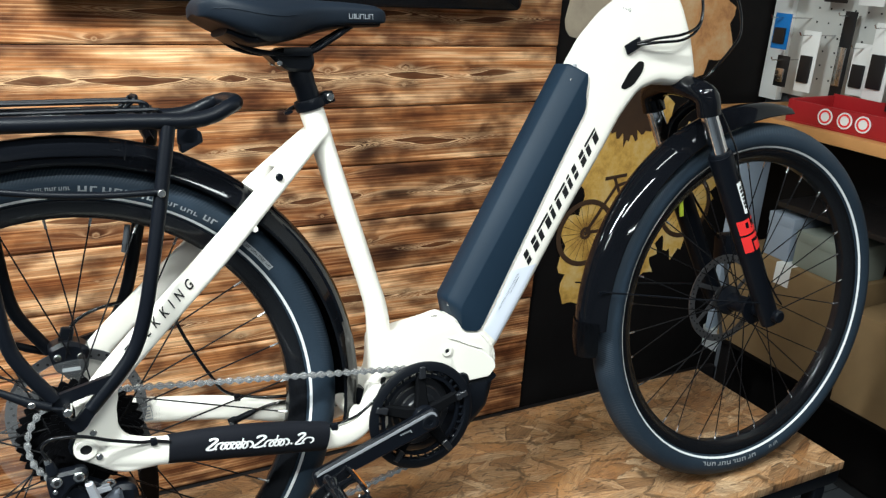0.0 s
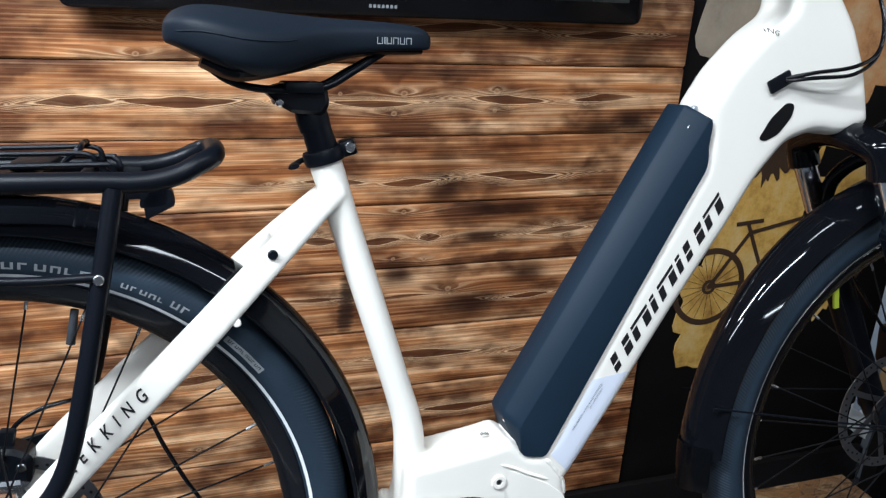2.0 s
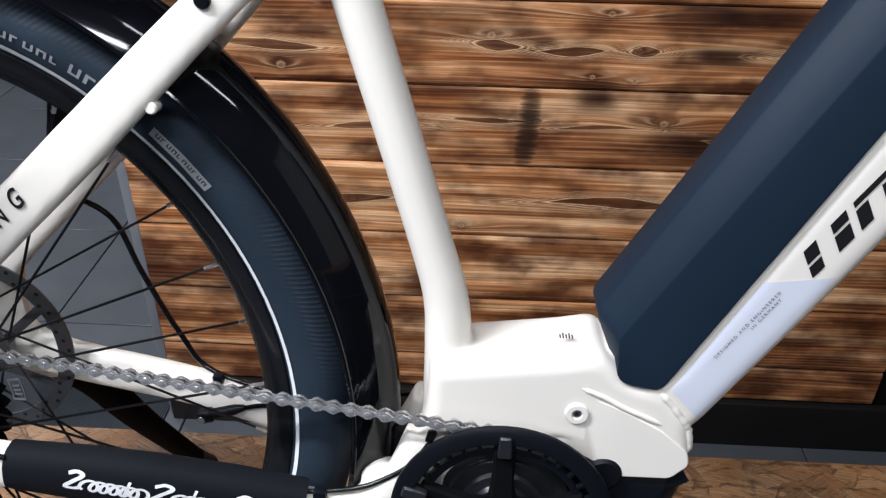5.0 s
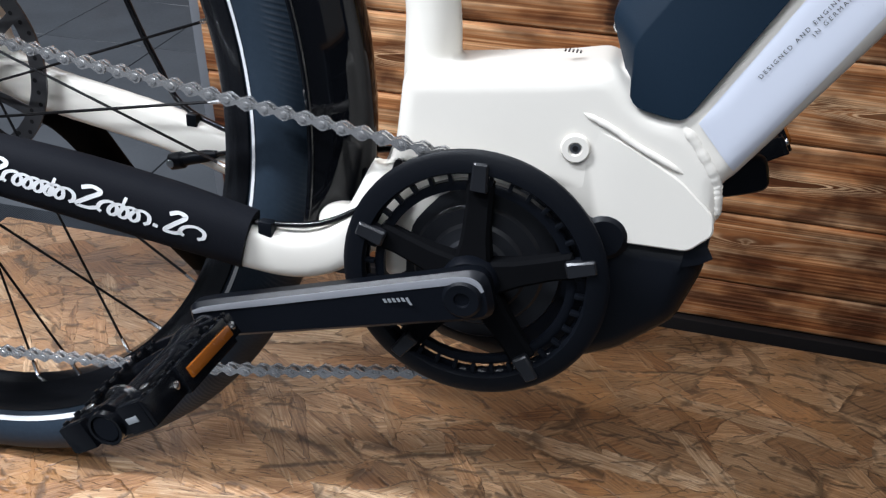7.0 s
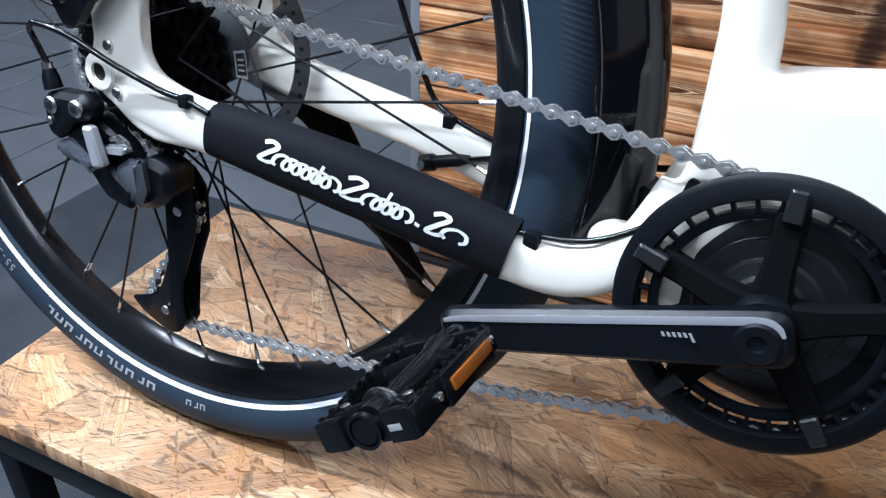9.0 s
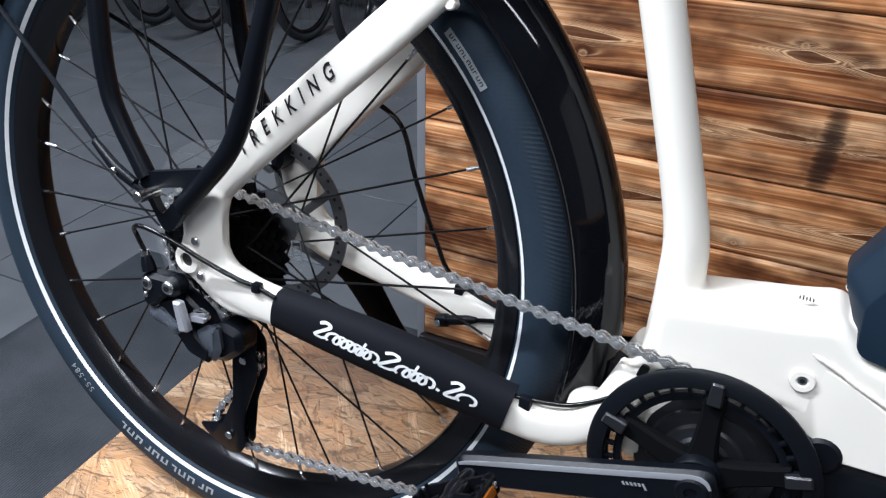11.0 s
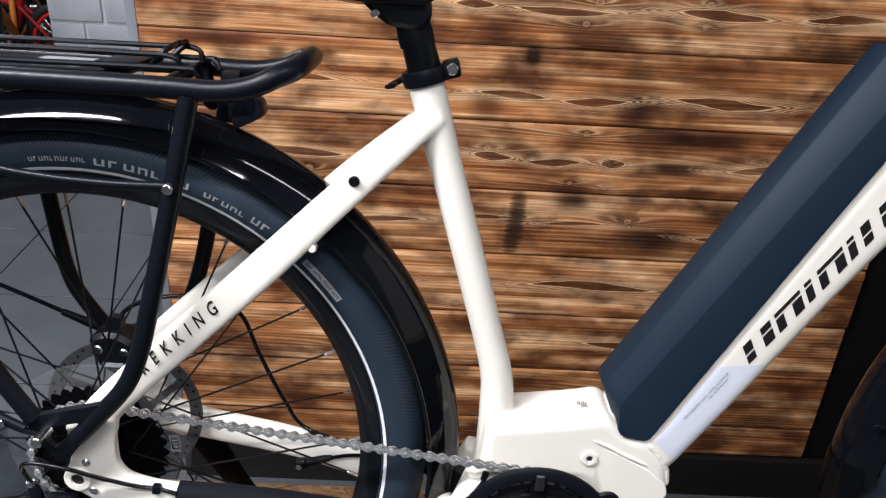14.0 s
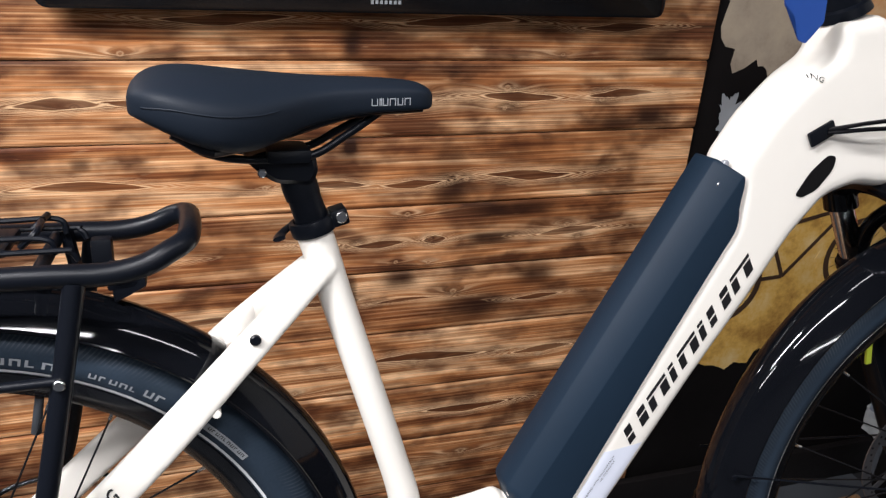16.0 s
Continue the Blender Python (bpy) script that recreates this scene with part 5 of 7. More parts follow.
part("battery_cover", slab(bmesh.new(), rounded(BAT, 0.007, 3), [(-0.0372, chamfer(0.019)), (-0.0366, chamfer(0.0175)), (-0.019, chamfer(0.001)), (-0.017, chamfer(0.0)), (0.017, chamfer(0.0)), (0.019, chamfer(0.001)), (0.0366, chamfer(0.0175)), (0.0372, chamfer(0.019))]), BATTERY, BIKE, "anthracite blue battery cover", sharp=60)
for x, z, y in ((0.5285, 0.4425, -0.0165), (0.737, 0.775, -0.026)):
    part("cover_screw", disc(bmesh.new(), 0.0045, 0.001, -0.0018, seg=16, bevel=0.0008), STEEL, BIKE, at=(x, y, z))
part("rubber_cap", disc(bmesh.new(), 0.0036, 0.004, -0.002, seg=18, bevel=0.001), SILVER, BIKE, at=(0.744, -0.022, 0.797))

# motor below the mount
mot = rounded([(0.545, 0.322), (0.588, 0.322), (0.6005, 0.333), (0.6005, 0.305), (0.590, 0.267), (0.559, 0.238), (0.530, 0.223), (0.48, 0.213), (0.436, 0.222), (0.414, 0.254), (0.412, 0.292), (0.428, 0.328), (0.475, 0.350), (0.515, 0.350)], 0.007, 3)
part("motor", slab(bmesh.new(), mot, [(-0.034, 0.014), (-0.031, 0.005), (-0.024, 0.0), (0.034, 0.0), (0.041, 0.005), (0.044, 0.014)]), MOTOR, BIKE, "black plastic motor housing")
bm = lathe(bmesh.new(), [(0.012, -0.0462), (0.021, -0.0462), (0.023, -0.0430), (0.030, -0.0418), (0.032, -0.0392), (0.041, -0.0384), (0.043, -0.0362), (0.0525, -0.0356), (0.0545, -0.0330), (0.0545, -0.024), (0.012, -0.024)], 56, centre=BB, closed=True)
part("motor_cap", bm, CLIP, BIKE, "stepped round black motor cover")
part("motor_boss", disc(bmesh.new(), 0.0155, -0.028, -0.0395, (0.5385, 0, 0.321), 28, 0.004), MOTOR, BIKE)
panel = rounded([(0.480, 0.345), (0.512, 0.3925), (0.545, 0.380), (0.577, 0.363), (0.598, 0.345), (0.6005, 0.333), (0.588, 0.3200), (0.549, 0.3190), (0.532, 0.331), (0.505, 0.343)], 0.004, 3)
bm = slab(bmesh.new(), panel, [(-0.030, 0.0), (-0.0362, 0.0), (-0.0370, 0.001)])
for v in bm.verts:
    v.co.y += 0.0035 * max(0.0, min(1.0, (0.530 - v.co.x) / 0.03))
part("side_panel", bm, WHITE, BIKE, "flat cream side panel over the motor")


def weld(path, radius, name="weld_bead"):
    """A slightly uneven run of weld along a path, drawn out at both ends."""
    pts, rng = smooth_path(path, 12), random.Random(len(path))
    ends = [min(1.0, 0.35 + 0.16 * min(i, len(pts) - 1 - i)) for i in range(len(pts))]
    part(name, sweep(bmesh.new(), pts, [(radius * k * rng.uniform(0.90, 1.06),) * 2 for k in ends], 12), WHITE, BIKE)


weld([(0.515, -0.0352, 0.3955), (0.532, -0.0360, 0.3890), (0.547, -0.0362, 0.3810), (0.562, -0.0360, 0.3745), (0.577, -0.0352, 0.3675)], 0.0021)
weld([(0.570, -0.0328, 0.3965), (0.581, -0.0330, 0.3845), (0.592, -0.0322, 0.3695), (0.599, -0.0290, 0.3560)], 0.0036)
weld([(0.595, -0.0318, 0.3665), (0.5985, -0.0303, 0.3530), (0.600, -0.0283, 0.3400)], 0.0032)
part("mount_bolt", lathe(bmesh.new(), [(0.0035, -0.0355), (0.0042, -0.0385), (0.0078, -0.0385), (0.0088, -0.037), (0.0088, -0.033), (0.0035, -0.033)], 24, closed=True), WHITE, BIKE, at=(0.514, 0, 0.374))
part("mount_bolt_head", disc(bmesh.new(), 0.0040, -0.034, -0.0372, seg=14, bevel=0.0008), STEEL, BIKE, at=(0.514, 0, 0.374))
part("bolt_socket", disc(bmesh.new(), 0.0019, -0.0371, -0.0375, seg=6), INK, BIKE, at=(0.514, 0, 0.374))
part("axle_hole", disc(bmesh.new(), 0.0066, -0.0776, -0.0786, (0.0021, 0, 0.3455), 20), INK, BIKE)
part("dropout_ring", lathe(bmesh.new(), [(0.0068, -0.0810), (0.0125, -0.0810), (0.0140, -0.0795), (0.0140, -0.076), (0.0068, -0.076)], 26, centre=(0.0021, 0, 0.3455), closed=True), WHITE, BIKE)
for x, z in ((0.0165, 0.333), (0.012, 0.3655)):
    part("hanger_screw", disc(bmesh.new(), 0.0042, -0.077, -0.081, (x, 0, z), 14, 0.001), STEEL, BIKE)


def chainset():
    bm = bmesh.new()
    ring = []
    for k in range(46 * 4):
        a = 2 * math.pi * k / (46 * 4)
        rr = 0.0745 + (0.003, 0.001, -0.002, 0.001)[k % 4]
        ring.append((rr, a))
    inner = [bm.verts.new((0.0692 * math.cos(a), -0.0465, 0.0692 * math.sin(a))) for _, a in ring]
    outer = [bm.verts.new((r * math.cos(a), -0.0465, r * math.sin(a))) for r, a in ring]
    inner2 = [bm.verts.new((0.0692 * math.cos(a), -0.049, 0.0692 * math.sin(a))) for _, a in ring]
    outer2 = [bm.verts.new((r * math.cos(a), -0.049, r * math.sin(a))) for r, a in ring]
    n = len(ring)
    for k in range(n):
        j = (k + 1) % n
        for A, B in ((inner, outer), (outer, outer2), (outer2, inner2), (inner2, inner)):
            bm.faces.new((A[k], A[j], B[j], B[k]))
    cs = part("chainset", bm, SATIN, BIKE, "black chainset with ring guard", at=BB)
    part("carrier_ring", lathe(bmesh.new(), [(0.0585, -0.0470), (0.0645, -0.0462), (0.0645, -0.0510), (0.0620, -0.0522), (0.0585, -0.0515)], 72, closed=True), SATIN, cs)
    part("chain_guard", lathe(bmesh.new(), [(0.0702, -0.0555), (0.0715, -0.0575), (0.0815, -0.0570), (0.0845, -0.0545), (0.0845, -0.0520), (0.0702, -0.0520)], 72, closed=True), MOTOR, cs, "matt black chain guard ring")
    for k in range(34):
        a = 2 * math.pi * k / 34
        m = Matrix.Rotation(-a, 4, "Y")
        part("guard_rib", box(bmesh.new(), (0.0640, -0.0545, -0.0013), (0.0706, -0.0500, 0.0013), 0.0005), MOTOR, cs, at=m)
    for ang in (90, 18, -54, -126, 162):
        m = Matrix.Rotation(-radians(ang), 4, "Y")
        # arm: broad and thick at the hub, waisted, with a rib along it
        arm_side = rounded([(0.013, -0.0115), (0.030, -0.0088), (0.050, -0.0080), (0.0655, -0.0088), (0.0655, 0.0088), (0.050, 0.0080), (0.030, 0.0088), (0.013, 0.0115)], 0.003, 2)
        bm = slab(bmesh.new(), arm_side, [(-0.0475, 0.0), (-0.0530, 0.0), (-0.0552, 0.0022)])
        for v in bm.verts:
            v.co.y -= 0.004 * max(0.0, (0.050 - v.co.x) / 0.038) if v.co.y < -0.05 else 0.0
        part("spider_arm", bm, STANDBLACK, cs, at=m)
        bm = slab(bmesh.new(), rounded([(0.0600, -0.0054), (0.0785, -0.0046), (0.0785, 0.0046), (0.0600, 0.0054)], 0.0018, 3), [(-0.0545, 0.0), (-0.0585, 0.0), (-0.0598, 0.0012)])
        part("guard_clip", bm, CLIP, cs, "dark grey glossy clip", at=m)
    part("spindle_collar", lathe(bmesh.new(), [(0.009, -0.066), (0.0165, -0.066), (0.0185, -0.063), (0.0185, -0.050), (0.009, -0.050)], 28, closed=True), SATIN, cs)
    ang = math.atan2(-0.047, -0.163)
    d = V((math.cos(ang), 0, math.sin(ang)))
    out = rounded([(-0.018, -0.017), (0.168, -0.014), (0.186, -0.0125), (0.186, 0.0125), (0.168, 0.014), (-0.018, 0.017)], 0.012, 4)

    def crank(y0, y1, turn, nm):
        m = Matrix.Rotation(-turn, 4, "Y")
        bm = slab(bmesh.new(), out, [(y0, 0.0035), (y0 + (0.004 if y1 > y0 else -0.004), 0.0), (y1 - (0.003 if y1 > y0 else -0.003), 0.0), (y1, 0.002)])
        for v in bm.verts:
            v.co.y += (-0.006 if y0 < 0 else 0.006) * max(0, v.co.x) / 0.17
            v.co = m @ v.co
        return part(nm, bm, SATIN, cs, "black crank arm with a silver edge")
    arm = crank(-0.0805, -0.0665, ang, "crank_arm")
    crank(0.0805, 0.0665, ang + math.pi, "crank_arm")
    m = Matrix.Rotation(-ang, 4, "Y")
    bm = sweep(bmesh.new(), smooth_path([m @ V(p) for p in ((-0.0135, -0.0803, -0.0035), (-0.0105, -0.0806, -0.0095), (-0.002, -0.0809, -0.0125), (0.02, -0.0816, -0.0123), (0.09, -0.0842, -0.0110), (0.165, -0.0869, -0.0096), (0.181, -0.0873, -0.0080))]), [(0.0006, 0.0012), (0.0006, 0.0026), (0.0006, 0.0027), (0.0006, 0.0026), (0.0006, 0.0014)], 6)
    part("silver_edge", bm, SILVER, cs, "silver edge line")
    part("crank_bolt", lathe(bmesh.new(), [(0.004, -0.0795), (0.005, -0.0825), (0.0105, -0.0828), (0.0125, -0.081), (0.0125, -0.078), (0.004, -0.078)], 26, closed=True), MOTOR, cs)
    for k in range(6):
        c, tall = 0.030 + k * 0.0030, 0.0052 if k == 5 else 0.0026
        bm = slab(bmesh.new(), [(c, -0.0045), (c + 0.0016, -0.0045), (c + 0.0016 + tall * 0.35, -0.0045 + tall), (c + tall * 0.35, -0.0045 + tall)][::-1], [(-0.0826 - c * 0.035, 0), (-0.0822 - c * 0.035, 0)])
        for v in bm.verts:
            v.co = m @ V((0.079 - v.co.x, v.co.y, v.co.z - 0.001))
        part("crank_print", bm, PRINT_GREY, cs)
    # pedals
    for side, turn, centre in ((-1, 32.0, d * 0.170), (1, 32.0, d * -0.170)):
        y0 = side * 0.092
        pm = Matrix.Translation(centre) @ Matrix.Rotation(-radians(turn), 4, "Y")

        def pp(nm, bm, mat, lab=""):
            for v in bm.verts:
                v.co = pm @ v.co
            return part(nm, bm, mat, ped, lab)
        ped = part("pedal", sweep(bmesh.new(), [pm @ V((0, y0, 0)), pm @ V((0, side * 0.105, 0)), pm @ V((0, side * 0.195, 0))], [(0.008, 0.008), (0.0095, 0.0095), (0.0085, 0.0085)], 14), PEDAL, cs, "glossy black cage pedal with amber reflectors")

        def cage_box(bm, x0, x1, ya, yb, z0, z1, bevel=0.001):
            return box(bm, (min(x0, x1), min(side * ya, side * yb), z0), (max(x0, x1), max(side * ya, side * yb), z1), bevel)
        for s in (-1, 1):
            # toothed cage plate, thicker at the reflector and drawn in at both ends
            bm = cage_box(bmesh.new(), s * 0.0300, s * 0.0345, 0.116, 0.170, -0.0095, 0.0085)
            cage_box(bm, s * 0.0285, s * 0.0322, 0.106, 0.1165, -0.0078, 0.0070)
            cage_box(bm, s * 0.0285, s * 0.0322, 0.1695, 0.200, -0.0085, 0.0078)
            for k in range(10):
                y = 0.110 + k * 0.0094
                cage_box(bm, s * 0.0292, s * 0.0312, y - 0.0018, y + 0.0018, 0.0065, 0.0108 if 0.116 < y < 0.17 else 0.0094, 0.0005)
            pp("cage_plate", bm, PEDAL)
            q = s * 0.0352
            pp("reflector", cage_box(bmesh.new(), q - 0.0014, q + 0.0014, 0.118, 0.164, -0.0036, 0.0036), AMBER, "amber pedal reflector")
            for y in (0.1115, 0.1755):
                pp("cage_bolt", sweep(bmesh.new(), [(s * 0.0322, side * y, 0), (s * 0.0338, side * y, 0), (s * 0.0345, side * y, 0)], [(0.0026, 0.0026), (0.0026, 0.0026), (0.0016, 0.0016)], 12), STEEL, "bright steel bolt")
            # sloping arms from barrel to cage
            for y in (0.128, 0.180):
                pp("cage_web", sweep(bmesh.new(), [(s * 0.008, side * y, 0.001), (s * 0.020, side * (y + 0.004), 0.002), (s * 0.031, side * (y + 0.006), 0.0)], [(0.0035, 0.0072), (0.0028, 0.0052), (0.0034, 0.0064)], 10), PEDAL)
            pp("cage_bolt", sweep(bmesh.new(), [(s * 0.0215, side * 0.183, 0.006), (s * 0.0215, side * 0.183, 0.0088), (s * 0.0215, side * 0.183, 0.0094)], [(0.0030, 0.0030), (0.0030, 0.0030), (0.0018, 0.0018)], 12), STEEL, "bright steel bolt")
        pp("cage_web", cage_box(bmesh.new(), -0.0290, 0.0290, 0.106, 0.1105, -0.0075, 0.0075), PEDAL)
        # outer end: two cheeks beside a recessed middle with the bearing cap
        bm = cage_box(bmesh.new(), -0.0300, -0.0140, 0.195, 0.2005, -0.0090, 0.0086)
        cage_box(bm, 0.0135, 0.0300, 0.195, 0.2005, -0.0090, 0.0086)
        cage_box(bm, -0.0145, 0.0140, 0.194, 0.1985, -0.0086, 0.0055)
        pp("end_plate", bm, PEDAL)
        pp("maker_strip", cage_box(bmesh.new(), 0.0158, 0.0235, 0.2005, 0.2009, -0.0022, 0.0014, 0.0001), PRINT_GREY)
        pp("cap_ring", lathe(bmesh.new(), [(0.0086, side * 0.1980), (0.0086, side * 0.2016), (0.0102, side * 0.2016), (0.0102, side * 0.1980)], 28, closed=True), PEDAL)
        pp("end_cap", disc(bmesh.new(), 0.0084, side * 0.1980, side * 0.2010, seg=20, bevel=0.001), SATIN)
        pp("bearing_barrel", sweep(bmesh.new(), [(0, side * 0.112, 0), (0, side * 0.120, 0), (0, side * 0.128, 0), (0, side * 0.150, 0), (0, side * 0.176, 0), (0, side * 0.184, 0), (0, side * 0.196, 0)], [(0.0135, 0.0105), (0.0130, 0.0105), (0.0095, 0.0088), (0.0085, 0.0080), (0.0095, 0.0088), (0.0128, 0.0100), (0.0130, 0.0100)], 18), PEDAL)
        pp("cap_ring", lathe(bmesh.new(), [(0.0090, side * 0.1795), (0.0090, side * 0.1815), (0.0139, side * 0.1815), (0.0139, side * 0.1795)], 28, closed=True), STEEL)


chainset()


def chain():
    """Two runs and the turns round sprocket, jockey wheels and ring, link by link."""
    path = []
    yb, yf = -0.0415, -0.0478
    path += [V((0.463, yf, 0.3605))]
    A = V((0.012, yb, 0.406))
    for i in range(1, 30):
        path.append(V((0.463, yf, 0.3605)).lerp(A, i / 30))
    for a in range(80, 256, 14):
        path.append(V((0.0615 * math.cos(radians(a)), yb, 0.345 + 0.0615 * math.sin(radians(a)))))
    path += [V((0.010, yb - 0.001, 0.280)), V((0.036, yb - 0.002, 0.262)), V((0.052, yb - 0.002, 0.248)), V((0.053, yb - 0.002, 0.230)), V((0.040, yb - 0.002, 0.214)), V((0.020, yb - 0.002, 0.190)), V((0.002, yb - 0.002, 0.166)), V((-0.003, yb - 0.002, 0.150)), V((0.003, yb - 0.002, 0.136)), V((0.016, yb - 0.002, 0.130)), V((0.034, yb - 0.001, 0.133))]
    path += [V((0.034, yb - 0.001, 0.133)).lerp(V((0.463, yf, 0.2115)), i / 32) + V((0, 0, -0.009 * math.sin(math.pi * i / 32))) for i in range(1, 33)]
    for a in range(-85, 91, 9):
        path.append(V((0.463 + 0.0745 * math.cos(radians(a)), yf, 0.286 + 0.0745 * math.sin(radians(a)))))
    # points at equal pitch
    pts, need = [path[0]], 0.0127
    pos, loop = path[0], path[1:] + [path[0]]
    for nxt in loop:
        while (nxt - pos).length >= need:
            pos = pos.lerp(nxt, need / (nxt - pos).length)
            pts.append(pos)
            need = 0.0127
        need -= (nxt - pos).length
        pos = nxt
    bm, pins, rollers = bmesh.new(), bmesh.new(), bmesh.new()
    for k in range(len(pts) - 1):
        p, q = pts[k], pts[k + 1]
        d = (q - p).normalized()
        up = d.cross(V((0, 1, 0))).normalized()
        outer = k % 2 == 0
        for s in (-1, 1):
            y = s * (0.0030 if outer else 0.0019)
            rows = []
            for yy in (y - 0.0005, y + 0.0005):
                ring = []
                for t, hgt in ((-0.0042, 0.0), (-0.003, 0.0031), (0.0, 0.0042), (0.0030, 0.0030), (0.0064, 0.0013), (0.0097, 0.0030), (0.0127, 0.0042), (0.0157, 0.0031), (0.0169, 0.0)):
                    ring.append((t, hgt))
                ring += [(t, -h) for t, h in ring[-2:0:-1]]
                rows.append([bm.verts.new(p + d * t + up * h + V((0, yy, 0))) for t, h in ring])
            a, b = rows
            bm.faces.new(a)
            bm.faces.new(b[::-1])
            for i in range(len(a)):
                j = (i + 1) % len(a)
                bm.faces.new((a[i], b[i], b[j], a[j]))
        sweep(pins, [p - V((0, 0.0042, 0)), p - V((0, 0.0040, 0)), p + V((0, 0.0042, 0))], [(0.0017, 0.0017), (0.0022, 0.0022), (0.0022, 0.0022)], 8, up=(1, 0, 0))
        sweep(rollers, [p - V((0, 0.0013, 0)), p + V((0, 0.0013, 0))], 0.0036, 10, up=(1, 0, 0))
    ch = part("chain", bm, CHAIN, BIKE, "steel roller chain", sharp=20)
    tagged(part("chain_pin", pins, CHAIN, ch), kind="stuff")
    tagged(part("chain_roller", rollers, DISC, ch), kind="stuff")


chain()

# neoprene sleeve on the right chain stay, with the shop's lettering as plain shapes
bm = sweep(bmesh.new(), smooth_path([(0.0965, -0.0695, 0.3215), (0.15, -0.0665, 0.3150), (0.20, -0.063, 0.3078), (0.26, -0.057, 0.2965), (0.3115, -0.0505, 0.2845)]), [(0.0140, 0.0185), (0.0155, 0.0215), (0.0160, 0.0225), (0.0160, 0.0222), (0.0150, 0.0205)], 28, power=2.5)
SLEEVE = part("chain_stay_sleeve", bm, NEOPRENE, BIKE, "black neoprene chain stay protector")
STREE = bvh(SLEEVE)
def mark_bar(tree, parent, org, e, n, u0, u1, v0, v1, slant, mat, name, lift, origin=-0.4):
    """One slanted bar laid on a rounded side: from u0 to u1 along e and v0 to v1 along n."""
    bm = bmesh.new()
    nu, nv = max(1, round((u1 - u0) / 0.003)), max(2, round((v1 - v0) / 0.0025))
    rows = [[bm.verts.new(org + e * (u0 + (u1 - u0) * i / nu + slant * (v0 + (v1 - v0) * j / nv)) + n * (v0 + (v1 - v0) * j / nv)) for i in range(nu + 1)] for j in range(nv + 1)]
    for A, B in zip(rows, rows[1:]):
        for i in range(nu):
            bm.faces.new((A[i], A[i + 1], B[i + 1], B[i]))
    part(name, drape(bm, tree, lift, origin), mat, parent)


def ribbon(tree, parent, org, e, n, pts, width, mat, name, lift=0.0006, steps=8):
    """A brushed stroke laid on a rounded side, through (u, v) points along e and n."""
    path = smooth_path([(u, 0, v) for u, v in pts], steps)
    bm, last = bmesh.new(), None
    for i, p in enumerate(path):
        d = path[min(i + 1, len(path) - 1)] - path[max(i - 1, 0)]
        d = d.normalized()
        side = V((-d.z, 0, d.x)) * width * (0.62 + 0.38 * abs(d.z)) / 2
        pair = [bm.verts.new(org + e * q.x + n * q.z) for q in (p - side, p + side)]
        if last:
            bm.faces.new((last[0], pair[0], pair[1], last[1]))
        last = pair
    part(name, drape(bm, tree, lift), mat, parent)


def loops(u0, u1, count, tall):
    """The points of a run of slanted script loops."""
    step, out = (u1 - u0) / count, []
    for k in range(count * 6 + 1):
        t = k / 6
        v = tall * 0.5 * (1 - math.cos(2 * math.pi * t))
        out.append((u0 + step * t - 0.62 * step * math.sin(2 * math.pi * t) + 0.25 * v, v))
    return out


e, n = V((0.9826, 0, -0.1857)), V((0.1857, 0, 0.9826))
ORG = V((0.1415, 0, 0.3150))
for u0, u1, count, tall in ((0.014, 0.058, 6, 0.0092), (0.080, 0.109, 4, 0.0092), (0.136, 0.145, 1, 0.0085)):
    ribbon(STREE, SLEEVE, ORG, e, n, loops(u0, u1, count, tall), 0.0029, PRINT_WHITE, "script_stroke")
for u, w, h in ((0.0, 0.013, 0.0145), (0.062, 0.016, 0.0155), (0.122, 0.013, 0.0150)):
    ribbon(STREE, SLEEVE, ORG, e, n, [(u + w * a, h * b) for a, b in ((0.25, 0.85), (0.7, 1.0), (1.05, 0.85), (0.55, 0.45), (0.1, 0.05), (0.55, 0.0), (1.0, 0.15))], 0.0036, PRINT_WHITE, "script_stroke")
for u, h in ((0.044, 0.0135), (0.092, 0.0150)):
    ribbon(STREE, SLEEVE, ORG, e, n, [(u, 0.001), (u + 0.002, h * 0.5), (u + 0.004, h)], 0.0022, PRINT_WHITE, "script_stroke")
ribbon(STREE, SLEEVE, ORG, e, n, [(0.1165, 0.0005), (0.1172, 0.0030)], 0.0034, PRINT_WHITE, "script_stroke")


def along(p0, p1):
    e = (V((p1[0], 0, p1[1])) - V((p0[0], 0, p0[1]))).normalized()
    return e, V((-e.z, 0, e.x))


def frame_text(words, size, centre, p0, p1, mat, name, spacing=1.0, shear=0.0, weight=0.0, squeeze=1.0):
    bm = text_mesh(words, size, spacing=spacing, shear=shear, weight=weight)
    bmesh.ops.subdivide_edges(bm, edges=[e for e in bm.edges if e.calc_length() > size * 0.5], cuts=1)
    e, n = along(p0, p1)
    for v in bm.verts:
        v.co = V((centre[0], 0, centre[1])) + e * v.co.x * squeeze + n * v.co.z
    return part(name, drape(bm, FTREE, 0.0012), mat, BIKE)


frame_text("TREKKING", 0.0182, (0.1000, 0.4956), (0.076, 0.476), (0.142, 0.538), INK, "model_lettering", spacing=2.12, shear=0.32, weight=0.0003, squeeze=0.72)
frame_text("DESIGNED AND ENGINEERED", 0.0034, (0.6220, 0.4540), (0.56, 0.352), (0.70, 0.570), INK, "small_lettering", spacing=1.5)
frame_text("IN GERMANY", 0.0034, (0.6330, 0.4635), (0.56, 0.352), (0.70, 0.570), INK, "small_lettering", spacing=1.5)
frame_text("TREKKING", 0.0080, (0.8185, 0.8880), (0.803, 0.898), (0.834, 0.887), INK, "model_lettering", spacing=1.1)

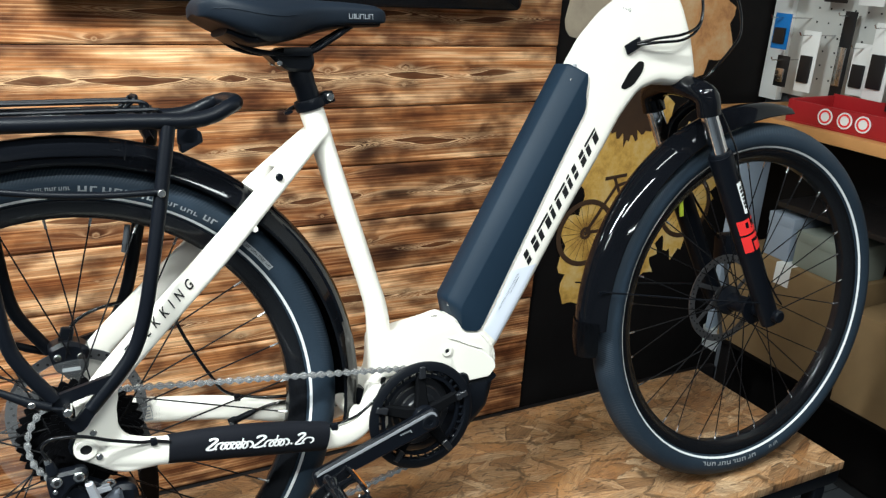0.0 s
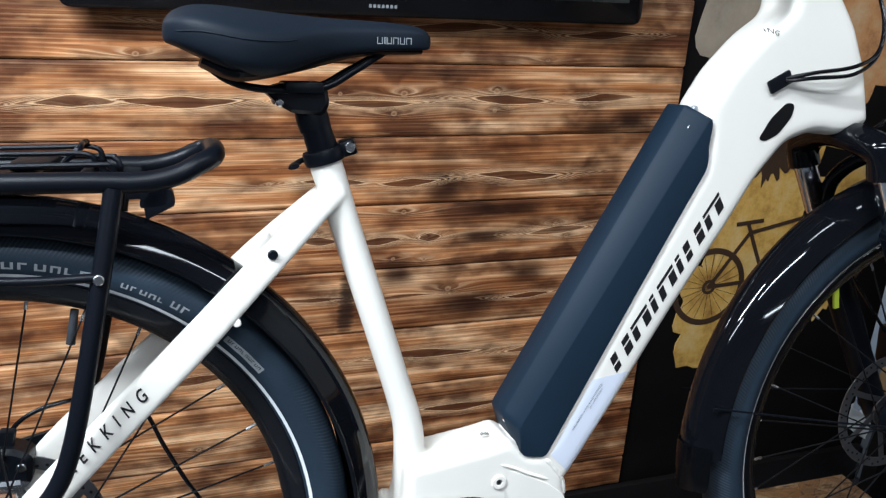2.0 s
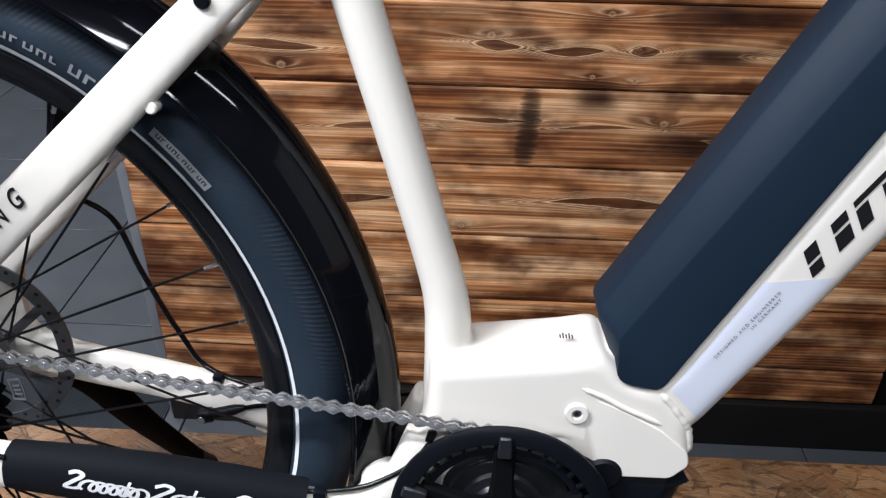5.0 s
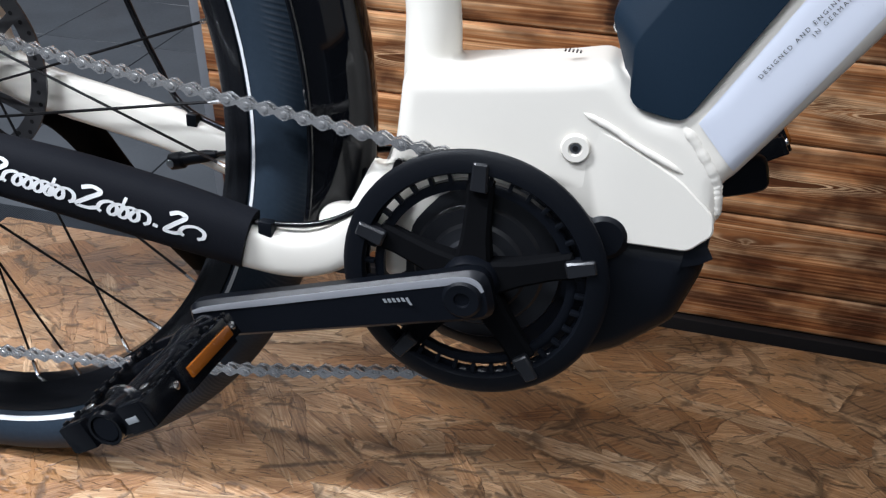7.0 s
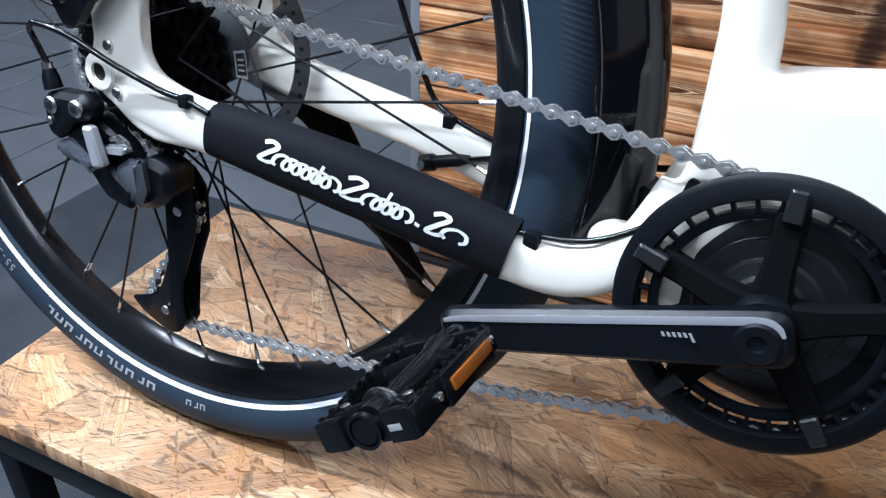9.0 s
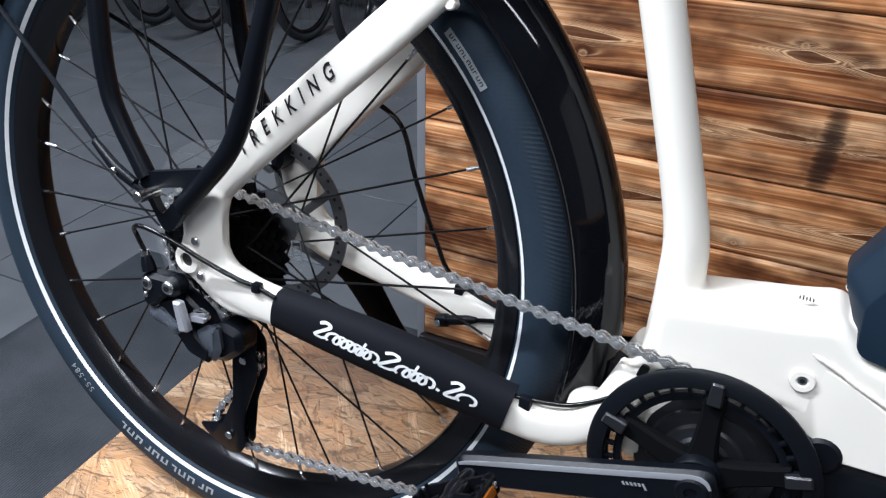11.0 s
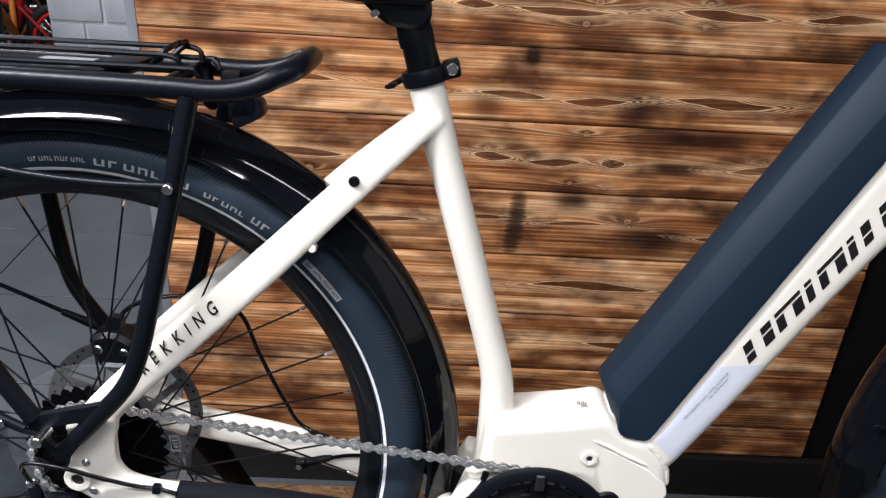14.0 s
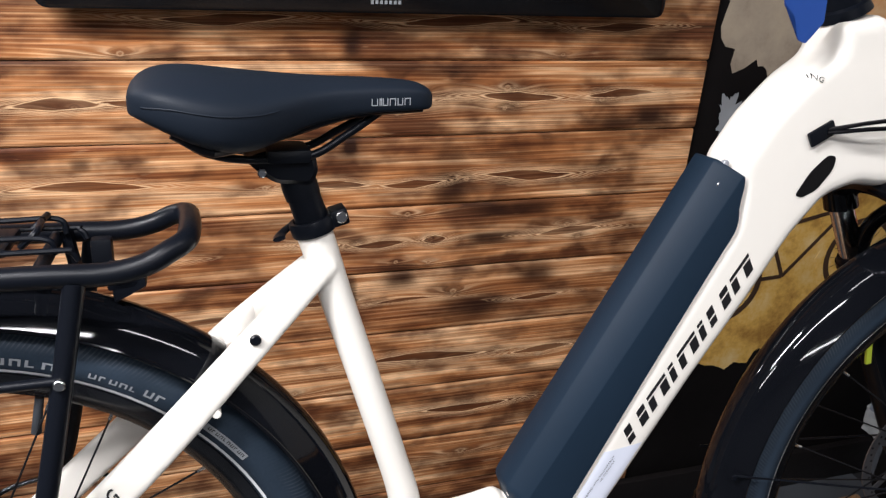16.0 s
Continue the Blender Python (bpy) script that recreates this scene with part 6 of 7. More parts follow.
# maker's mark on the down tube: slanted blocks
e, n = along((0.654, 0.503), (0.7875, 0.705))
L, H = 0.236, 0.0185
org = V((0.654, 0, 0.503)) - e * 0.007 - n * 0.0095
widths = (1.25, 1.15, 0.5, 1.1, 0.5, 1.25, 1.15)
for i, wd in enumerate(widths):
    x0 = sum(widths[:i]) / sum(widths) * L
    w = wd / sum(widths) * L * 0.86
    cuts = [(0, 0, 0.30, 0.40), (0, 0.50, 0.30, 1), (0.64, 0, 1, 0.55), (0.64, 0.65, 1, 1)]
    if i in (1, 3, 6):
        cuts = [(0, 0, 0.30, 0.70), (0, 0.80, 1.0, 1), (0.64, 0, 1, 0.70)]
    if wd < 0.6:
        cuts = [(0, 0, 0.60, 0.72), (0, 0.82, 0.60, 1)]
    for a, b, c, d in cuts:
        mark_bar(FTREE, BIKE, org, e, n, x0 + w * a, x0 + w * c, b * H, d * H, 0.55, INK, "mark_block", 0.0006)
# pale wedge decal near the foot of the down tube
bm = bmesh.new()
q = [(0.579, 0.398), (0.6035, 0.372), (0.673, 0.493), (0.628, 0.487)]
for i in range(24):
    for j in range(16):
        c = []
        for u, v in ((i, j), (i + 1, j), (i + 1, j + 1), (i, j + 1)):
            u, v = u / 24, v / 16
            a, b = V(q[0]).lerp(V(q[3]), u), V(q[1]).lerp(V(q[2]), u)
            p = a.lerp(b, v)
            c.append(bm.verts.new((p.x, -0.1, p.y)))
        bm.faces.new(c)
bmesh.ops.remove_doubles(bm, verts=bm.verts, dist=1e-5)
part("wedge_decal", drape(bm, FTREE, 0.0005), DECAL_BLUE, BIKE, "pale blue-white decal")
for k in range(5):
    part("serial_bar", box(bmesh.new(), (0.4985 + k * 0.0022, -0.016, 0.4243), (0.4995 + k * 0.0022, -0.011 + 0.002 * (k % 2), 0.4250)), INK, BIKE)

# small frame fittings
part("stay_bolt", disc(bmesh.new(), 0.0050, -0.0395, -0.0445, (0.266, 0, 0.657), 18, 0.001), SATIN, BIKE)
part("stay_stud", disc(bmesh.new(), 0.0042, -0.040, -0.0500, (0.229, 0, 0.592), 16, 0.001), WHITE, BIKE)
bm = slab(bmesh.new(), rounded([(0.823, 0.763), (0.832, 0.760), (0.850, 0.768), (0.867, 0.789), (0.869, 0.803), (0.858, 0.805), (0.838, 0.787)], 0.006, 3), [(0.0, 0), (0.0012, 0)])
part("frame_port", drape(bm, FTREE, 0.0008), INK, BIKE, "black oval side port")
bm = box(bmesh.new(), (-0.016, -0.002, -0.008), (0.016, 0.002, 0.008), 0.002)
part("cable_port", bm, MOTOR, BIKE, at=pose(0.843, -0.0385, 0.828, 0, -27, 0))
for dz in (0.0, 0.006):
    c = smooth_path([(0.848, -0.040, 0.829 + dz * 0.5), (0.88, -0.052, 0.833 + dz), (0.930, -0.056, 0.838 + dz * 1.4), (0.972, -0.044, 0.860 + dz * 0.6), (0.989, -0.030, 0.900), (0.988, -0.010, 0.95), (0.965, 0.0, 1.03), (0.94, 0.02, 1.10)])
    part("cable", sweep(bmesh.new(), c, 0.0024, 8), CABLE, BIKE)

# head set, stem foot, fork
ax = V((0.077, 0, -0.161)).normalized()
top = V((0.881, 0, 0.944))
part("headset", sweep(bmesh.new(), [top - ax * 0.002, top - ax * 0.012, top - ax * 0.014, top - ax * 0.05, top - ax * 0.10], [(0.029, 0.029), (0.027, 0.027), (0.0225, 0.0225), (0.0225, 0.0225), (0.0215, 0.0215)], 24), SATIN, BIKE)
part("stem", sweep(bmesh.new(), smooth_path([tuple(top - ax * 0.085), tuple(top - ax * 0.13), (0.86, 0, 1.10), (0.90, 0, 1.14)]), 0.018, 16), SATIN, BIKE)
bar = smooth_path([(0.78, -0.33, 1.16), (0.86, -0.22, 1.16), (0.905, -0.06, 1.145), (0.91, 0, 1.143), (0.905, 0.06, 1.145), (0.86, 0.22, 1.16), (0.78, 0.33, 1.16)])
part("handlebar", sweep(bmesh.new(), bar, 0.0125, 14, up=(0, 0, 1)), SATIN, BIKE)
for s in (-1, 1):
    part("grip", sweep(bmesh.new(), [(0.775, s * 0.335, 1.16), (0.80, s * 0.30, 1.16), (0.845, s * 0.235, 1.16)], [(0.017, 0.017), (0.018, 0.018), (0.016, 0.016)], 14, up=(0, 0, 1)), RUBBER, BIKE)
part("hang_tag", slab(bmesh.new(), rounded([(0.760, 0.985), (0.812, 0.985), (0.813, 0.938), (0.795, 0.918), (0.786, 0.921), (0.778, 0.944), (0.766, 0.952)], 0.003), [(-0.0515, 0), (-0.050, 0)]), BLUE, BIKE, "blue paper hang tag")
FORK = part("fork", sweep(bmesh.new(), smooth_path([(0.983, -0.067, 0.718), (0.975, -0.066, 0.748), (0.966, -0.035, 0.762), (0.962, 0.0, 0.766), (0.966, 0.035, 0.762), (0.975, 0.066, 0.748), (0.983, 0.067, 0.718)]), [(0.020, 0.020), (0.021, 0.019), (0.022, 0.017), (0.021, 0.019), (0.020, 0.020)], 18, up=(1, 0, 0)), GLOSS, BIKE, "black suspension fork")
for s in (-1, 1):
    a, b, c = V((0.976, s * 0.067, 0.735)), V((1.012, s * 0.067, 0.655)), V((1.146, s * 0.067, 0.378))
    part("stanchion", sweep(bmesh.new(), [a, a.lerp(b, 1.15)], 0.0145, 18), CHROME, FORK, "chromed stanchion")
    part("lower_leg", sweep(bmesh.new(), smooth_path([b, b.lerp(c, 0.03), b.lerp(c, 0.06), b.lerp(c, 0.5), c, (1.170, s * 0.066, 0.335)]), [(0.0175, 0.0175), (0.021, 0.021), (0.0205, 0.0205), (0.0185, 0.0195), (0.016, 0.020)], 20), SATIN, FORK, "satin black lower leg")
    part("axle_end", disc(bmesh.new(), 0.012, s * 0.05, s * 0.094, FRONT, 18, 0.003), SATIN, FORK)
part("leg_bridge", sweep(bmesh.new(), smooth_path([(1.02, -0.066, 0.635), (1.012, -0.045, 0.70), (1.025, 0, 0.735), (1.012, 0.045, 0.70), (1.02, 0.066, 0.635)]), 0.010, 12), GLOSS, FORK)
ld = (V((1.146, 0, 0.378)) - V((1.012, 0, 0.655))).normalized()


def leg_mark(t0, t1, u0, u1, mat, name):
    bm = bmesh.new()
    rows = []
    for i in range(7):
        th = radians(u0 + (u1 - u0) * i / 6)
        w = ld.cross(V((0, 1, 0))).normalized()
        o = V((0, -math.cos(th), 0)) * 0.0206 + w * math.sin(th) * 0.0206
        rows.append([bm.verts.new(V((1.012, -0.067, 0.655)) + ld * t + o) for t in (t0, t1)])
    for a, b in zip(rows, rows[1:]):
        bm.faces.new((a[0], a[1], b[1], b[0]))
    part(name, bm, mat, FORK)


leg_mark(0.058, 0.118, -5, 32, PRINT_WHITE, "leg_mark")
for k in range(6):
    leg_mark(0.066 + k * 0.0075, 0.0715 + k * 0.0075, 3, 24, INK, "leg_mark")
for t0, t1, u0, u1 in ((0.128, 0.134, -58, 58), (0.134, 0.145, -58, -20), (0.134, 0.145, -4, 16), (0.145, 0.156, -58, 58), (0.160, 0.192, -58, -12), (0.160, 0.168, -12, 58), (0.174, 0.192, -4, 58)):
    leg_mark(t0, t1, u0, u1, REDINK, "leg_mark")
part("front_caliper", box(bmesh.new(), (1.165, 0.050, 0.415), (1.205, 0.085, 0.475), 0.008), SATIN, FORK)
part("front_hose", sweep(bmesh.new(), smooth_path([(1.17, 0.07, 0.46), (1.10, 0.085, 0.56), (1.02, 0.075, 0.68), (0.985, 0.045, 0.745), (1.018, -0.005, 0.770), (1.066, -0.018, 0.819), (1.089, -0.02, 0.857), (1.075, -0.015, 0.92), (1.02, 0.0, 1.02), (0.95, 0.02, 1.10)]), 0.0025, 8), CABLE, FORK)
part("sensor_lead", sweep(bmesh.new(), smooth_path([(0.992, -0.070, 0.742), (1.014, -0.082, 0.694), (1.033, -0.085, 0.657), (1.0404, -0.087, 0.620), (1.0534, -0.087, 0.592), (1.0755, -0.086, 0.534), (1.096, -0.084, 0.482), (1.150, -0.084, 0.400), (1.17, -0.088, 0.372)]), 0.0016, 8), CABLE, FORK)


def fender(cx, cz, r, a0, a1, half, name, label):
    prof = []
    for i in range(11):
        u = -1 + 0.2 * i
        prof.append((r - 0.031 * abs(u) ** 2.25, half * u))
    inner = [(q - 0.0022, y * 0.97) for q, y in prof[::-1]]
    fen = part(name, lathe(bmesh.new(), prof + inner, 72, centre=(cx, 0, cz), arc=(a0, a1), closed=True), GLOSS, BIKE, label, sharp=50)
    if name == "rear_fender":
        for s in (-1, 1):
            part("edge_bead", sweep(bmesh.new(), arc_pts(cx, cz, r - 0.0305, a0, a1, 60, s * half), 0.0019, 8), GLOSS, fen, "rolled glossy edge")
    return fen


RF = fender(0.006, 0.345, 0.3745, -9, 162, 0.0385, "rear_fender", "glossy black rear fender")
FF = fender(1.164, 0.350, 0.381, 79, 186, 0.037, "front_fender", "glossy black front fender")
for v in FF.data.vertices:
    dx, dz = v.co.x - 1.164, v.co.z - 0.350
    k = max(0.0, min(1.0, (math.degrees(math.atan2(dz, dx)) - 78) / 24)) ** 0.6
    rad = math.hypot(dx, dz)
    grow = (rad + (0.379 - rad) * 0.7 * (1 - k)) / rad
    v.co = V((1.164 + dx * grow, v.co.y * (0.62 + 0.38 * k), 0.350 + dz * grow))
bm, flap = bmesh.new(), []
for j in range(7):
    z, wide = 0.372 - 0.0105 * j, 0.0335 if j < 5 else (0.031 if j == 5 else 0.025)
    back = 1.164 - math.sqrt(0.384 ** 2 - (0.350 - z) ** 2)
    flap.append([V((back + 0.022 * abs(u) ** 2.2, wide * u, z)) for u in (-1, -0.85, -0.6, -0.3, 0, 0.3, 0.6, 0.85, 1)])
grid = [[bm.verts.new(p) for p in row] for row in flap]
for A, B in zip(grid, grid[1:]):
    for i in range(8):
        bm.faces.new((A[i], A[i + 1], B[i + 1], B[i]))
bmesh.ops.solidify(bm, geom=bm.faces[:], thickness=0.003)
bmesh.ops.recalc_face_normals(bm, faces=bm.faces[:])
part("mud_flap", bm, PEDAL, FF, "black rubber flap with rounded corners")
for s in (-1, 1):
    part("fender_stay", sweep(bmesh.new(), [(1.160, s * 0.078, 0.372), (0.98, s * 0.060, 0.40), (0.800, s * 0.0345, 0.430)], 0.0014, 8), SATIN, FF)
    part("fender_stay", sweep(bmesh.new(), smooth_path([(-0.010, s * 0.104, 0.410), (-0.049, s * 0.102, 0.4245), (-0.16, s * 0.075, 0.490), (-0.300, s * 0.036, 0.563)]), 0.0025, 8), SATIN, RF)
for s in (-1, 1):
    part("stay_adapter", sweep(bmesh.new(), [(-0.030, s * 0.103, 0.4165), (-0.052, s * 0.102, 0.4258), (-0.082, s * 0.0955, 0.4425)], [(0.0042, 0.0050), (0.0048, 0.0058), (0.0034, 0.0040)], 12), MOTOR, RF)
    part("adapter_screw", disc(bmesh.new(), 0.0040, s * 0.105, s * 0.1095, (-0.0493, 0, 0.4245), 12, 0.0008), STEEL, RF)
part("tail_hook", slab(bmesh.new(), rounded([(0.150, 0.690), (0.178, 0.704), (0.176, 0.718), (0.160, 0.724), (0.148, 0.712)], 0.004), [(-0.012, 0.001), (-0.01, 0), (0.01, 0), (0.012, 0.001)]), SATIN, RF)
part("fender_bolt", disc(bmesh.new(), 0.0028, -0.034, -0.0365, (0.800, 0, 0.428), 12), SATIN, FF)
part("fender_bracket", slab(bmesh.new(), [(0.358, 0.300), (0.383, 0.300), (0.390, 0.325), (0.372, 0.335)], [(-0.012, 0), (0.012, 0)]), SATIN, RF)


def rack():
    rk = part("rear_rack", sweep(bmesh.new(), smooth_path([(-0.330, -0.064, 0.738), (-0.15, -0.066, 0.737), (0.09, -0.066, 0.736), (0.150, -0.066, 0.735), (0.180, -0.0645, 0.740), (0.200, -0.060, 0.749), (0.213, -0.048, 0.754), (0.2165, -0.022, 0.756), (0.2165, 0.022, 0.756), (0.213, 0.048, 0.754), (0.200, 0.060, 0.749), (0.180, 0.0645, 0.740), (0.150, 0.066, 0.735), (0.09, 0.066, 0.736), (-0.15, 0.066, 0.737), (-0.330, 0.064, 0.738)], 5), 0.0096, 16, up=(0, 0, 1)), SATIN, BIKE, "black tubular pannier rack with spring clamp")
    for s in (-1, 1):
        part("rack_leg", sweep(bmesh.new(), smooth_path([(0.128, s * 0.068, 0.730), (0.113, s * 0.077, 0.652), (0.092, s * 0.088, 0.552), (0.078, s * 0.090, 0.497), (0.062, s * 0.091, 0.460), (0.032, s * 0.092, 0.424), (0.012, s * 0.092, 0.402)]), 0.0086, 14), SATIN, rk)
        part("rack_leg", sweep(bmesh.new(), smooth_path([(-0.082, s * 0.067, 0.734), (-0.080, s * 0.080, 0.640), (-0.073, s * 0.088, 0.540), (-0.066, s * 0.090, 0.492), (-0.054, s * 0.091, 0.464), (-0.026, s * 0.0925, 0.421)]), 0.0085, 14), SATIN, rk)
        rim = rounded([(-0.0365, 0.4235), (0.052, 0.4455), (-0.0035, 0.3700)], 0.016, 5)
        gap = rounded([(-0.0225, 0.4125), (0.0200, 0.4225), (-0.0085, 0.3900)], 0.007, 5)
        part("foot_plate", slab_ring(bmesh.new(), rim, gap, s * 0.0885, s * 0.0965), SATIN, rk)
        part("rack_strut", sweep(bmesh.new(), smooth_path([(0.112, s * 0.082, 0.654), (0.05, s * 0.086, 0.655), (-0.02, s * 0.087, 0.661), (-0.12, s * 0.078, 0.676), (-0.26, s * 0.066, 0.70)]), 0.0042, 10), SATIN, rk)
        part("rack_bolt", disc(bmesh.new(), 0.0048, s * 0.082, s * 0.090, (0.112, 0, 0.653), 14, 0.001), STEEL, rk)
        part("foot_bolt", disc(bmesh.new(), 0.0052, s * 0.094, s * 0.119, (-0.0130, 0, 0.4119), 14, 0.001), STEEL, rk)
        part("spring_rail", sweep(bmesh.new(), smooth_path([(-0.30, s * 0.040, 0.747), (-0.1, s * 0.040, 0.747), (0.10, s * 0.036, 0.748), (0.122, s * 0.034, 0.746), (0.128, s * 0.032, 0.738)]), 0.0026, 8), SATIN, rk)
    part("rack_shelf", box(bmesh.new(), (-0.32, -0.036, 0.736), (0.06, 0.036, 0.742), 0.002), SATIN, rk)
    part("cross_bar", sweep(bmesh.new(), [(0.10, -0.064, 0.735), (0.10, 0.064, 0.735)], 0.006, 10, up=(0, 0, 1)), SATIN, rk)
    part("cross_bar", sweep(bmesh.new(), [(-0.2, -0.06, 0.738), (-0.2, 0.06, 0.738)], 0.006, 10, up=(0, 0, 1)), SATIN, rk)
    part("clamp_bow", sweep(bmesh.new(), smooth_path([(0.085, -0.028, 0.750), (0.098, -0.030, 0.762), (0.098, 0.0, 0.764), (0.098, 0.030, 0.762), (0.085, 0.028, 0.750)]), 0.0028, 8), SATIN, rk)
    part("clamp_bow", sweep(bmesh.new(), smooth_path([(0.112, -0.031, 0.744), (0.105, -0.033, 0.757), (0.06, -0.030, 0.758), (-0.1, -0.028, 0.757), (-0.28, -0.026, 0.756)]), 0.0026, 8), SATIN, rk)
    part("clamp_bow", sweep(bmesh.new(), smooth_path([(0.112, 0.031, 0.744), (0.105, 0.033, 0.757), (0.06, 0.030, 0.758), (-0.1, 0.028, 0.757), (-0.28, 0.026, 0.756)]), 0.0026, 8), SATIN, rk)
    part("clamp_block", box(bmesh.new(), (0.04, -0.034, 0.743), (0.075, 0.034, 0.751), 0.003), MOTOR, rk)
    part("maker_plate", box(bmesh.new(), (-0.03, -0.016, 0.7425), (0.02, 0.018, 0.7445), 0.001), SILVER, rk, "small silver plate")
    part("rack_tab", slab(bmesh.new(), rounded([(0.145, 0.702), (0.170, 0.705), (0.172, 0.722), (0.148, 0.730)], 0.004), [(-0.012, 0), (-0.008, 0)]), SATIN, rk)
    part("rack_post", box(bmesh.new(), (0.130, 0.026, 0.705), (0.148, 0.042, 0.738), 0.003), MOTOR, rk, "dark plastic block")
    part("rack_brace", sweep(bmesh.new(), [(0.108, 0.05, 0.742), (0.112, 0.046, 0.72), (0.118, 0.030, 0.705)], [(0.010, 0.006)] * 3, 8), SATIN, rk)


rack()


def saddle():
    rows = [(0.1745, 0.036, 0.872, 0.004, 0.013), (0.1785, 0.058, 0.883, 0.008, 0.020), (0.195, 0.078, 0.8925, 0.015, 0.030), (0.222, 0.0870, 0.8955, 0.024, 0.038), (0.252, 0.084, 0.8925, 0.029, 0.040), (0.280, 0.070, 0.890, 0.028, 0.036), (0.306, 0.050, 0.888, 0.020, 0.030), (0.335, 0.036, 0.886, 0.014, 0.026), (0.37, 0.028, 0.883, 0.010, 0.023), (0.405, 0.0245, 0.881, 0.008, 0.021), (0.425, 0.0215, 0.878, 0.006, 0.020), (0.4355, 0.013, 0.870, 0.004, 0.012)]
    bm = bmesh.new()
    rings = []
    for x, w, zt, drop, skirt in rows:
        ring = []
        end = 1.0
        for k in range(13):
            u = -1 + k / 6
            ring.append((x, w * math.copysign(abs(u) ** 0.9, u), zt - drop * abs(u) ** 2.4 - 0.003 * (1 - abs(u)) * (0.22 < x < 0.36)))
        ring.append((x, w * 0.995, zt - drop - skirt * 0.45 * end))
        ring.append((x, w * 0.93, zt - drop - skirt * end))
        ring.append((x, w * 0.4, zt - drop - skirt * end + 0.006))
        ring.append((x, -w * 0.4, zt - drop - skirt * end + 0.006))
        ring.append((x, -w * 0.93, zt - drop - skirt * end))
        ring.append((x, -w * 0.995, zt - drop - skirt * 0.45 * end))
        rings.append([bm.verts.new(p) for p in ring])
    n = len(rings[0])
    for A, B in zip(rings, rings[1:]):
        for k in range(n):
            bm.faces.new((A[k], A[(k + 1) % n], B[(k + 1) % n], B[k]))
    bm.faces.new(rings[0][::-1])
    bm.faces.new(rings[-1])
    sd = part("saddle", bm, SADDLE, BIKE, "dark grey padded saddle", sharp=180)
    sub = sd.modifiers.new("round", "SUBSURF")
    sub.levels = sub.render_levels = 2
    bake(sd)
    tree = bvh(sd)
    bm = bmesh.new()
    for k, wd in enumerate((1.0, 0.4, 0.9, 1.0, 0.9, 1.0)):
        x0 = 0.374 + sum((1.0, 0.4, 0.9, 1.0, 0.9, 1.0)[:k]) * 0.0072
        w = wd * 0.0058
        t = 0.0009
        for xa, xb, za, zb in ((x0, x0 + t, 0.860, 0.8665), (x0 + w - t, x0 + w, 0.860, 0.8665), (x0 + t, x0 + w - t, 0.8656, 0.8665) if k % 2 else (x0 + t, x0 + w - t, 0.860, 0.8609)):
            if xb > xa:
                bm.faces.new([bm.verts.new((x, -0.1, z)) for x, z in ((xa, za), (xb, za), (xb, zb), (xa, zb))])
    part("saddle_mark", drape(bm, tree, 0.0005), PRINT_GREY, sd, "light grey stroke mark")
    seam = smooth_path([(0.188, -0.2, 0.866), (0.210, -0.2, 0.8655), (0.245, -0.2, 0.860), (0.275, -0.2, 0.859), (0.292, -0.2, 0.861)], 8)
    pts = []
    for p in seam:
        hit = tree.ray_cast(V((p.x, -0.3, p.z)), V((0, 1, 0)))[0]
        if hit is not None:
            pts.append(hit + V((0, -0.0002, 0)))
    part("seam", sweep(bmesh.new(), pts, 0.0007, 6), SADDLE, sd)
    part("saddle_base", sweep(bmesh.new(), smooth_path([(0.208, 0, 0.842), (0.24, 0, 0.831), (0.29, 0, 0.838), (0.36, 0, 0.853), (0.425, 0, 0.855)]), [(0.050, 0.007), (0.074, 0.009), (0.045, 0.008), (0.024, 0.006), (0.012, 0.004)], 18, power=2.6), MOTOR, sd, "black plastic saddle shell")
    for s in (-1, 1):
        part("saddle_rail", sweep(bmesh.new(), smooth_path([(0.212, s * 0.034, 0.838), (0.235, s * 0.026, 0.822), (0.27, s * 0.022, 0.815), (0.32, s * 0.022, 0.817), (0.352, s * 0.018, 0.833), (0.385, s * 0.008, 0.852)]), 0.0036, 10), SATIN, sd)
    return sd


saddle()
POST = part("seat_post", sweep(bmesh.new(), [(0.327, 0, 0.738), (0.322, 0, 0.760), (0.308, 0, 0.806)], [(0.0152, 0.0152), (0.0156, 0.0156), (0.0142, 0.0142)], 22), SATIN, BIKE, "black suspension seat post")
part("post_sleeve", sweep(bmesh.new(), [(0.3165, 0, 0.776), (0.3135, 0, 0.786), (0.3095, 0, 0.800)], [(0.0160, 0.0160), (0.0166, 0.0166), (0.0150, 0.0150)], 22), MOTOR, POST)
part("post_head", slab(bmesh.new(), rounded([(0.2635, 0.8155), (0.276, 0.803), (0.291, 0.7925), (0.322, 0.790), (0.3285, 0.801), (0.326, 0.8185), (0.284, 0.8215)], 0.005), [(-0.020, 0.004), (-0.016, 0), (0.016, 0), (0.020, 0.004)]), SATIN, POST)
part("rail_clamp", box(bmesh.new(), (0.283, -0.027, 0.811), (0.322, 0.027, 0.823), 0.004), MOTOR, POST)
for s in (-1, 1):
    part("clamp_screw", disc(bmesh.new(), 0.004, s * 0.012, s * 0.024, (0.279, 0, 0.803), 12, 0.001), STEEL, POST)
COLLAR = part("seat_clamp", lathe(bmesh.new(), [(0.0165, -0.007), (0.0205, -0.007), (0.0215, -0.004), (0.0215, 0.004), (0.0205, 0.007), (0.0165, 0.007)], 30, "Z", closed=True), SATIN, BIKE, "black quick release seat clamp", at=pose(0.3245, 0, 0.749, 0, -16, 0))
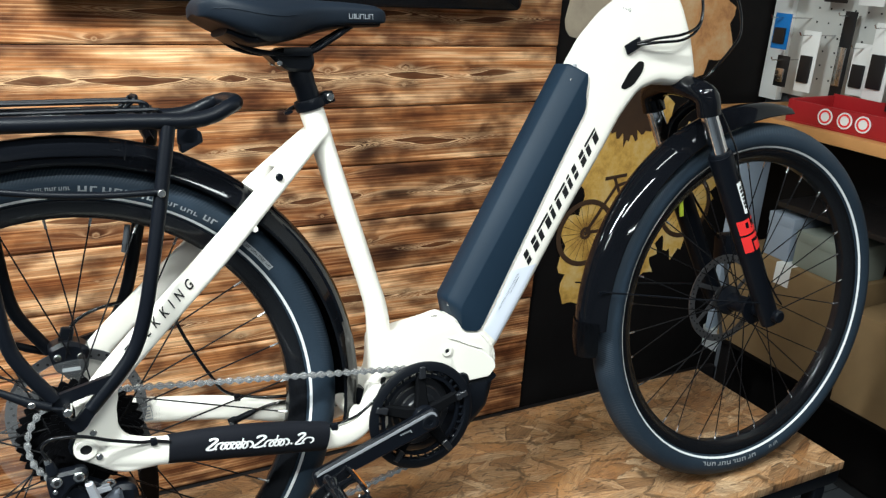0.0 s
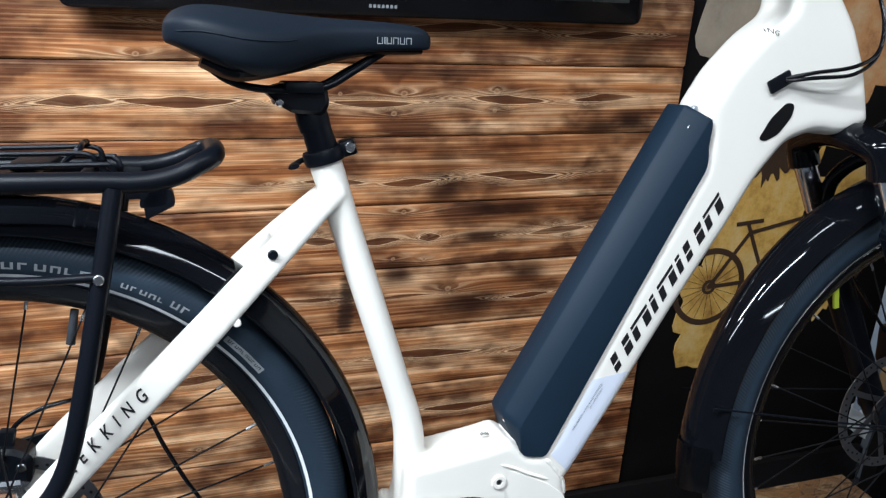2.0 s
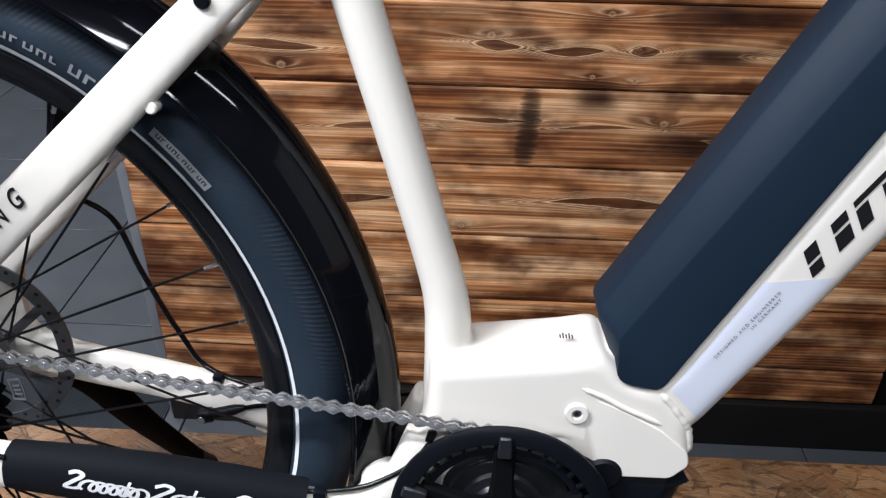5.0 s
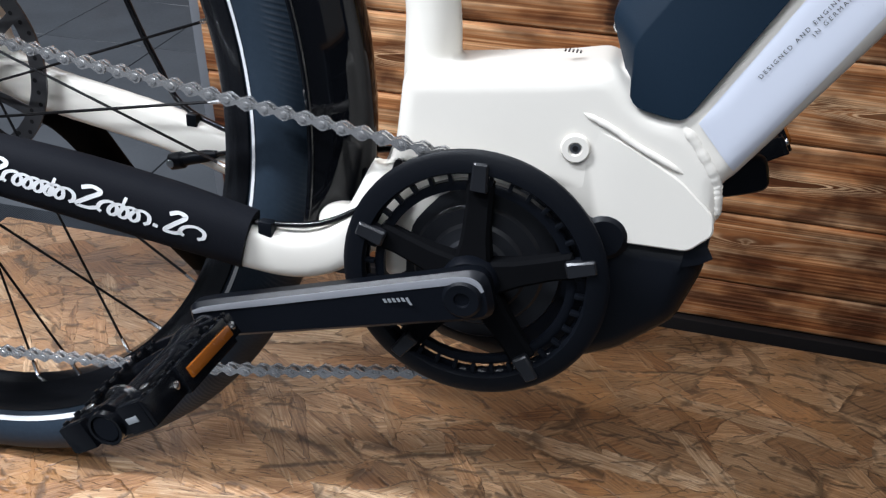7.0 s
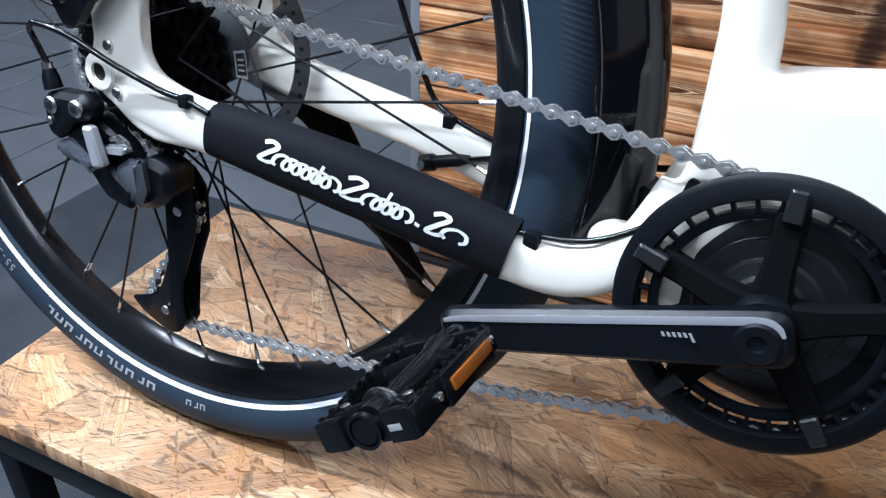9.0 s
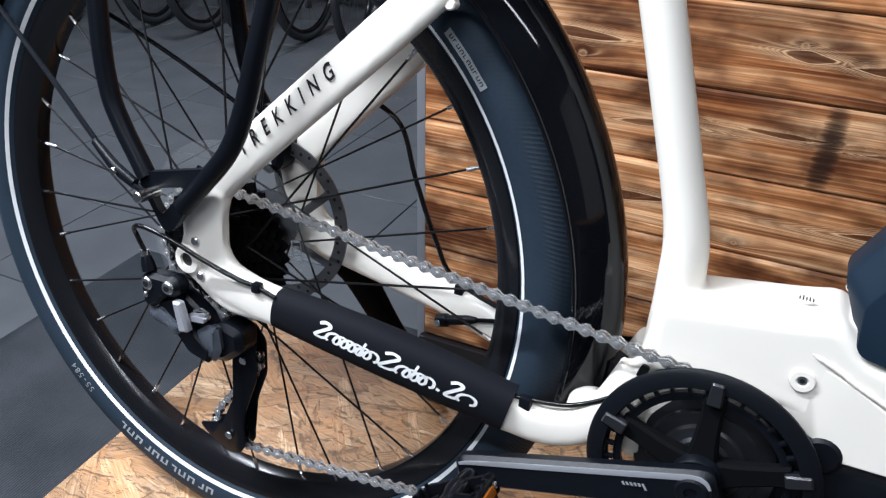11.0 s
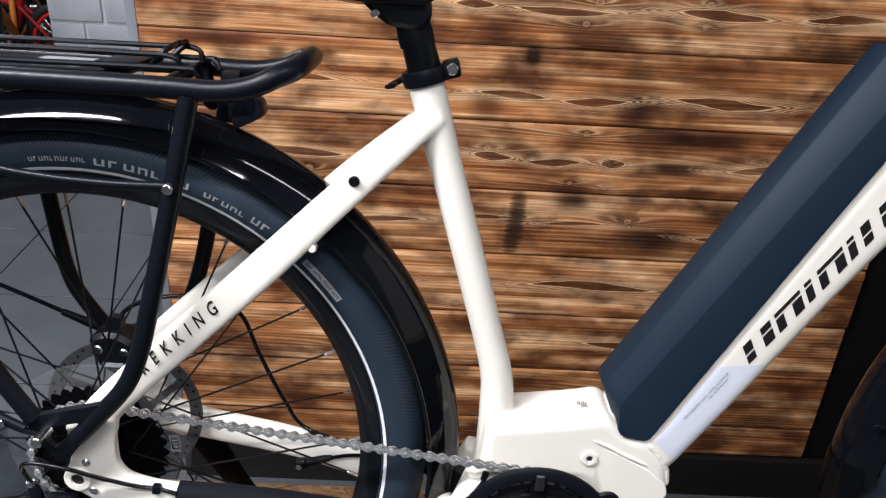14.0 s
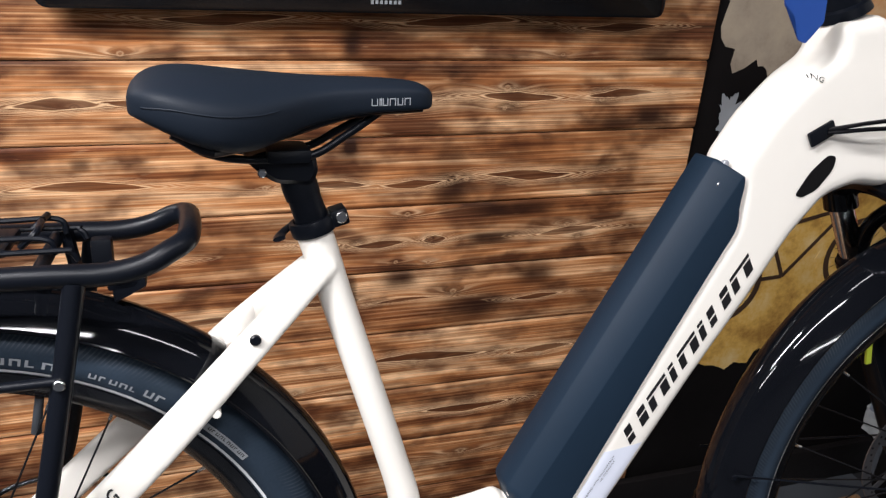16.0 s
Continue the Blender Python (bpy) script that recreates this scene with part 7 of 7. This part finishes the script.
part("clamp_lug", box(bmesh.new(), (0.017, -0.012, -0.007), (0.033, 0.012, 0.009), 0.003), SATIN, COLLAR)
part("clamp_nut", disc(bmesh.new(), 0.0055, -0.011, -0.016, (0.026, 0, 0.002), 14, 0.001), STEEL, COLLAR)
part("clamp_lever", sweep(bmesh.new(), smooth_path([(0.026, 0.014, 0.0), (0.012, 0.026, 0.0), (-0.014, 0.025, -0.001), (-0.030, 0.010, -0.002), (-0.033, -0.004, -0.002)]), [(0.003, 0.005), (0.003, 0.005), (0.0025, 0.006)], 10, up=(0, 0, 1)), SATIN, COLLAR)


def derailleur():
    grey = surface("dark_grey_lacquer", (0.085, 0.095, 0.115), 0.26, 0.35, relief=0.02, coat=0.3)
    dr = part("rear_derailleur", disc(bmesh.new(), 0.0100, -0.076, -0.092, (-0.008, 0, 0.3195), 22, 0.003), SATIN, BIKE, "black and silver rear derailleur")
    part("knuckle", slab(bmesh.new(), rounded([(-0.045, 0.320), (-0.036, 0.3275), (-0.018, 0.328), (-0.004, 0.329), (0.003, 0.3215), (-0.002, 0.310), (-0.016, 0.308), (-0.022, 0.300), (-0.034, 0.290), (-0.042, 0.296)], 0.005), [(-0.076, 0.002), (-0.078, 0), (-0.090, 0), (-0.094, 0.004)]), SATIN, dr)
    for x, z, r in ((-0.0335, 0.3178, 0.0066), (-0.0088, 0.3195, 0.0066)):
        part("pivot_bolt", disc(bmesh.new(), r, -0.092, -0.0965, (x, 0, z), 18, 0.0014), STEEL, dr)
        part("bolt_socket", disc(bmesh.new(), 0.0032, -0.0963, -0.0969, (x, 0, z), 6), INK, dr)
    part("limit_screw", disc(bmesh.new(), 0.003, -0.086, -0.096, (-0.036, 0, 0.306), 10, 0.0008), STEEL, dr)
    part("parallelogram", slab(bmesh.new(), rounded([(-0.034, 0.296), (-0.012, 0.307), (0.002, 0.292), (0.012, 0.276), (0.031, 0.263), (0.027, 0.247), (0.004, 0.252), (-0.014, 0.272)], 0.004), [(-0.070, 0.003), (-0.073, 0), (-0.084, 0), (-0.087, 0.003)]), SATIN, dr)
    part("link_body", slab(bmesh.new(), rounded([(-0.034, 0.302), (-0.008, 0.311), (0.020, 0.294), (0.032, 0.272), (0.024, 0.256), (-0.002, 0.264), (-0.020, 0.281)], 0.005), [(-0.062, 0.003), (-0.065, 0), (-0.077, 0), (-0.080, 0.003)]), SATIN, dr)
    part("rear_link", slab(bmesh.new(), rounded([(-0.040, 0.288), (-0.024, 0.294), (-0.004, 0.280), (0.003, 0.2745), (-0.018, 0.2745), (-0.034, 0.278)], 0.003), [(-0.082, 0.001), (-0.086, 0), (-0.090, 0.001), (-0.093, 0.006)]), grey, dr)
    part("silver_link", slab(bmesh.new(), rounded([(-0.004, 0.3085), (0.0055, 0.3095), (0.0145, 0.2815), (0.003, 0.2785)], 0.0025), [(-0.089, 0.001), (-0.090, 0), (-0.095, 0), (-0.097, 0.002)]), SILVER, dr, "brushed silver link plate")
    part("silver_spring", sweep(bmesh.new(), smooth_path([(0.014, -0.086, 0.300), (0.024, -0.087, 0.304), (0.030, -0.085, 0.298), (0.022, -0.084, 0.292)]), 0.0018, 8), STEEL, dr)
    part("link_arm", slab(bmesh.new(), rounded([(0.004, 0.293), (0.024, 0.296), (0.026, 0.291), (0.006, 0.288)], 0.0015), [(-0.078, 0), (-0.088, 0)]), SILVER, dr)
    part("lower_knuckle", slab(bmesh.new(), rounded([(0.012, 0.276), (0.036, 0.2885), (0.056, 0.284), (0.058, 0.264), (0.038, 0.247), (0.016, 0.244)], 0.007), [(-0.048, 0.003), (-0.052, 0), (-0.072, 0), (-0.077, 0.006)]), SATIN, dr)
    part("knuckle_cap", slab(bmesh.new(), rounded([(0.0105, 0.2755), (0.026, 0.2875), (0.037, 0.288), (0.0405, 0.264), (0.033, 0.250), (0.0205, 0.252)], 0.003), [(-0.077, 0.001), (-0.082, 0.0), (-0.086, 0.006)]), grey, dr)
    cage = rounded([(0.026, 0.270), (0.042, 0.274), (0.055, 0.258), (0.0557, 0.222), (0.046, 0.194), (0.0375, 0.166), (0.0410, 0.140), (0.034, 0.128), (0.0217, 0.124), (-0.006, 0.136), (-0.018, 0.147), (0.000, 0.153), (0.0125, 0.158), (0.0267, 0.192), (0.028, 0.235)], 0.005)
    for y in (-0.050, -0.034):
        part("cage_plate", slab(bmesh.new(), cage, [(y, 0.0008), (y - 0.0006, 0), (y - 0.0022, 0), (y - 0.0028, 0.0008)]), SATIN, dr)
    for x, z in ((0.041, 0.240), (0.021, 0.146)):
        out = []
        for k in range(44):
            a = 2 * math.pi * k / 44
            rr = 0.0160 + (0.002, 0.0005, -0.002, 0.0005)[k % 4]
            out.append((x + rr * math.cos(a), z + rr * math.sin(a)))
        part("jockey_wheel", quad_prism(bmesh.new(), out, -0.0440, -0.0415), MOTOR, dr)
        part("jockey_bolt", disc(bmesh.new(), 0.0042, -0.0526, -0.0552, (x, 0, z), 14, 0.0008), STEEL, dr)
    part("barrel_adjuster", sweep(bmesh.new(), [(-0.036, -0.088, 0.328), (-0.038, -0.088, 0.336), (-0.039, -0.088, 0.342)], [(0.0068, 0.0068), (0.0062, 0.0062), (0.0045, 0.0045)], 14), SATIN, dr)
    part("adjuster_ferrule", sweep(bmesh.new(), [(-0.040, -0.088, 0.341), (-0.0405, -0.088, 0.3465)], 0.0042, 12), STEEL, dr)
    part("shift_cable", sweep(bmesh.new(), smooth_path([(-0.0395, -0.088, 0.345), (-0.0445, -0.091, 0.360), (-0.0405, -0.098, 0.372), (-0.028, -0.101, 0.377), (0.0, -0.099, 0.372), (0.03, -0.091, 0.357), (0.062, -0.084, 0.3445), (0.080, -0.0805, 0.3405), (0.100, -0.080, 0.335)]), 0.0022, 10), CABLE, dr)


derailleur()
for pos, size in (((0.080, -0.0795, 0.3395), 0.004), ((0.325, -0.053, 0.296), 0.005), ((0.213, 0.0555, 0.3215), 0.0045)):
    bm = box(bmesh.new(), V(pos) - V((size, 0.004, size * 1.1)), V(pos) + V((size, 0.004, size * 1.1)), 0.0015)
    part("cable_clip", bm, MOTOR, BIKE)
part("shift_cable", sweep(bmesh.new(), smooth_path([(0.300, -0.055, 0.300), (0.325, -0.051, 0.2985), (0.360, -0.047, 0.303), (0.392, -0.044, 0.322), (0.408, -0.040, 0.343)]), 0.0021, 10), CABLE, BIKE)
part("cable_entry", slab(bmesh.new(), rounded([(0.400, 0.330), (0.407, 0.335), (0.413, 0.350), (0.406, 0.352)], 0.003), [(-0.0385, 0), (-0.036, 0)]), INK, BIKE)
# left side: caliper, hose, sensor lead, stand
CALIPER = part("rear_caliper", slab(bmesh.new(), rounded([(-0.030, 0.440), (-0.022, 0.408), (0.000, 0.394), (0.018, 0.406), (0.022, 0.436), (0.006, 0.446), (-0.012, 0.448)], 0.007), [(0.036, 0.005), (0.041, 0), (0.068, 0), (0.073, 0.006)]), SATIN, BIKE, "black rear brake caliper")
part("pad_fin", slab(bmesh.new(), rounded([(-0.016, 0.444), (0.002, 0.444), (0.006, 0.462), (-0.010, 0.464)], 0.003), [(0.048, 0.001), (0.050, 0), (0.058, 0), (0.060, 0.001)]), MOTOR, CALIPER)
part("caliper_print", box(bmesh.new(), (-0.014, 0.0352, 0.408), (0.008, 0.0358, 0.413)), PRINT_GREY, CALIPER)
for cx, cz in ((-0.018, 0.428), (0.010, 0.426)):
    part("caliper_bolt", disc(bmesh.new(), 0.0050, 0.0345, 0.040, (cx, 0, cz), 14, 0.001), STEEL, CALIPER)
part("brake_hose", sweep(bmesh.new(), smooth_path([(-0.008, 0.058, 0.446), (0.006, 0.060, 0.466), (0.028, 0.060, 0.479), (0.055, 0.064, 0.484), (0.090, 0.074, 0.482), (0.128, 0.076, 0.462), (0.150, 0.071, 0.415), (0.178, 0.067, 0.36), (0.2085, 0.062, 0.3245), (0.30, 0.048, 0.312), (0.39, 0.04, 0.33)]), 0.0025, 10), CABLE, BIKE)
part("sensor_lead", sweep(bmesh.new(), smooth_path([(0.234, 0.046, 0.2990), (0.265, 0.044, 0.306), (0.32, 0.040, 0.306), (0.37, 0.036, 0.300)]), 0.0021, 8), CABLE, BIKE)
part("speed_sensor", sweep(bmesh.new(), [(0.197, 0.046, 0.2875), (0.207, 0.046, 0.2905), (0.209, 0.046, 0.2912), (0.228, 0.046, 0.2970), (0.237, 0.046, 0.2998)], [(0.0068, 0.0068), (0.0068, 0.0068), (0.0050, 0.0050), (0.0048, 0.0048), (0.0028, 0.0028)], 14), MOTOR, BIKE)
part("sensor_tip", disc(bmesh.new(), 0.0035, 0.0385, 0.0395, (0.1995, 0, 0.2883), 14, 0.0004), STEEL, BIKE)
STAND = part("kickstand", sweep(bmesh.new(), smooth_path([(0.045, 0.082, 0.312), (0.07, 0.100, 0.285), (0.088, 0.150, 0.200), (0.098, 0.258, 0.060)]), [(0.012, 0.018), (0.012, 0.018), (0.0105, 0.0155), (0.009, 0.0125)], 14, power=3), STANDBLACK, BIKE, "black folding kickstand")
part("stand_foot", sweep(bmesh.new(), [(0.0965, 0.245, 0.078), (0.0960, 0.264, 0.054), (0.0950, 0.279, 0.0390)], [(0.011, 0.014), (0.013, 0.016), (0.013, 0.018)], 12), RUBBER, STAND)

# ---- floor tiles ----
tile_floor()
